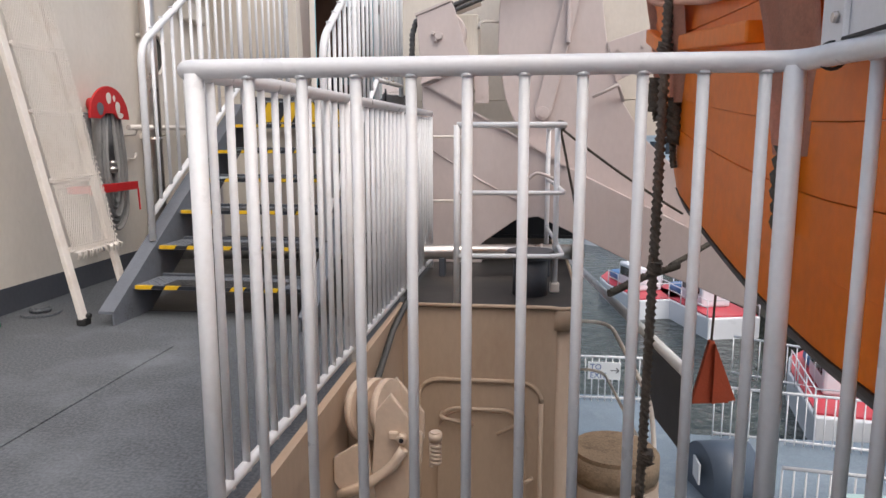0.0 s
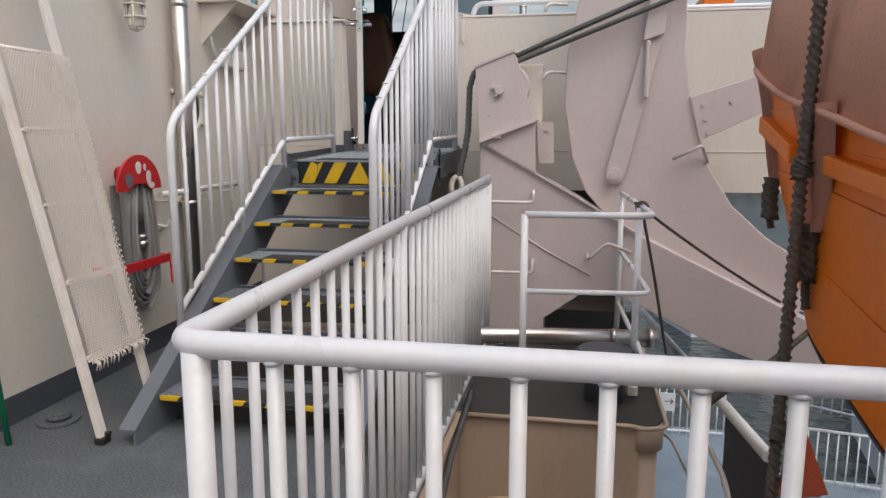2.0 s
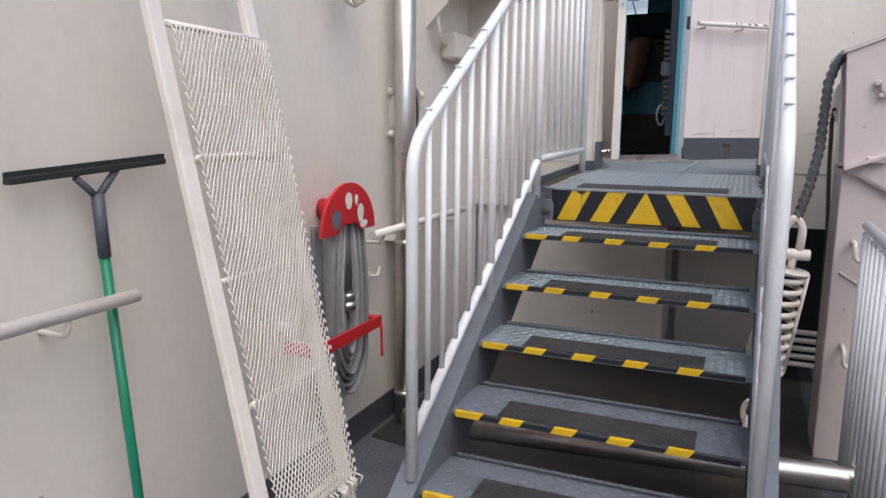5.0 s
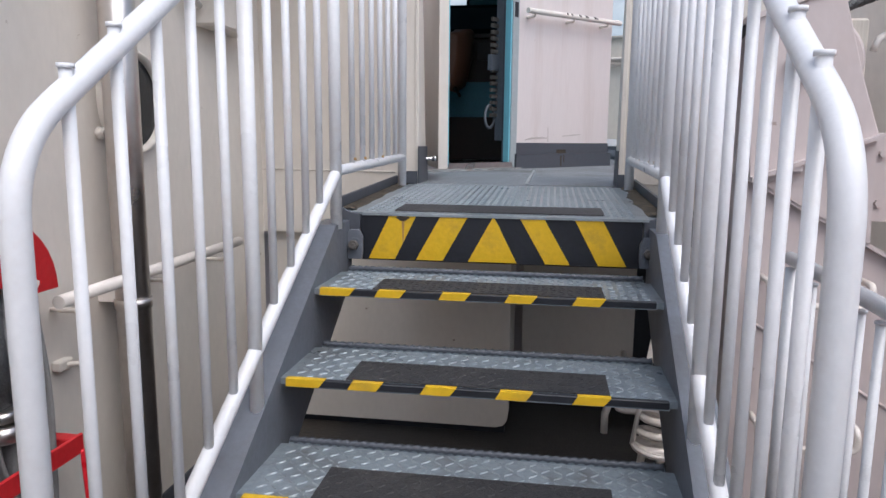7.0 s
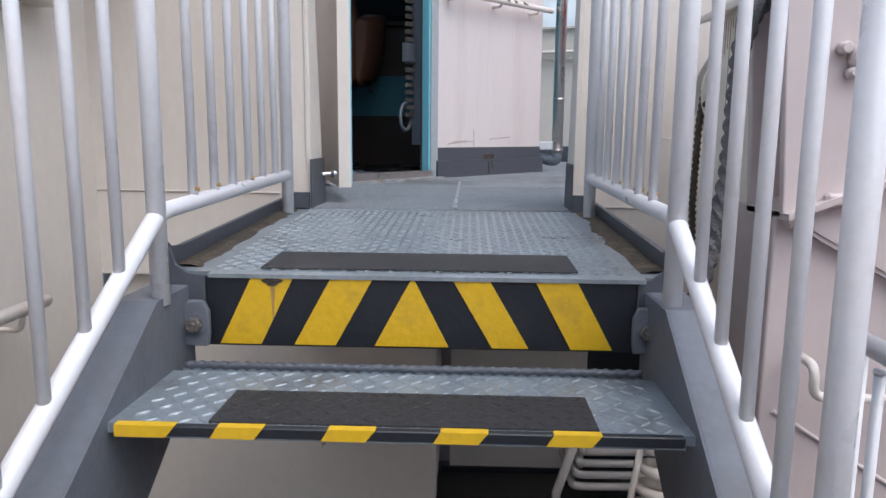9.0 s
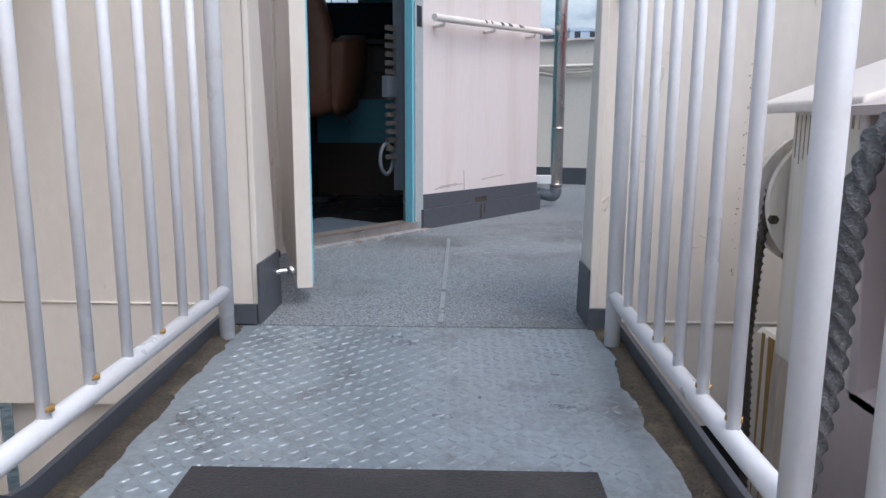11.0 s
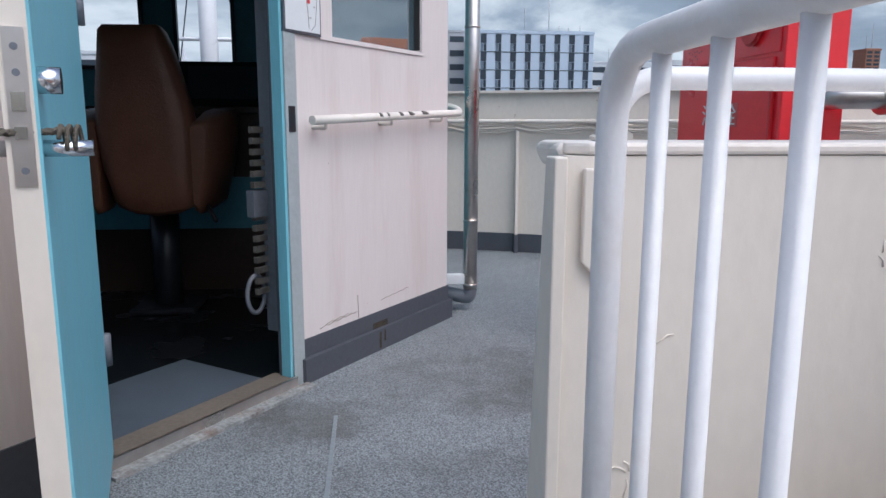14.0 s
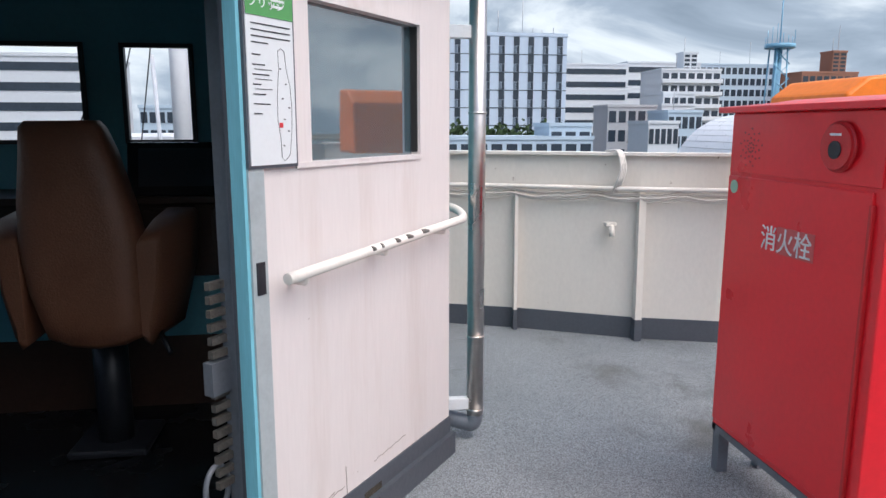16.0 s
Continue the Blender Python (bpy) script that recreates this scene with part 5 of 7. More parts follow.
vent = thing("deck_vent", (-2.47, 3.99, 0), "flat round deck plug painted grey", "deck plug")
child("flange", disc_bm((-2.47, 3.99, 0), (0, 0, 1), 0.10, 0.012, 24, 0.004), DECK, vent)
child("plug", disc_bm((-2.47, 3.99, 0.012), (0, 0, 1), 0.055, 0.03, 20, 0.006), DECK, vent)
for y, z in ((5.22, 0.80), (4.55, 0.72)):
    clip = tagged(obj("wall_clip", merge(box_bm(-2.66, -2.63, y - 0.03, y + 0.03, z - 0.015, z + 0.015, 0.004), tube_bm(fillet([(-2.64, y, z), (-2.60, y + 0.02, z), (-2.60, y + 0.04, z + 0.04)], 0.01), 0.008, 6)), CREAM), "small cream hook clip on the deckhouse wall", "hook", "wall clips")

# ---- winch beside the stair head ----
winch = thing("boat_winch", (-0.45, 6.2, 0.0), "dirty white boat winch with a sloping lid and rust runs", "winch")
child("housing", box_bm(-0.635, -0.25, 6.03, 6.33, 1.30, 1.86, 0.008), AGED, winch, "streaked housing")
child("lid", prism_bm([(-0.685, 1.822), (-0.685, 1.845), (-0.25, 2.005), (-0.25, 1.982)], "y", 5.99, 6.40, 0.006), WARMWHITE, winch, "white sloping lid")
for y in (6.345, 6.425):
    child("flange", disc_bm((-0.505, y, 1.635), (0, 1, 0), 0.160, 0.018, 40, 0.005), AGED, winch, "worn round flange")
child("cable_drum", disc_bm((-0.505, 6.36, 1.635), (0, 1, 0), 0.135, 0.062, 32), WIRE, winch, "drum of dark cable")
for x, z in ((-0.605, 1.73), (-0.655, 1.60), (-0.62, 1.52)):
    child("bolt", disc_bm((x, 6.345, z), (0, -1, 0), 0.010, 0.014, 6), RUST, winch)
child("stand", merge(box_bm(-0.56, -0.46, 6.48, 6.60, 0.0, 1.29, 0.012), box_bm(-0.56, -0.46, 6.20, 6.30, 0.0, 1.31, 0.012)), AGED, winch, "rust stained stand")
child("stand", box_bm(-0.60, -0.30, 6.05, 6.19, 0.0, 1.31, 0.012), AGED, winch, "rust stained stand")
rr = random.Random(8)
for i in range(16):
    y = 6.045 + 0.0175 * i
    child("rust_run", box_bm(-0.6362, -0.634, y, y + 0.0015 + 0.005 * rr.random() ** 2, 1.815 - 0.02 - 0.22 * rr.random() ** 3, 1.82), HAIRCRACK, winch)
for x, y, z, w in ((-0.561, 6.49, 1.285, 0.030), (-0.561, 6.54, 1.285, 0.018), (-0.561, 6.22, 1.30, 0.025)):
    child("rust_run", prism_bm([(y, z), (y + w, z), (y + w * 0.7, z - 0.3), (y + w * 0.4, z - 0.55)], "x", x, x + 0.002), OCHRERUST, winch, "ochre rust run")
slack = tagged(obj("slack_cable", rope_bm([(-0.645, 6.385, 1.66), (-0.655, 6.39, 1.55), (-0.64, 6.45, 1.3), (-0.62, 6.46, 1.0), (-0.60, 6.46, 0.0)], 0.010, 3, 0.06), TARRED), "dark slack cable hanging from the winch drum", "cable")

# ---- bridge side: door, sign, window, rail, pipe ----
frame_thing = thing("door_frame", JAMB + Vector((0, 0, UP)), "grey and blue steel door frame with a worn timber sill", "door frame")
child("jamb", slab_d(-0.02, 0.045, -0.06, 0.012, UP, 3.3), JAMBGREY, frame_thing, "grey jamb")
child("jamb_lining", slab_d(-0.034, -0.0205, -0.045, 0.004, UP + 0.02, 3.3), SKYBLUE, frame_thing, "light blue jamb lining")
child("jamb_reveal", slab_d(-0.034, -0.0205, -0.06, -0.046, UP + 0.02, 3.3), SKIRT, frame_thing, "dark inner reveal")
child("hinge_jamb", slab_d(-DW - 0.05, -DW, -0.11, 0.012, UP, 3.3), CREAM, frame_thing)
child("jamb_top", slab_d(-DW, 0.0, -0.11, 0.012, 3.25, 3.3), STEELGREY, frame_thing)
child("sill", slab_d(-DW, -0.02, -0.10, 0.02, UP, UP + 0.045), WOOD, frame_thing, "worn timber sill")
child("sill_strip", slab_d(-DW, -0.02, 0.02, 0.03, UP + 0.01, UP + 0.05), STEEL, frame_thing, "steel edge strip")
child("flaked_edge", slab_d(-DW - 0.02, 0.03, 0.03, 0.085, UP, UP + 0.012), mat("flaking grey filler", (0.28, 0.29, 0.29), 0.9, vary=0.5, scale=18, fine=70, bump=0.9, stain=(0.16, 0.07, 0.03), stain_amount=0.7, stain_scale=7), frame_thing, "flaking filler under the sill")
child("strike_plate", slab_d(-0.005, 0.03, 0.012, 0.016, 2.30, 2.40), BLACK, frame_thing, "dark strike plate")

HINGE, FREE = Vector((-2.075, 7.83, 0)), Vector((-1.795, 6.895, 0))
ld = (FREE - HINGE).normalized()
ln = Vector((-ld.y, ld.x, 0))


def leaf_block(s0, s1, n0, n1, z0, z1):
    bm = bmesh.new()
    bmesh.ops.create_cube(bm, size=1)
    L = (FREE - HINGE).length
    for v in bm.verts:
        s, n, z = (s0, s1)[v.co.x > 0], (n0, n1)[v.co.y > 0], (z0, z1)[v.co.z > 0]
        v.co = HINGE + ld * (s * L) + ln * n + Vector((0, 0, z))
    return bm


leaf = thing("door_1", HINGE + Vector((0, 0, UP + 0.05)), "open steel bridge door, cream outside and light blue inside", "door")
child("leaf", leaf_block(0, 1, -0.025, 0.021, UP + 0.06, 3.2), CREAM, leaf, "cream door leaf")
child("inner_face", leaf_block(0, 0.998, 0.021, 0.026, UP + 0.07, 3.19), SKYBLUE, leaf, "light blue inner face")
child("lock_plate", leaf_block(1.0, 1.004, -0.016, 0.016, 2.225, 2.475), STEEL, leaf, "steel lock plate")
for z0, z1, w in ((2.30, 2.32, 0.009), (2.345, 2.375, 0.010)):
    child("latch", leaf_block(1.004, 1.009, -w, w, z0, z1), CHROME, leaf, "bright latch bolt")
for z in (2.25, 2.405, 2.445):
    child("screw", disc_bm(FREE + ld * 0.0035 + Vector((0, 0, z)), ld, 0.006, 0.002, 10), STEELGREY, leaf)
for z, n0, n1 in ((2.285, 0.02, 0.10), (2.285, -0.10, -0.02), (2.395, 0.02, 0.06), (2.395, -0.06, -0.02)):
    child("handle", tube_bm([HINGE + ld * 0.95 + ln * n0 + Vector((0, 0, z)), HINGE + ld * 0.95 + ln * n1 + Vector((0, 0, z))], 0.014 if z < 2.35 else 0.022, 14), CHROME, leaf, "chrome handle")
child("holdback_hook", merge(tube_bm(fillet([HINGE + ld * 0.95 + ln * -0.02 + Vector((0, 0, UP + 0.11)), HINGE + ld * 0.95 + ln * -0.07 + Vector((0, 0, UP + 0.11)), HINGE + ld * 0.96 + ln * -0.12 + Vector((0, 0, UP + 0.10))], 0.01), 0.008, 8), disc_bm(HINGE + ld * 0.95 + ln * -0.022 + Vector((0, 0, UP + 0.11)), -ln, 0.014, 0.03, 10)), CHROME, leaf, "chrome holdback hook")
for z in (1.6, 2.6, 3.0):
    child("hinge", tube_bm([HINGE + ln * 0.03 + Vector((0, 0, z)), HINGE + ln * 0.03 + Vector((0, 0, z + 0.1))], 0.014, 10), STEELGREY, leaf)
tie = tagged(obj("tie_rope", merge(rope_bm(sag(HINGE + ld * 0.95 + ln * 0.07 + Vector((0, 0, 2.315)), (-2.0, 6.74, 2.33), 0.01), 0.006, 3, 0.04), tube_bm([HINGE + ld * (0.95 + 0.018 * math.cos(a)) + ln * (0.05 + 0.002 * a) + Vector((0, 0, 2.30 + 0.022 * math.sin(a))) for a in [i * 0.5 for i in range(36)]], 0.004, 5)), TARRED), "thin dark cord tying the door handle to the bulwark", "cord")
stop = thing("door_stop", (-2.08, 7.62, UP), "black rubber door stop on a stub", "door stop")
child("pad", disc_bm((-2.05, 7.42, UP + 0.05), (0, 0, 1), 0.045, 0.03, 16, 0.006), RUBBER, stop)
child("stub", tube_bm([(-2.05, 7.42, UP), (-2.05, 7.42, UP + 0.06)], 0.02, 10), RUBBER, stop)


def on_wall(bm, s, n, z):
    """Lay a flat bmesh (x along, y up, z out) on the bridge side wall."""
    m = Matrix((( D.x, 0, NRM.x, 0), (D.y, 0, NRM.y, 0), (0, 1, 0, 0), (0, 0, 0, 1)))
    m.translation = JAMB + D * s + NRM * n + Vector((0, 0, z))
    bmesh.ops.transform(bm, matrix=m, verts=bm.verts[:])
    return bm


sign = thing("info_sign", JAMB + D * 0.02 + Vector((0, 0, 2.68)), "white information board with a ship plan and green heading", "sign")
child("frame", slab_d(-0.005, 0.185, 0.0, 0.012, 2.68, 3.20), SKIRT, sign, "slate frame")
child("board", slab_d(0.003, 0.177, 0.012, 0.015, 2.69, 3.194), WHITESIGN, sign)
child("heading", slab_d(0.003, 0.177, 0.015, 0.017, 3.118, 3.194), SIGNGREEN, sign, "green heading band")
heading_bm = text_bm("\u30d6\u30ea\u30c3\u30b8", 0.034)
child("lettering", on_wall(heading_bm, 0.010, 0.0185, 3.143), WHITESIGN, sign, "white heading letters")
for i in range(2):
    child("heading_bar", slab_d(0.095, 0.145 - 0.01 * i, 0.017, 0.018, 3.165 - 0.018 * i, 3.172 - 0.018 * i), WHITESIGN, sign)
for i in range(4):
    child("text_bar", slab_d(0.02, 0.165 if i < 3 else 0.08, 0.015, 0.0162, 3.0935 - 0.0175 * i, 3.0975 - 0.0175 * i), INK, sign)
for i in range(7):
    z = 3.005 - 0.028 * i
    child("text_bar", slab_d(0.02, 0.05 + 0.015 * (i % 3), 0.015, 0.0162, z + 0.002, z + 0.0055), INK, sign)
    if i in (1, 2, 3):
        child("text_bar", slab_d(0.028, 0.09, 0.015, 0.0162, z - 0.0105, z - 0.0085), INK, sign)
plan_pts = [(0.115, 3.09), (0.128, 3.10), (0.14, 3.09), (0.145, 3.03), (0.158, 2.98), (0.163, 2.90), (0.16, 2.82), (0.150, 2.74), (0.13, 2.72), (0.118, 2.73), (0.115, 2.80), (0.106, 2.86), (0.108, 2.95), (0.116, 3.03), (0.115, 3.09)]
child("plan_outline", tube_bm([JAMB + D * s + NRM * 0.016 + Vector((0, 0, 2.70 + (z - 2.72) * 0.88)) for s, z in plan_pts], 0.0007, 4), INK, sign)
for s, z in ((0.12, 3.03), (0.14, 2.98), (0.125, 2.93), (0.15, 2.90), (0.13, 2.86), (0.145, 2.82), (0.125, 2.77)):
    zz = 2.70 + (z - 2.72) * 0.88
    child("plan_mark", slab_d(s, s + 0.006, 0.015, 0.0162, zz, zz + 0.004), INK, sign)
child("plan_marker", slab_d(0.112, 0.126, 0.015, 0.0165, 2.80, 2.815), REDINK, sign, "red place marker")

for piece in sign.children:
    for v in piece.data.vertices:
        along_s = v.co.dot(D) + 0.02
        v.co += D * (-0.02 + (along_s + 0.005) * 1.157 - along_s) + NRM * 0.003

win = thing("window_1", JAMB + D * 0.3 + Vector((0, 0, 2.687)), "steel framed bridge side window with reflecting glass", "window")
s0, s1 = 0.215, LEN - 0.27
for a, b, z0, z1 in ((s0, s1, 2.672, 2.69), (s0, s1, 3.205, 3.225), (s0 - 0.012, s0 + 0.004, 2.672, 3.225), (s1 - 0.004, s1 + 0.014, 2.672, 3.225)):
    child("frame", slab_d(a, b, -0.05, 0.008, z0, z1), BRIDGE, win)
child("pane", slab_d(s0, s1, -0.045, -0.035, 2.685, 3.21), PANE, win, "dark reflecting glass")
child("gasket", slab_d(s1 - 0.010, s1 - 0.003, -0.035, -0.005, 2.70, 3.20), RUBBER, win, "black perished gasket")

cracks = structure("trim_wall_cracks", merge(
    *[tube_bm([JAMB + D * (s + 0.02 * i) + NRM * 0.001 + Vector((0, 0, UP + z + 0.0012 * i + 0.003 * ((i * 7) % 3))) for i in range(n)], 0.0016, 4) for s, z, n in ((0.16, 0.205, 14), (0.20, 0.215, 9), (0.62, 0.235, 13))],
    tube_bm([JAMB + D * 0.435 + NRM * 0.001 + Vector((0, 0, UP + 0.187)), JAMB + D * 0.43 + NRM * 0.001 + Vector((0, 0, UP + 0.30))], 0.0015, 4)), HAIRCRACK, "hairline cracks above the bridge skirting", "trim")
stains = structure("trim_skirting_rust", merge(slab_d(0.54, 0.66, 0.006, 0.0075, UP + 0.105, UP + 0.135), slab_d(0.56, 0.575, 0.0305, 0.032, UP + 0.01, UP + 0.09), slab_d(0.60, 0.61, 0.0305, 0.032, UP + 0.04, UP + 0.095)), RUST, "rust spot and run on the bridge skirting", "trim")
hr = thing("bridge_handrail", JAMB + Vector((0, 0, 2.35)), "white painted pipe handrail with chipped paint", "handrail")
h0, h1, h2 = JAMB + D * 0.06 + NRM * 0.075, JAMB + D * (LEN + 0.02) + NRM * 0.075, JAMB + D * (LEN + 0.10) - NRM * 0.02
child("rail", tube_bm(fillet([h0 + Vector((0, 0, 2.345)), h1 + Vector((0, 0, 2.395)), h2 + Vector((0, 0, 2.43)), h2 - NRM * 0.25 + Vector((0, 0, 2.45))], 0.09), 0.019, 14), WARMWHITE, hr)
for s in (0.15, 0.62, 1.08):
    p = JAMB + D * s + Vector((0, 0, 2.345 + 0.04 * s - 0.035))
    child("bracket", tube_bm(fillet([p, p + NRM * 0.07, p + NRM * 0.075 + Vector((0, 0, 0.03))], 0.01), 0.010, 8), WARMWHITE, hr)
for s, w in ((0.50, 0.03), (0.56, 0.02), (0.66, 0.04), (0.74, 0.06), (0.86, 0.07)):
    a = JAMB + D * s + NRM * 0.075 + Vector((0, 0, 2.345 + 0.042 * (s - 0.06)))
    b = JAMB + D * (s + w) + NRM * 0.075 + Vector((0, 0, 2.345 + 0.042 * (s + w - 0.06)))
    for k in range(3):
        p, q = a.lerp(b, 0.25 * k), a.lerp(b, 0.45 + 0.27 * k)
        up = Vector((0, 0, 0.0085 - 0.0045 * k))
        child("chip", tube_bm([p + NRM * 0.0105 + up, q + NRM * (0.0112 - 0.0004 * k) + up * 0.8], 0.0105 - 0.0012 * k, 8), BAREMETAL, hr, "bare chipped paint")

down = thing("bridge_downpipe", (-0.66, 9.73, UP), "polished steel drain pipe beside the bridge corner", "pipe")
child("pipe", tube_bm([(-0.662, 9.70, UP + 0.13), (-0.662, 9.70, 3.9)], 0.041, 24), STEEL, down)
child("elbow", tube_bm(fillet([(-0.662, 9.70, UP + 0.16), (-0.662, 9.70, UP + 0.07), (-0.82, 9.76, UP + 0.10), (-0.95, 9.8, UP + 0.10)], 0.05), 0.040, 18), STEELGREY, down, "grey elbow")
for z in (1.40, 1.78, 2.86):
    child("collar", tube_bm([(-0.662, 9.70, z), (-0.662, 9.70, z + 0.012)], 0.045, 24), STEEL, down)
child("bracket", box_bm(-0.86, -0.66, 9.68, 9.72, UP + 0.16, UP + 0.22, 0.004), WHITE, down, "white strut")
child("bracket", box_bm(-0.86, -0.66, 9.68, 9.72, 3.20, 3.26, 0.004), WHITE, down, "white strut")

# ---- front bulwark details ----
for i, (x, y) in enumerate(((0.0, 11.60), (0.82, 11.19), (-0.9, 11.9), (2.0, 10.87))):
    st = thing("bulwark_stanchion", (x, y, UP), "cream flat-bar stanchion inside the bulwark", "stanchion", "bulwark stanchions")
    w = 0.05 if i == 1 else 0.025
    child("bar", prism_bm([(y, UP), (y - 0.06, UP), (y - 0.06, UP + 0.2), (y - 0.04, 2.30), (y, 2.38)], "x", x - w / 2, x + w / 2), CREAM, st)
    child("foot_band", prism_bm([(y, UP), (y - 0.063, UP), (y - 0.063, UP + 0.16), (y, UP + 0.16)], "x", x - w / 2 - 0.003, x + w / 2 + 0.003), SKIRT, st, "slate painted foot")


def along(pts, off, z, wob=0.0, step=0.06):
    out = []
    for a, b in zip(pts, pts[1:]):
        a, b = Vector((*a, 0)), Vector((*b, 0))
        t = (b - a).normalized()
        n = Vector((t.y, -t.x, 0))
        for k in range(max(2, int((b - a).length / step))):
            p = a.lerp(b, k / max(2, int((b - a).length / step)))
            out.append(p + n * off + Vector((0, 0, z + wob * math.sin(11 * p.x + 40 * off) + wob * 0.6 * math.sin(23 * p.x + 9 * z))))
    return out


grab = tagged(obj("bulwark_grab_rail", tube_bm(along(BW[1:], 0.07, 2.365), 0.018, 10), WARMWHITE), "thin white grab rail along the bulwark", "rail")
cables = thing("cable_bundle", (0, 11.5, 2.30), "bundle of pale cables clipped under the grab rail", "cables")
for k in range(5):
    child("cable", tube_bm(along(BW[1:], 0.04 + 0.012 * (k % 3), 2.275 + 0.014 * k, 0.010), 0.0065, 6), WARMWHITE, cables)
coil = tagged(obj("white_lashing", merge(*[tube_bm(fillet([(0.62 + 0.012 * k, 11.22, 2.34), (0.66 + 0.012 * k, 11.17, 2.50), (0.64 + 0.01 * k, 11.20, 2.64), (0.60 + 0.02 * k, 11.34, 2.63)], 0.05), 0.008, 6) for k in range(4)]), WARMWHITE), "white rope lashing over the bulwark edge", "rope")
eye = tagged(obj("bulwark_eye", merge(box_bm(0.58, 0.66, 11.22, 11.28, 2.09, 2.12, 0.005), tube_bm([(0.62, 11.22, 2.1), (0.62, 11.2, 2.02)], 0.02, 10)), CREAM), "small cream welded fitting on the bulwark", "fitting")
tl = thing("wing_top_rail", (-0.93, 6.78, 2.31), "thick white pipe rail on the aft wing bulwark", "railing")
child("rail", tube_bm(fillet([(-0.855, 6.84, 2.295), (-0.815, 6.83, 2.402), (-0.70, 6.83, 2.402), (4.4, 6.83, 2.402)], 0.085, 8), 0.0195, 18), WHITE, tl)
child("weld_collar", disc_bm((-0.855, 6.84, 2.296), (0.3, 0, 1), 0.024, 0.010, 18, 0.003), WARMWHITE, tl)
for x in (0.4, 1.6, 2.8):
    child("post", tube_bm([(x, 6.83, 2.298), (x, 6.83, 2.40)], 0.018, 14), WHITE, tl)
lr = thing("wing_low_rail", (0.0, 7.1, 2.0), "white pipe end of an inner wing rail", "railing")
child("rail", tube_bm(fillet([(0.05, 7.15, 1.30), (0.05, 7.15, 2.38), (4.4, 7.15, 2.38)], 0.05), 0.022, 12), WHITE, lr)
child("ferrule", tube_bm([(0.17, 7.15, 2.16), (0.17, 7.15, 2.42)], 0.035, 16), STEEL, lr, "steel ferrule")

# ---- red hydrant cabinet ----
cab = thing("hydrant_cabinet", (0.6, 8.85, UP), "red enamelled fire hydrant cabinet on grey legs", "cabinet")
cx0, cx1, cy0, cy1, cz0, cz1 = 0.36, 0.62, 8.335, 9.245, UP + 0.22, 2.86
child("body", box_bm(cx0, cx1, cy0, cy1, cz0, cz1, 0.004), RED, cab)
child("roof", prism_bm([(cx0 - 0.05, 2.86), (cx0 - 0.05, 2.885), (cx0 + 0.2, 2.905), (cx1 + 0.05, 2.92), (cx1 + 0.05, 2.86)], "y", cy0 - 0.04, cy1 + 0.04, 0.004), RED, cab)
for x in (cx0 + 0.03, cx1 - 0.03):
    for y in (cy0 + 0.03, cy1 - 0.03):
        child("leg", box_bm(x - 0.025, x + 0.025, y - 0.025, y + 0.025, UP, cz0), STEELGREY, cab, "grey angle leg")
child("base_frame", merge(box_bm(cx0, cx1, cy0, cy0 + 0.03, cz0 - 0.03, cz0), box_bm(cx0, cx0 + 0.03, cy0, cy1, cz0 - 0.03, cz0), box_bm(cx0, cx1, cy1 - 0.03, cy1, cz0 - 0.03, cz0)), STEELGREY, cab, "grey base frame")
panel = child("upper_panel", box_bm(cx0 - 0.006, cx0, cy0 + 0.03, cy1 - 0.01, 2.615, 2.855, 0.002), RED, cab)
for r in range(5):
    for k in range(9 if r else 1):
        a = 2 * math.pi * k / 9 + r * 0.4
        child("speaker_hole", disc_bm((cx0 - 0.0065, 9.09 + 0.019 * r * math.cos(a), 2.72 + 0.019 * r * math.sin(a)), (-1, 0, 0), 0.0038, 0.001, 6), INK, panel)
door = child("door", box_bm(cx0 - 0.010, cx0, cy0 + 0.06, cy1 - 0.01, cz0 + 0.03, 2.60, 0.003), RED, cab)
child("hinge_edge", box_bm(cx0 - 0.016, cx0, cy0 + 0.05, cy0 + 0.066, cz0 + 0.03, 2.56, 0.003), REDWORN, door, "red hinge edge")
child("call_button", merge(disc_bm((cx0 - 0.006, 8.56, 2.738), (-1, 0, 0), 0.085, 0.025, 32, 0.01)), REDWORN, panel, "round red call point")
child("button_face", disc_bm((cx0 - 0.031, 8.56, 2.728), (-1, 0, 0), 0.030, 0.004, 20), BLACK, panel, "black button face")
child("button_mark", box_bm(cx0 - 0.036, cx0 - 0.031, 8.535, 8.585, 2.775, 2.783), WHITESIGN, panel)
child("round_label", disc_bm((cx0 - 0.011, 9.185, 2.555), (-1, 0, 0), 0.028, 0.002, 20), mat("mint label", (0.35, 0.6, 0.45), 0.4), door, "small mint round label")
letters = text_bm("\u6d88\u706b\u6813", 0.104, 0.003)
lm = Matrix(((0, 0, -1, cx0 - 0.0125), (-1, 0, 0, 8.967), (0, 1, 0, 2.338), (0, 0, 0, 1)))
bmesh.ops.transform(letters, matrix=lm, verts=letters.verts[:])
child("lettering", letters, WHITESIGN, door, "white lettering")
child("lettering_backing", box_bm(cx0 - 0.0118, cx0 - 0.010, 8.645, 8.865, 2.325, 2.428), mat("pale red decal", (0.55, 0.09, 0.09), 0.4), door, "paler red decal strip")
stub = thing("hydrant_valve", (0.50, 8.335, 2.44), "steel pipe stub and valve beside the cabinet", "valve")
child("stub", tube_bm(fillet([(0.50, 8.335, 2.44), (0.50, 8.24, 2.44), (0.62, 8.22, 2.44), (0.70, 8.22, 2.44)], 0.05), 0.048, 20), STEEL, stub)
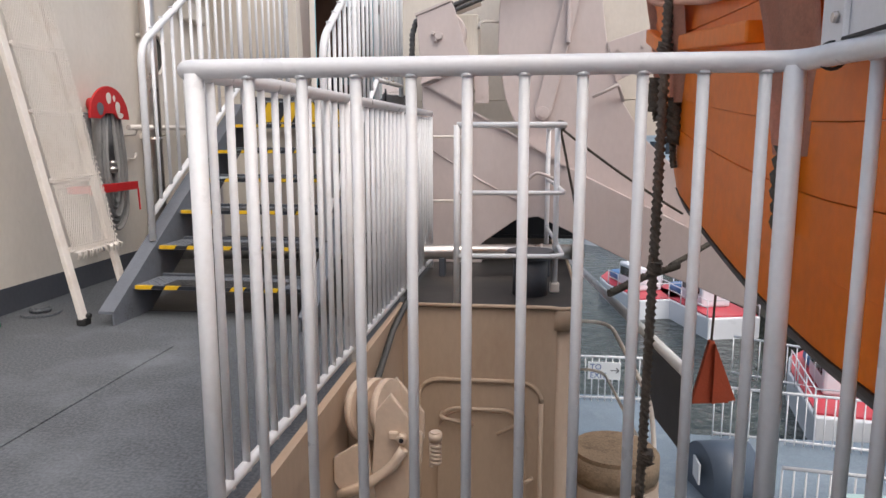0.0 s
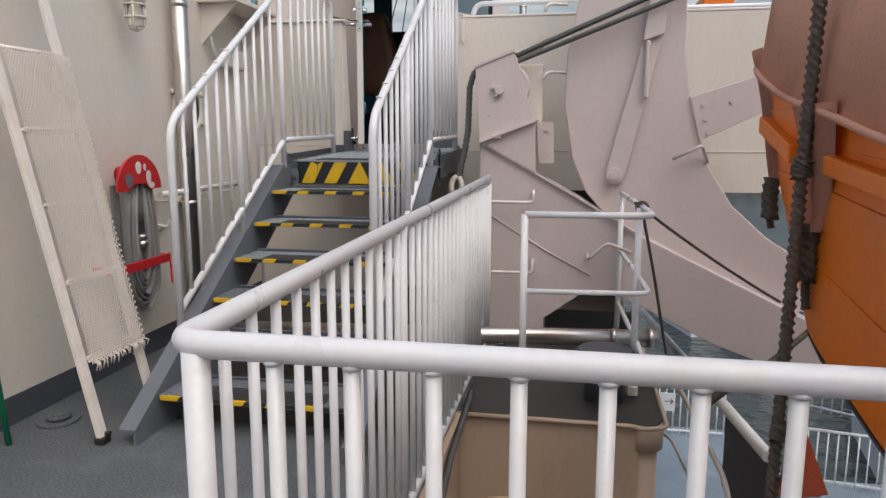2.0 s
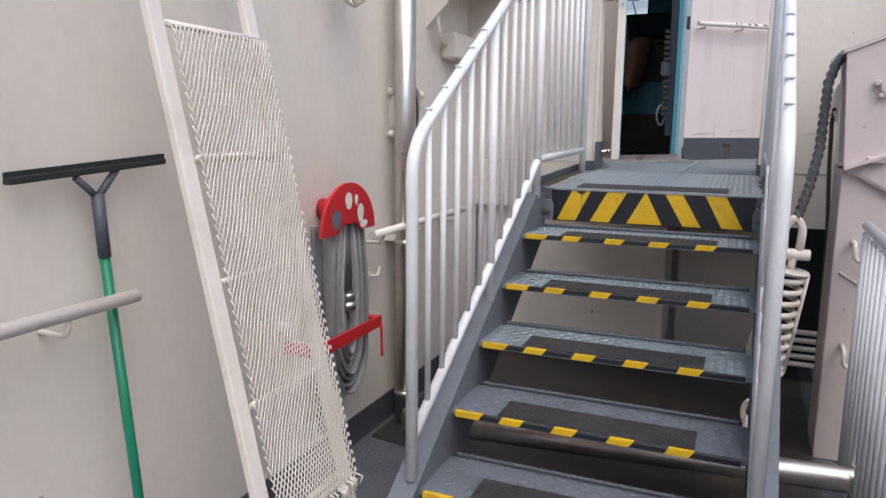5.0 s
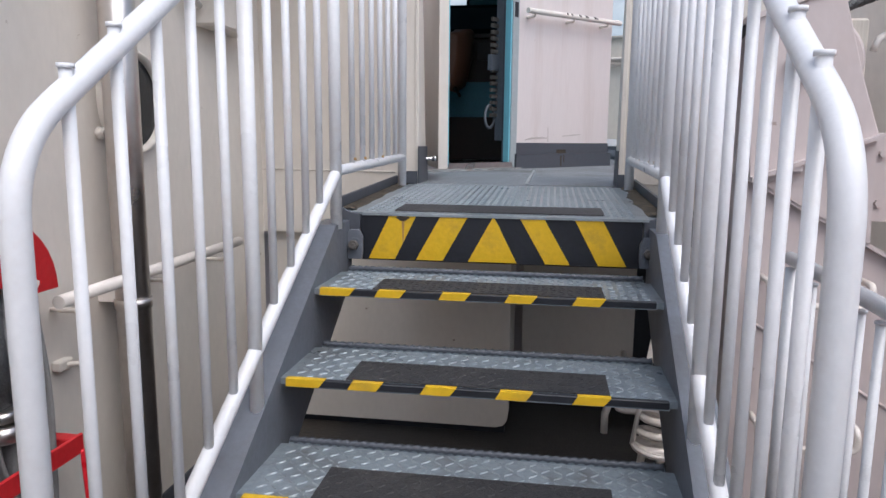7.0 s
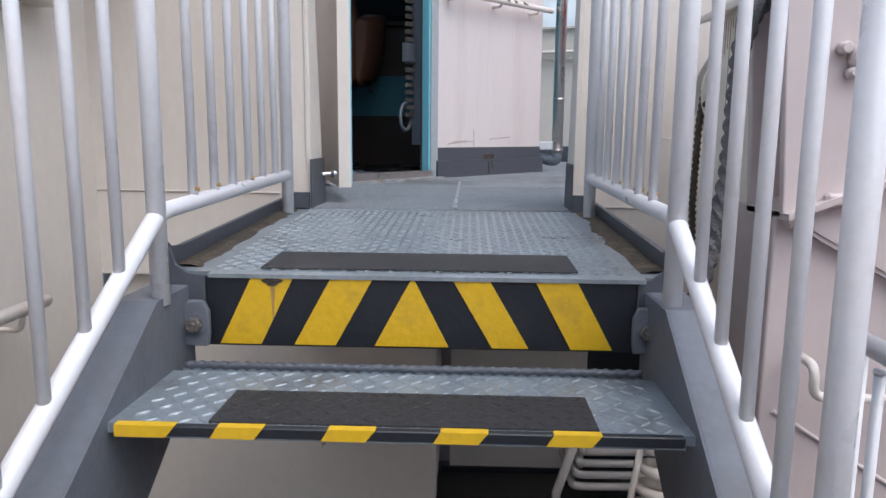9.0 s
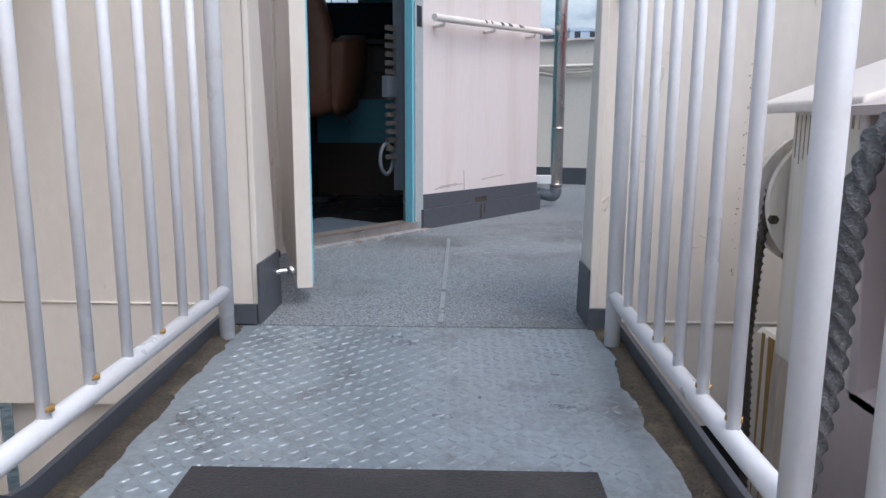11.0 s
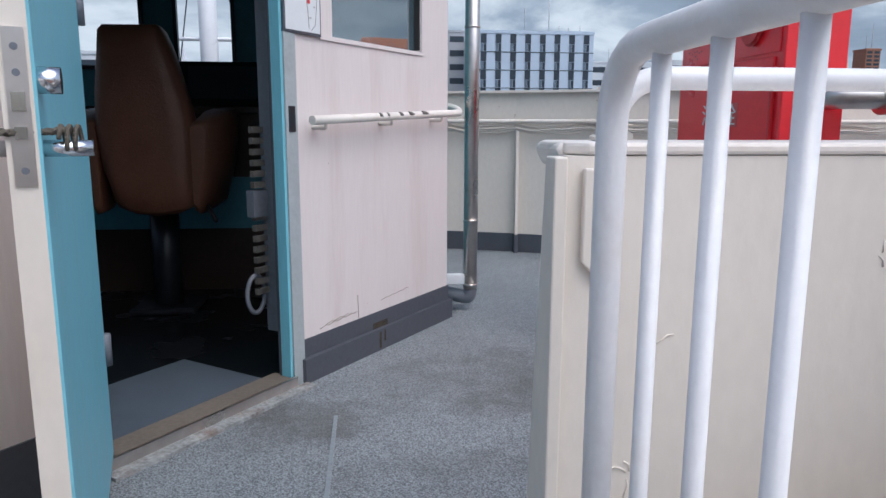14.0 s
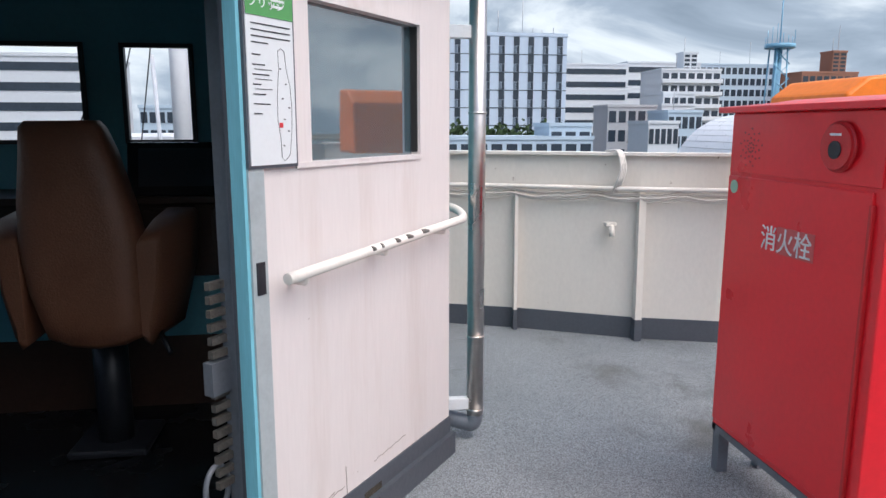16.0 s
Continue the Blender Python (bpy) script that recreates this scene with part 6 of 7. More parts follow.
child("flange", tube_bm([(0.69, 8.22, 2.44), (0.73, 8.22, 2.44)], 0.07, 20), STEEL, stub)
cap2 = thing("life_ring_cover", (2.2, 9.9, 2.4), "orange cover beyond the cabinet", "cover")
child("cover", prism_bm([(1.35, 2.60), (1.38, 2.98), (1.5, 3.07), (1.70, 3.09), (1.74, 2.60)], "y", 9.9, 10.6, 0.02), ORANGE, cap2)

# ---- inside the bridge ----
chair = thing("helm_chair", (-2.42, 9.6, UP), "brown leather helm chair on a dark pedestal", "chair")
back_pts = [(-2.60, 2.80), (-2.575, 2.826), (-2.31, 2.828), (-2.285, 2.80), (-2.245, 2.70), (-2.18, 2.46), (-2.15, 2.30), (-2.155, 2.0), (-2.165, 1.90), (-2.25, 1.862), (-2.36, 1.848), (-2.47, 1.862), (-2.56, 1.90), (-2.62, 2.10), (-2.645, 2.30), (-2.635, 2.5), (-2.61, 2.70)]


def padded(pts, y0, y1, puff):
    """A cushion with this outline: rounded rim and a slightly domed back."""
    bm = bmesh.new()
    cx, cz = sum(p[0] for p in pts) / len(pts), sum(p[1] for p in pts) / len(pts)
    rows = []
    for y, k in ((y0 - puff, 0.55), (y0 - puff * 0.75, 0.80), (y0, 0.95), (y0 + 0.03, 1.0), (y1 - 0.03, 1.0), (y1, 0.94)):
        rows.append([bm.verts.new((cx + (x - cx) * k, y, cz + (z - cz) * k)) for x, z in pts])
    n = len(pts)
    for a, b in zip(rows, rows[1:]):
        for q in range(n):
            bm.faces.new((a[q], a[(q + 1) % n], b[(q + 1) % n], b[q])).smooth = True
    bm.faces.new(rows[0]).smooth = True
    bm.faces.new(rows[-1])
    return bm


child("backrest", padded(back_pts, 9.50, 9.66, 0.03), LEATHER, chair)


def armrest(mirror):
    """A wedge-shaped padded arm that flares outwards."""
    bm = bmesh.new()
    rows = []
    for y, xi, xo, zb, zt in ((9.49, -2.165, -2.085, 1.90, 2.325), (9.52, -2.165, -2.06, 1.86, 2.345), (9.72, -2.155, -1.985, 1.86, 2.40), (9.92, -2.15, -1.985, 1.98, 2.42), (10.04, -2.15, -2.03, 2.10, 2.40)):
        ring = [(xi, zb + 0.02), (xi, zt - 0.02), (xi + 0.02, zt), (xo - 0.02, zt), (xo, zt - 0.025), (xo - 0.015, (zb + zt) / 2), (xo - 0.05, zb + 0.06), (xi + 0.03, zb)]
        rows.append([bm.verts.new((x if not mirror else -4.80 - x, y, z)) for x, z in ring])
    for a, b in zip(rows, rows[1:]):
        for q in range(8):
            bm.faces.new((a[q], a[(q + 1) % 8], b[(q + 1) % 8], b[q])).smooth = True
    bm.faces.new(rows[0])
    bm.faces.new(rows[-1])
    return bm


for mirror in (True, False):
    child("armrest", armrest(mirror), LEATHER, chair)
child("seat", box_bm(-2.64, -2.16, 9.64, 10.15, 1.90, 2.04, 0.04, 2), LEATHER, chair)
child("pedestal", merge(tube_bm([(-2.42, 9.85, UP), (-2.42, 9.85, 1.88)], 0.08, 16), box_bm(-2.6, -2.24, 9.68, 10.05, UP + 0.015, UP + 0.05, 0.01)), BLACK, chair, "dark steel pedestal")
child("lever", tube_bm([(-2.12, 9.6, 1.9), (-2.06, 9.52, 1.82)], 0.012, 8), BLACK, chair)
desk = thing("chart_console", (-2.0, 10.4, UP), "dark wooden bridge console with drawers", "console")
child("top", box_bm(-3.9, -1.25, 10.25, 10.84, 2.40, 2.44, 0.005), DESK, desk)
child("body", box_bm(-3.85, -1.3, 10.32, 10.84, UP + 0.015, 2.40), DESK, desk)
child("kick_panel", box_bm(-3.85, -1.3, 10.305, 10.32, UP + 0.42, UP + 0.75), TEAL, desk, "teal lower panel")
for x in (-2.9, -2.0):
    child("drawer", box_bm(x, x + 0.75, 10.30, 10.32, 2.2, 2.37, 0.004), DESK, desk)
mon = thing("radar_monitor", (-2.2, 10.4, 2.44), "dark hooded display unit on the console", "monitor")
child("screen", prism_bm([(10.30, 2.44), (10.36, 2.72), (10.42, 2.72), (10.6, 2.44)], "x", -2.42, -1.75, 0.006), SCREEN, mon)
child("display", prism_bm([(10.302, 2.49), (10.345, 2.69), (10.349, 2.69), (10.306, 2.49)], "x", -2.36, -1.82), mat("screen", (0.03, 0.04, 0.05), 0.15), mon)
mat_door = tagged(obj("door_mat", slab_d(-0.75, -0.06, -0.62, -0.11, UP + 0.0155, UP + 0.025), MATBLUE), "blue grey rubber mat inside the bridge door", "mat")
panelbox = thing("switch_strip", (-1.6, 8.75, 1.6), "grey terminal strip and cable trunk on the inner jamb", "terminal strip")
child("trunk", slab_d(0.05, 0.13, -0.20, -0.115, 1.45, 3.3), STEELGREY, panelbox)
for i in range(16):
    child("terminal", slab_d(-0.015, 0.05, -0.20, -0.18, 1.62 + 0.045 * i, 1.645 + 0.045 * i), BAREMETAL, panelbox)
child("switch_box", slab_d(-0.03, 0.06, -0.21, -0.17, 1.95, 2.06), STEELGREY, panelbox)
child("coil", tube_bm([JAMB - D * 0.01 - NRM * 0.2 + D * (0.05 * math.cos(a)) + Vector((0, 0, 1.62 + 0.08 * math.sin(a))) for a in [2 * math.pi * i / 24 for i in range(25)]], 0.010, 8), STEELGREY, panelbox)
for i, (a, b) in enumerate(((-3.45, -2.76), (-2.56, -2.15))):
    w = thing("window_2" if not i else "window_3", (a, 10.85, 2.7), "black framed bridge front window", "window")
    for x0, x1, z0, z1 in ((a, b, 2.70, 2.725), (a, b, 3.255, 3.28), (a, a + 0.025, 2.725, 3.255), (b - 0.025, b, 2.725, 3.255)):
        child("frame", box_bm(x0, x1, 10.83, 10.87, z0, z1), BLACK, w)
for k in range(7):
    y = 8.4 + 0.35 * k
    tagged(obj("ceiling_cable", tube_bm(sag((-4.5, y, 3.62), (-1.2 - 0.1 * k, y + 0.2, 3.60), 0.05), 0.012, 6), TARRED if k % 2 else STEELGREY), "cable run under the bridge ceiling", "cable", "ceiling cables")

# ---- below the landing ----
wt = thing("watertight_door", (-0.1, 4.44, -1.6), "tan watertight door with rounded frame and dog handles", "door")
def rounded(x0, x1, z0, z1, r, n=6):
    pts = []
    for cx, cz, a0 in ((x1 - r, z1 - r, 0), (x0 + r, z1 - r, 90), (x0 + r, z0 + r, 180), (x1 - r, z0 + r, 270)):
        for i in range(n + 1):
            a = radians(a0 + 90 * i / n)
            pts.append((cx + r * math.cos(a), cz + r * math.sin(a)))
    return pts
child("frame", tube_bm([(x, 4.445, z) for x, z in rounded(-0.47, 0.24, -2.5, -0.44, 0.12) + rounded(-0.47, 0.24, -2.5, -0.44, 0.12)[:1]], 0.014, 8), TAN, wt)
child("leaf", prism_bm(rounded(-0.36, 0.16, -2.4, -0.62, 0.16), "y", 4.425, 4.45, 0.004), TAN, wt)
child("brow", tube_bm(fillet([(-0.34, 4.41, -0.655), (-0.28, 4.41, -0.60), (0.06, 4.41, -0.60), (0.12, 4.41, -0.66)], 0.05), 0.012, 8), TAN, wt)
for x, dx, dz in ((-0.33, 0.19, -0.03), (0.14, -0.15, -0.08)):
    child("dog", tube_bm(fillet([(x, 4.44, -0.64), (x, 4.38, -0.65), (x + dx, 4.37, -0.65 + dz)], 0.03), 0.012, 8), TAN, wt, "tan dog handle")
for z in (-1.0, -1.6):
    child("dog", tube_bm([(0.2, 4.40, z), (0.1, 4.40, z - 0.06)], 0.012, 8), TAN, wt)
WARMTAN = mat("pale tan block paint", (0.66, 0.53, 0.42), 0.45, vary=0.06, scale=6, fine=50, bump=0.1, stain=(0.4, 0.28, 0.19), stain_amount=0.4, stain_scale=5)
block = thing("rope_block", (-0.45, 3.1, -0.3), "tan painted snatch block with sheaves on the well side", "pulley block")
child("cheek", prism_bm([(-0.345, 0.01), (-0.225, -0.145), (-0.23, -0.25), (-0.285, -0.40), (-0.40, -0.44), (-0.42, -0.30), (-0.40, -0.06)], "y", 2.995, 3.02, 0.005), WARMTAN, block)
child("cheek", prism_bm([(-0.36, 0.0), (-0.25, -0.14), (-0.25, -0.25), (-0.31, -0.40), (-0.42, -0.44), (-0.44, -0.30), (-0.42, -0.06)], "y", 3.20, 3.22, 0.005), WARMTAN, block)
child("side_flange", prism_bm([(-0.557, -0.235), (-0.425, -0.15), (-0.415, -0.315), (-0.51, -0.395), (-0.557, -0.33)], "y", 2.96, 2.985, 0.005), WARMTAN, block)
child("guide_lip", tube_bm(fillet([(-0.535, 2.95, -0.375), (-0.42, 2.95, -0.325), (-0.33, 2.95, -0.25), (-0.29, 2.96, -0.185)], 0.08), 0.020, 10), WARMTAN, block, "curved guide lip")
for y in (3.05, 3.10, 3.15):
    child("sheave", disc_bm((-0.44 + (y - 3.1), 3.12, -0.10), (1, -0.30, 0.15), 0.12, 0.03, 28, 0.006), WARMTAN, block)
child("pin", disc_bm((-0.30, 2.995, -0.155), (0, -1, 0), 0.020, 0.03, 12, 0.004), WARMTAN, block)
child("pin_core", disc_bm((-0.30, 2.968, -0.155), (0, -1, 0), 0.009, 0.006, 10), BLACK, block)
child("key_plate", box_bm(-0.35, -0.315, 2.975, 2.996, -0.16, -0.13, 0.004), WARMTAN, block)
child("coil_spring", tube_bm([(-0.185 + 0.018 * math.cos(a * 0.6), 3.05 + 0.018 * math.sin(a * 0.6), -0.19 - 0.0016 * a) for a in range(60)], 0.007, 6), WARMTAN, block)
child("spring_cap", disc_bm((-0.185, 3.05, -0.19), (0, 0, 1), 0.026, 0.04, 12, 0.006), WARMTAN, block)
child("wall_bracket", box_bm(-0.56, -0.36, 3.18, 3.28, -0.45, -0.20, 0.006), TAN, block)
wr = tagged(obj("well_rope", rope_bm([(-0.50, 3.2, -0.2), (-0.53, 4.0, -0.03), (-0.52, 4.6, 0.06)], 0.014, 4, 0.07), WIRE), "grey wire rope leading up over the coaming", "wire rope")
tank = thing("rounded_tank", (0.62, 5.2, -1.3), "flaking tan tank top smeared with dirt", "tank")
child("top", disc_bm((0.74, 5.1, -1.3), (0, 0, 1), 0.3, 0.2, 28, 0.03), SAND, tank)
child("shell", tube_bm([(0.74, 5.1, -5.0), (0.74, 5.1, -1.3)], 0.3, 28), TAN, tank)
flag = tagged(obj("signal_cone", merge(prism_bm([(1.50, -1.22), (1.80, -1.20), (1.72, -0.95), (1.66, -0.68), (1.62, -0.68), (1.56, -0.95)], "y", 6.27, 6.33, 0.01), prism_bm([(1.66, -1.20), (1.84, -1.16), (1.66, -0.70)], "y", 6.24, 6.27)), mat("faded red cloth", (0.34, 0.06, 0.025), 0.85, vary=0.15, bump=0.3)), "faded red hanging cloth cone", "cloth")
flagrope = tagged(obj("cone_line", tube_bm([(1.64, 6.3, -0.7), (1.63, 6.2, -0.1)], 0.01, 6), TARRED), "line holding the red cloth cone", "rope")

# rail of the deck below
capb = thing("lower_bulwark", (1.4, 8, -1.1), "white capped bulwark of the deck below", "bulwark")
a, b = Vector((1.48, 6.45, -1.0)), Vector((0.72, 12.9, -1.0))
child("cap", tube_bm([a, b], 0.05, 8), WHITE, capb)
child("plate", prism_bm([(a.x + 0.02, a.y), (a.x + 0.07, a.y), (a.x - 0.05, a.y + 1.0), (a.x - 0.10, a.y + 1.0)], "z", -1.75, -1.03), SKIRT, capb, "dark painted bulwark plate")
lg = thing("lower_pipe_rail", (0.8, 7, -1.5), "white bent pipe rail on the deck below", "railing")
child("rail", tube_bm(fillet([(0.55, 8.2, -1.05), (1.05, 8.2, -1.05), (1.25, 6.6, -1.35), (1.28, 6.2, -2.4)], 0.25), 0.022, 10), WARMWHITE, lg)
child("rail", tube_bm(fillet([(0.55, 8.2, -1.6), (1.0, 8.2, -1.6), (1.2, 6.7, -1.8)], 0.2), 0.016, 10), WARMWHITE, lg)
structure("ground_pontoon", merge(box_bm(0.4, 3.4, 8.0, 16.6, -5.4, -5.0), box_bm(3.3, 9.0, 3.0, 14.6, -5.4, -5.02)), PONTOON, "blue grey painted pontoon deck", "pontoon")
structure("water", box_bm(-600, 600, -300, 140, -6.2, -5.9), WATER, "dark green harbour water with ripples", "water")
structure("ground", box_bm(-900, 900, 140, 900, -6.2, -4.6), CONCRETE, "city ground behind the harbour", "ground")
structure("wall_quay", box_bm(9.2, 10.4, 8, 60, -6.0, -4.3), CONCRETE, "stained concrete quay wall", "quay")
structure("wall_hull", box_bm(-3.0, 0.42, 7.36, 14, -6.0, 1.12), PINK, "hull side below the bridge", "hull")


def fence(p0, p1, h, n, label):
    p0, p1 = Vector(p0), Vector(p1)
    f = thing("pontoon_fence", p0, label, "fence", "pontoon fences")
    for z in (0.08, h * 0.55 if n < 12 else 0.09, h):
        child("rail", tube_bm([p0 + Vector((0, 0, z)), p1 + Vector((0, 0, z))], 0.03 if z == h else 0.022, 8), WHITE, f)
    add_pickets(f, [p0.lerp(p1, i / n) for i in range(n + 1)], 0.014, h)
    return f


fence((0.9, 16.2, -5.0), (3.3, 16.2, -5.0), 1.05, 16, "white picket fence on the pontoon")
fence((3.9, 14.5, -5.0), (8.8, 13.6, -5.0), 1.05, 30, "white picket fence on the pontoon edge")
fence((4.0, 11.0, -5.0), (8.6, 10.4, -5.0), 1.05, 28, "white picket fence on the pontoon edge")
fence((5.5, 19.0, -5.2), (9.2, 16.8, -5.2), 1.05, 20, "white picket fence beyond the slip")
ex = thing("exit_sign", (1.9, 16.1, -4.6), "white sign with blue lettering and an arrow", "sign")
child("board", box_bm(1.55, 2.75, 16.10, 16.13, -4.72, -4.05, 0.004), WHITESIGN, ex)
for body, z in (("TO", -4.33), ("EXIT", -4.66)):
    bm = text_bm(body, 0.30, 0.004)
    bmesh.ops.transform(bm, matrix=Matrix(((1, 0, 0, 1.62), (0, 0, -1, 16.097), (0, 1, 0, z), (0, 0, 0, 1))), verts=bm.verts[:])
    child("lettering", bm, mat("sign blue", (0.04, 0.10, 0.3), 0.4), ex, "blue lettering")
child("arrow", merge(box_bm(2.38, 2.66, 16.094, 16.098, -4.37, -4.345), prism_bm([(2.56, -4.25), (2.60, -4.25), (2.70, -4.357), (2.60, -4.46), (2.56, -4.46), (2.65, -4.357)], "y", 16.094, 16.098)), BLACK, ex, "black arrow")
for piece in ex.children:
    for v in piece.data.vertices:
        v.co = Vector((-0.35 + (v.co.x + 0.35) * 0.6, v.co.y, 0.55 + (v.co.z - 0.55) * 0.6))
drum = thing("grey_tank", (3.4, 12.6, -5.0), "grey blue cylindrical tank on the pontoon", "tank")
child("shell", tube_bm([(3.1, 12.2, -4.65), (3.9, 12.4, -4.65)], 0.5, 28), SLATEBOX, drum)
child("panel", box_bm(3.02, 3.05, 11.9, 12.3, -4.75, -4.4), WHITESIGN, drum)
for i, (x, y, rz, col) in enumerate(((4.6, 30.0, 16, BOATRED), (6.6, 27.5, 14, BOATRED), (7.9, 18.6, -10, BOATRED), (6.0, 46, 60, BOATWHITE))):
    bt = thing("moored_boat", (x, y, -5.9), "small white and red harbour boat with a low rail", "boat", "moored boats")
    bt.rotation_euler = (0, 0, radians(rz))
    hullp = [(-0.95, -2.6), (0.95, -2.6), (1.0, 0.5), (0.75, 2.0), (0.0, 3.1), (-0.75, 2.0), (-1.0, 0.5)]
    part("hull", prism_bm(hullp, "z", -0.1, 0.75, 0.05), BOATWHITE, bt, "white hull")
    part("deck", prism_bm([(x2 * 0.93, y2 * 0.96) for x2, y2 in hullp], "z", 0.755, 0.80), col, bt, "red painted deck")
    part("wheelhouse", box_bm(-0.55, 0.55, -1.3, 0.4, 0.80, 1.75, 0.08, 2), BOATWHITE, bt)
    part("window", box_bm(-0.57, 0.57, -1.1, 0.2, 1.25, 1.6), SCREEN, bt, "dark window band")
    part("tarpaulin", box_bm(-0.5, 0.5, 0.7, 1.6, 0.80, 1.2, 0.15, 2), BOATBLUE, bt, "blue tarpaulin")
    rail = part("rail", merge(*[tube_bm([(sx, yy, 0.75), (sx, yy, 1.35)], 0.02, 6) for sx in (-0.95, 0.95) for yy in (-2.5, -1.5, -0.5, 0.5)], *[tube_bm([(sx, -2.5, z), (sx, 0.5, z)], 0.02, 6) for sx in (-0.95, 0.95) for z in (1.1, 1.35)], tube_bm([(-0.95, -2.5, 1.35), (0.95, -2.5, 1.35)], 0.02, 6)), BOATWHITE, bt)
roof = tagged(obj("pontoon_canopy", box_bm(4.4, 8.6, 8.6, 10.2, -3.95, -3.9), PALEGLASSROOF), "pale green translucent pontoon canopy", "canopy")
for x in (4.5, 8.5):
    for y in (8.7, 10.1):
        tagged(obj("canopy_post", tube_bm([(x, y, -5.02), (x, y, -3.95)], 0.04, 8), WHITE), "white painted steel canopy post", "post", "canopy posts")

# ---- city across the harbour ----
FACADE_W = mat("white facade panel", (0.62, 0.66, 0.70), 0.5, vary=0.05, scale=0.1, fine=2, bump=0)
FACADE_G = mat("grey facade", (0.42, 0.44, 0.47), 0.6, vary=0.07, scale=0.1, fine=2, bump=0)
FACADE_B = mat("brown brick facade", (0.30, 0.14, 0.09), 0.7, vary=0.08, scale=0.1, fine=2, bump=0)
FACADE_P = mat("pale blue facade", (0.45, 0.56, 0.66), 0.5, vary=0.05, scale=0.1, fine=2, bump=0)
CITYGLASS = mat("city window glass", (0.035, 0.05, 0.07), 0.2, vary=0.2, scale=0.3, fine=3, bump=0)
STEELBLUE = mat("blue steel lattice", (0.20, 0.42, 0.58), 0.5, vary=0.05, scale=0.2, bump=0)
TREE = mat("dark foliage", (0.04, 0.075, 0.025), 0.9, vary=0.4, scale=0.6, fine=4, bump=0.5)
TILE = mat("red roof tile", (0.35, 0.07, 0.05), 0.7, vary=0.1, scale=0.4, bump=0)


def building(x0, x1, y, z1, depth, wall_m, floors, cols, style, label, z0=-4.6, roofbits=2):
    b = thing("city_building", ((x0 + x1) / 2, y, z0), label, "building", "city buildings")
    child("wall", box_bm(x0, x1, y, y + depth, z0, z1), wall_m, b)
    child("parapet", box_bm(x0 - 0.15, x1 + 0.15, y - 0.15, y + depth + 0.15, z1, z1 + 0.5), wall_m, b)
    fh = (z1 - z0) / floors
    cw = (x1 - x0) / cols
    first = None
    for f in range(floors):
        zc = z0 + (f + 0.5) * fh
        if style == "band":
            m = child("window", box_bm(x0 + 0.4, x1 - 0.4, y - 0.08, y, zc - fh * 0.2, zc + fh * 0.22), CITYGLASS, b)
            continue
        for c in range(cols):
            if style == "checker" and c % 2:
                continue
            xc = x0 + (c + 0.5) * cw
            w = cw * (0.36 if style != "checker" else 0.42)
            h = fh * (0.30 if style != "checker" else 0.36)
            if first is None:
                first = part("window", box_bm(-w, w, -0.08, 0.0, -h, h), CITYGLASS, b)
                first.matrix_basis = Matrix.Translation(Vector((xc, y, zc)) - parent_place(b))
            else:
                share(first, Matrix.Translation(Vector((xc, y, zc)) - parent_place(b)))
        if style == "balcony":
            child("balcony", box_bm(x0 - 0.1, x1 + 0.1, y - 0.9, y, zc - fh * 0.5, zc - fh * 0.18), wall_m, b)
    for k in range(roofbits):
        xx = x0 + (x1 - x0) * (0.3 + 0.4 * k)
        child("roof_mast", tube_bm([(xx, y + 2, z1), (xx, y + 2, z1 + 4 + 3 * (k % 2))], 0.08, 5), FACADE_G, b)
    return b


FACADE_S = mat("sky blue facade panel", (0.50, 0.60, 0.72), 0.45, vary=0.05, scale=0.1, fine=2, bump=0)
BAYGLASS = mat("pale bay glass", (0.16, 0.21, 0.27), 0.2, vary=0.25, scale=0.5, fine=3, bump=0)


def bay_block(x0, x1, y, z1, depth, floors, cols, z0=-4.6):
    """Office block with upright bays: a dark spandrel over a two-light window on every floor."""
    b = thing("city_building", ((x0 + x1) / 2, y, z0), "sky blue office block with upright dark window bays", "building", "city buildings")
    child("wall", box_bm(x0, x1, y, y + depth, z0, z1), FACADE_S, b)
    child("parapet", box_bm(x0 - 0.1, x1 + 0.1, y - 0.12, y + depth + 0.1, z1, z1 + 0.7), FACADE_S, b)
    child("side_wall", box_bm(x0 - 0.3, x0, y + 0.3, y + depth, z0, z1), FACADE_G, b)
    fh, cw = (z1 - z0) / floors, (x1 - x0) / cols
    base = parent_place(b)
    w = cw * 0.19
    for name, m, zb, zt, wx, xo in (("spandrel", CITYGLASS, 0.47, 0.97, w, 0.0), ("window", BAYGLASS, 0.03, 0.45, w * 0.46, -w * 0.52), ("window", CITYGLASS, 0.03, 0.45, w * 0.46, w * 0.52)):
        first = None
        for f in range(floors):
            for c in range(cols):
                at = Matrix.Translation(Vector((x0 + (c + 0.5) * cw + xo, y, z0 + f * fh)) - base)
                if first is None:
                    first = part(name, box_bm(-wx, wx, -0.12, 0.0, zb * fh, zt * fh), m, b)
                    first.matrix_basis = at
                else:
                    share(first, at)
    for f in range(1, floors):
        child("floor_line", box_bm(x0, x1, y - 0.06, y, z0 + f * fh - 0.12, z0 + f * fh + 0.05), CITYGLASS, b)
    for k, h in ((0.42, 5.5), (0.63, 8.5), (0.72, 2.0), (0.8, 1.6), (0.9, 2.2)):
        xx = x0 + (x1 - x0) * k
        child("roof_mast", tube_bm([(xx, y + 2, z1), (xx, y + 2, z1 + h)], 0.09, 5), FACADE_G, b)
    return b


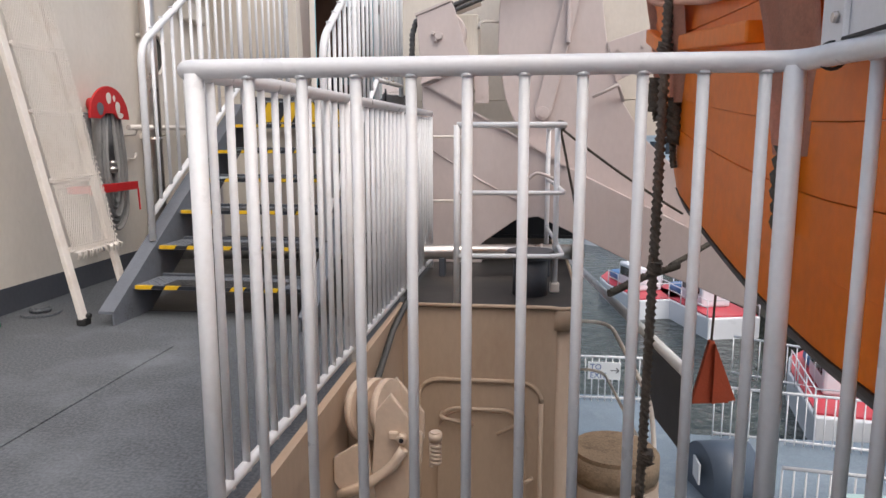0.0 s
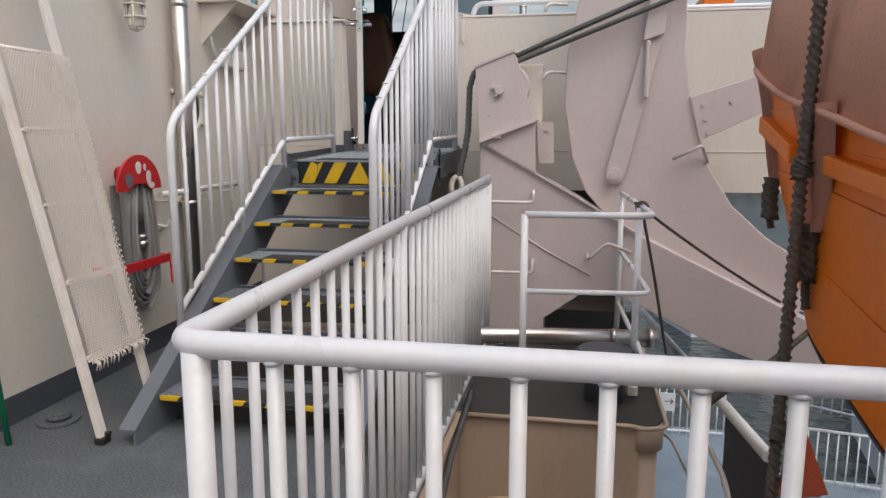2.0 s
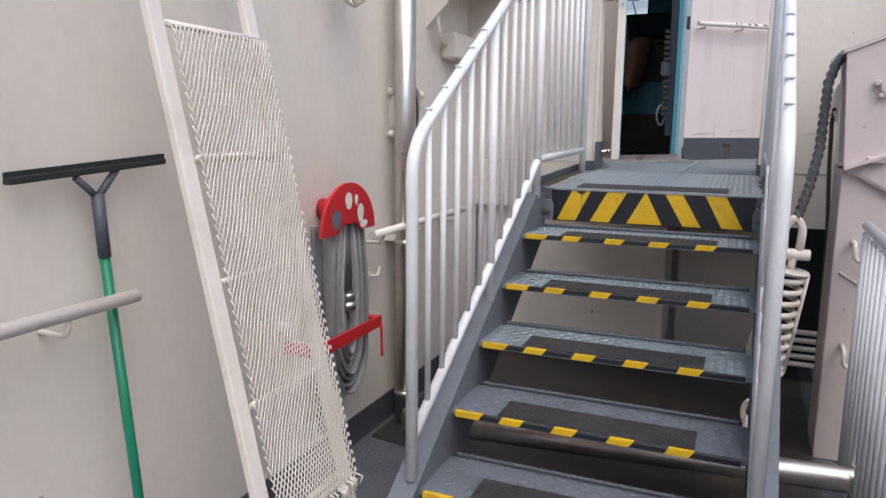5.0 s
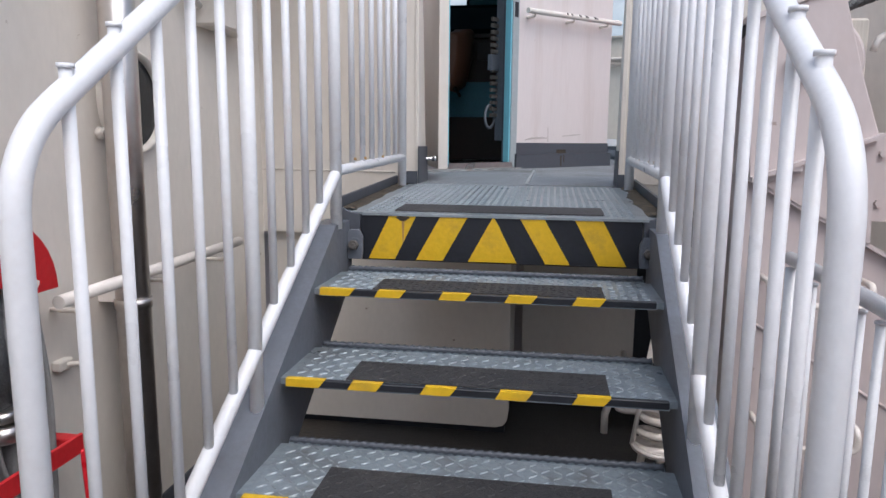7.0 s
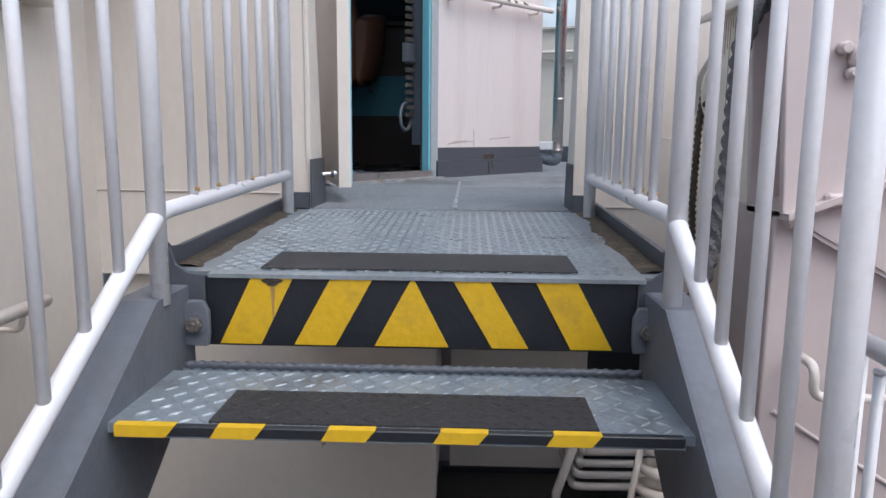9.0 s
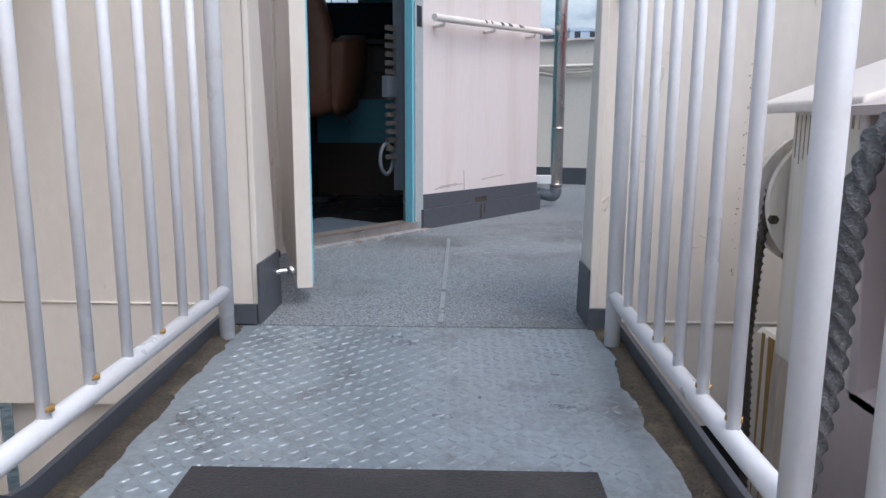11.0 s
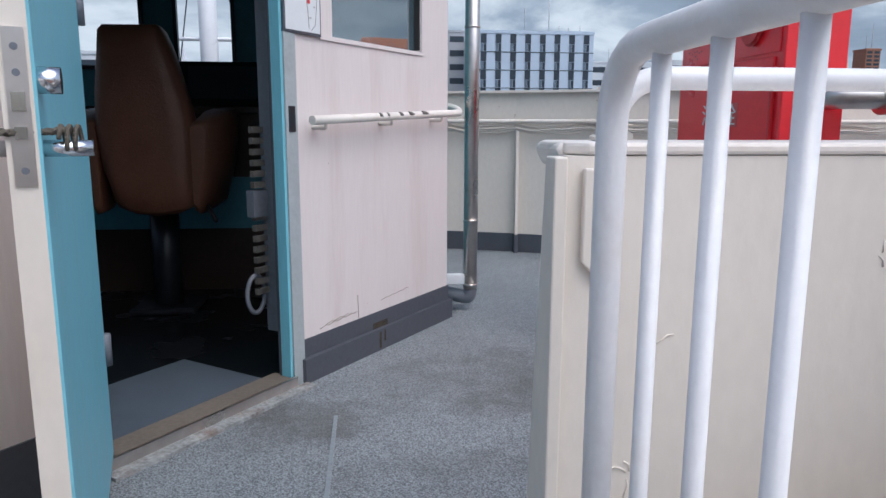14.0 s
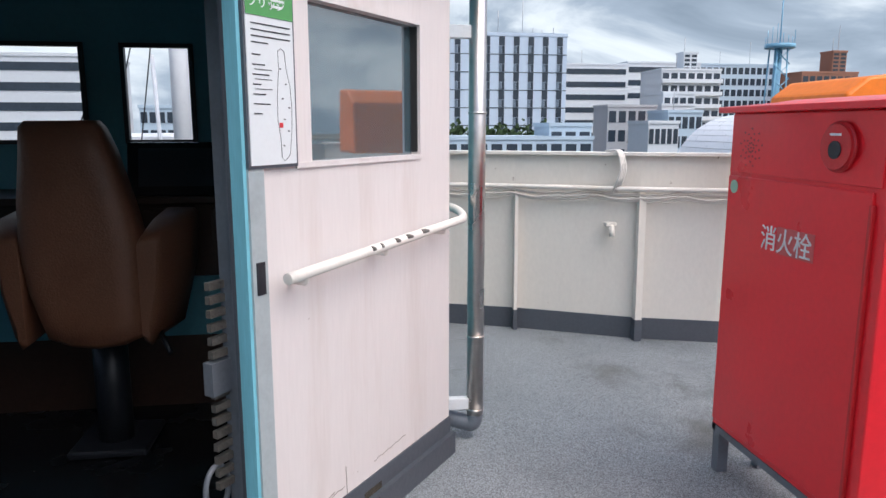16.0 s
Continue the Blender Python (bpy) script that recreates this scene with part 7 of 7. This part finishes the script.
bay_block(21.9, 47.8, 160, 22.0, 14, 7, 8)
building(17.5, 21.6, 175, 24.0, 14, FACADE_G, 9, 3, "band", "grey office slab with window bands", roofbits=0)
building(57.0, 74.2, 190, 18.7, 14, FACADE_W, 7, 1, "band", "white office building with long window bands", roofbits=1)
building(76.2, 97.5, 195, 19.8, 14, FACADE_W, 7, 1, "band", "pale office building with long window bands", roofbits=0)
building(74.6, 89.8, 170, 16.0, 12, FACADE_W, 7, 7, "balcony", "white apartment block with balconies", roofbits=1)
building(80.5, 84.0, 171, 20.0, 4, FACADE_W, 8, 2, "plain", "white stair tower of the apartment block", z0=12, roofbits=1)
building(100, 123, 200, 20.0, 14, FACADE_P, 8, 12, "plain", "pale blue grey office block", roofbits=2)
building(118, 134, 180, 16.5, 12, FACADE_B, 6, 8, "balcony", "brown brick apartment block", roofbits=0)
building(127, 131, 181, 22.0, 5, FACADE_B, 8, 2, "plain", "brown brick chimney block", z0=14, roofbits=2)
building(50, 60, 140, 6.5, 8, FACADE_G, 3, 5, "plain", "low grey harbour building", roofbits=0)
building(62, 69, 142, 6.8, 8, FACADE_W, 3, 4, "plain", "low white house by the quay", roofbits=0)
building(46, 51, 112, 3.2, 8, FACADE_W, 2, 5, "plain", "low white harbour house", roofbits=0)
building(52, 58, 118, 5.0, 8, FACADE_P, 3, 5, "plain", "pale lilac quay house", roofbits=1)
building(66, 73, 150, 9.5, 8, FACADE_W, 4, 4, "plain", "white house behind the quay", roofbits=0)
building(12.0, 32.7, 100, 1.0, 10, FACADE_P, 2, 10, "plain", "low pale blue quay shed", roofbits=0)
building(26.8, 32.8, 101, 2.8, 8, FACADE_P, 2, 3, "plain", "pale blue shed end block", roofbits=0)
building(-60, -36.5, 120, 12.9, 14, FACADE_W, 6, 1, "band", "white stepped office building seen through the bridge windows", roofbits=1)
building(-29, -22, 110, 5.2, 10, FACADE_P, 4, 6, "plain", "pale blue harbour office block", roofbits=1)
building(-23, -18, 150, 16, 10, FACADE_B, 9, 5, "plain", "tan brick apartment tower with windows", roofbits=0)
building(-36, -30, 140, 6, 10, FACADE_W, 4, 6, "plain", "white low building on the quay", roofbits=0)
building(140, 190, 190, 14.0, 14, FACADE_G, 6, 16, "plain", "long grey office block", roofbits=1)
redroof = thing("red_roof_house", (60, 132, -4.6), "small house with a red tiled roof", "house")
child("wall", box_bm(57.5, 63, 132, 138, -4.6, 3.0), FACADE_W, redroof)
child("roof", prism_bm([(57, 3.0), (60.2, 5.4), (63.5, 3.0)], "y", 131.5, 138.5), TILE, redroof)
dome = thing("ribbed_shed", (43.3, 75, -4.6), "white ribbed vaulted shed roof", "shed")
for k in range(14):
    a0, a1 = math.pi * k / 26, math.pi * (k + 1) / 26
    child("roof_panel", prism_bm([(43.3 - 7.6 * math.cos(a), -2.5 + 6.6 * math.sin(a)) for a in (a0, a1 - 0.01)] + [(43.3 - 7.4 * math.cos(a), -2.5 + 6.4 * math.sin(a)) for a in (a1 - 0.01, a0)], "y", 68, 82), BOATWHITE, dome)
child("end_wall", prism_bm([(43.3 - 7.3 * math.cos(math.pi * k / 24), -2.5 + 6.3 * math.sin(math.pi * k / 24)) for k in range(25)], "y", 69, 69.3), FACADE_W, dome)
tower = thing("lattice_tower", (79.5, 130, -4.6), "pale blue lattice signal tower", "tower")
for dx in (-1.3, 1.3):
    for dy in (0, 2.6):
        child("leg", tube_bm([(79.3 + dx * 1.3, 130 + dy, -4.6), (79.3 + dx * 0.75, 130 + dy, 17)], 0.14, 6), STEELBLUE, tower)
for k in range(7):
    z = -2 + 2.7 * k
    child("brace", tube_bm([(77.7, 130, z), (80.9, 130, z + 2.7)], 0.07, 5), STEELBLUE, tower)
    child("brace", tube_bm([(80.9, 130, z), (77.7, 130, z + 2.7)], 0.12, 5), STEELBLUE, tower)
child("platform", disc_bm((79.3, 131, 17), (0, 0, 1), 2.7, 0.8, 8), STEELBLUE, tower)
child("mast", tube_bm([(79.3, 131, 18), (79.3, 131, 26)], 0.12, 5), STEELBLUE, tower)
child("shaft", tube_bm([(79.3, 131.3, -4.6), (79.3, 131.3, 17)], 0.7, 12), STEELBLUE, tower, "pale blue central shaft")
for k in range(8):
    a = k * math.pi / 4
    child("rail_post", tube_bm([(79.3 + 2.5 * math.cos(a), 131 + 2.5 * math.sin(a), 17.8), (79.3 + 2.5 * math.cos(a), 131 + 2.5 * math.sin(a), 19.2 + (k % 3))], 0.06, 5), STEELBLUE, tower)
mast = thing("ship_mast", (-12.7, 60, -4.6), "tall white ship mast with stays", "mast")
child("pole", tube_bm([(-12.7, 60, -5.5), (-12.7, 60, 22)], 0.65, 16), BOATWHITE, mast)
child("pole", tube_bm([(-14.6, 62, -5.5), (-15.0, 62, 8)], 0.15, 10), BOATWHITE, mast)
for dx in (-9, -6, -3.5, 4, 7):
    child("stay", tube_bm([(-12.7, 60, 20), (-12.7 + dx, 60, -2)], 0.05, 5), BLACK, mast)
child("yard", tube_bm([(-17, 60, 8.5), (-8, 60, 8.5)], 0.15, 8), BOATWHITE, mast)
ship = thing("moored_ship", (-18, 62, -5.9), "white superstructure of a moored ship", "ship")
child("house", box_bm(-20, -8, 64, 72, -5.9, 2.2, 0.2), BOATWHITE, ship)
for k in range(6):
    child("window", box_bm(-19.3 + 1.8 * k, -18.2 + 1.8 * k, 63.95, 64.0, 0.6, 1.4), CITYGLASS, ship)


def crown(cx, cy, z0, r, h, n, rnd):
    bm = bmesh.new()
    for i in range(n):
        a, b = rnd.uniform(0, 2 * math.pi), rnd.random() ** 0.5
        p = Vector((cx + r * b * math.cos(a), cy + r * b * math.sin(a) * 0.6, z0 + h * rnd.random() * (1.1 - 0.55 * b)))
        s = rnd.uniform(0.18, 0.45)
        q = Euler((rnd.uniform(0, 6), rnd.uniform(0, 6), 0)).to_matrix()
        vs = [bm.verts.new(p + q @ Vector(c) * s) for c in ((-1, -0.6, 0), (1, -0.6, 0.2), (0.8, 0.7, 0), (-0.9, 0.6, -0.2))]
        bm.faces.new(vs)
    return bm


rnd = random.Random(4)
for x, y, w in ((13.8, 118, 2.2), (17.0, 119, 2.6), (20.5, 118, 2.8), (24.0, 119, 2.6), (27.5, 118, 2.9), (31.0, 119, 2.3), (34.5, 120, 2.0), (52, 128, 2.4), (55.5, 128, 2.6)):
    tr = thing("quay_tree", (x, y, -4.6), "dark green leafy quayside tree", "tree", "quayside trees")
    child("trunk", tube_bm([(x, y, -4.6), (x + 0.1, y, -2.6), (x, y, -1.0)], 0.18, 7), TARRED, tr)
    child("limb", tube_bm([(x, y, -2.4), (x + 0.9, y, -0.6)], 0.09, 5), TARRED, tr)
    child("limb", tube_bm([(x, y, -2.2), (x - 0.9, y, -0.4)], 0.09, 5), TARRED, tr)
    child("crown", crown(x, y, -1.9, w, 5.4, 420, rnd), TREE, tr)

# far sky
bm = bmesh.new()
rows = []
for i in range(49):
    a = radians(-85 + 170 * i / 48)
    rows.append([bm.verts.new((700 * math.sin(a), 700 * math.cos(a), z)) for z in (-20, 60, 140, 240, 360)])
for p, q in zip(rows, rows[1:]):
    for j in range(4):
        bm.faces.new((p[j], p[j + 1], q[j + 1], q[j])).smooth = True
structure("backdrop", bm, CLOUD, "broken grey cloud over the harbour", "sky")
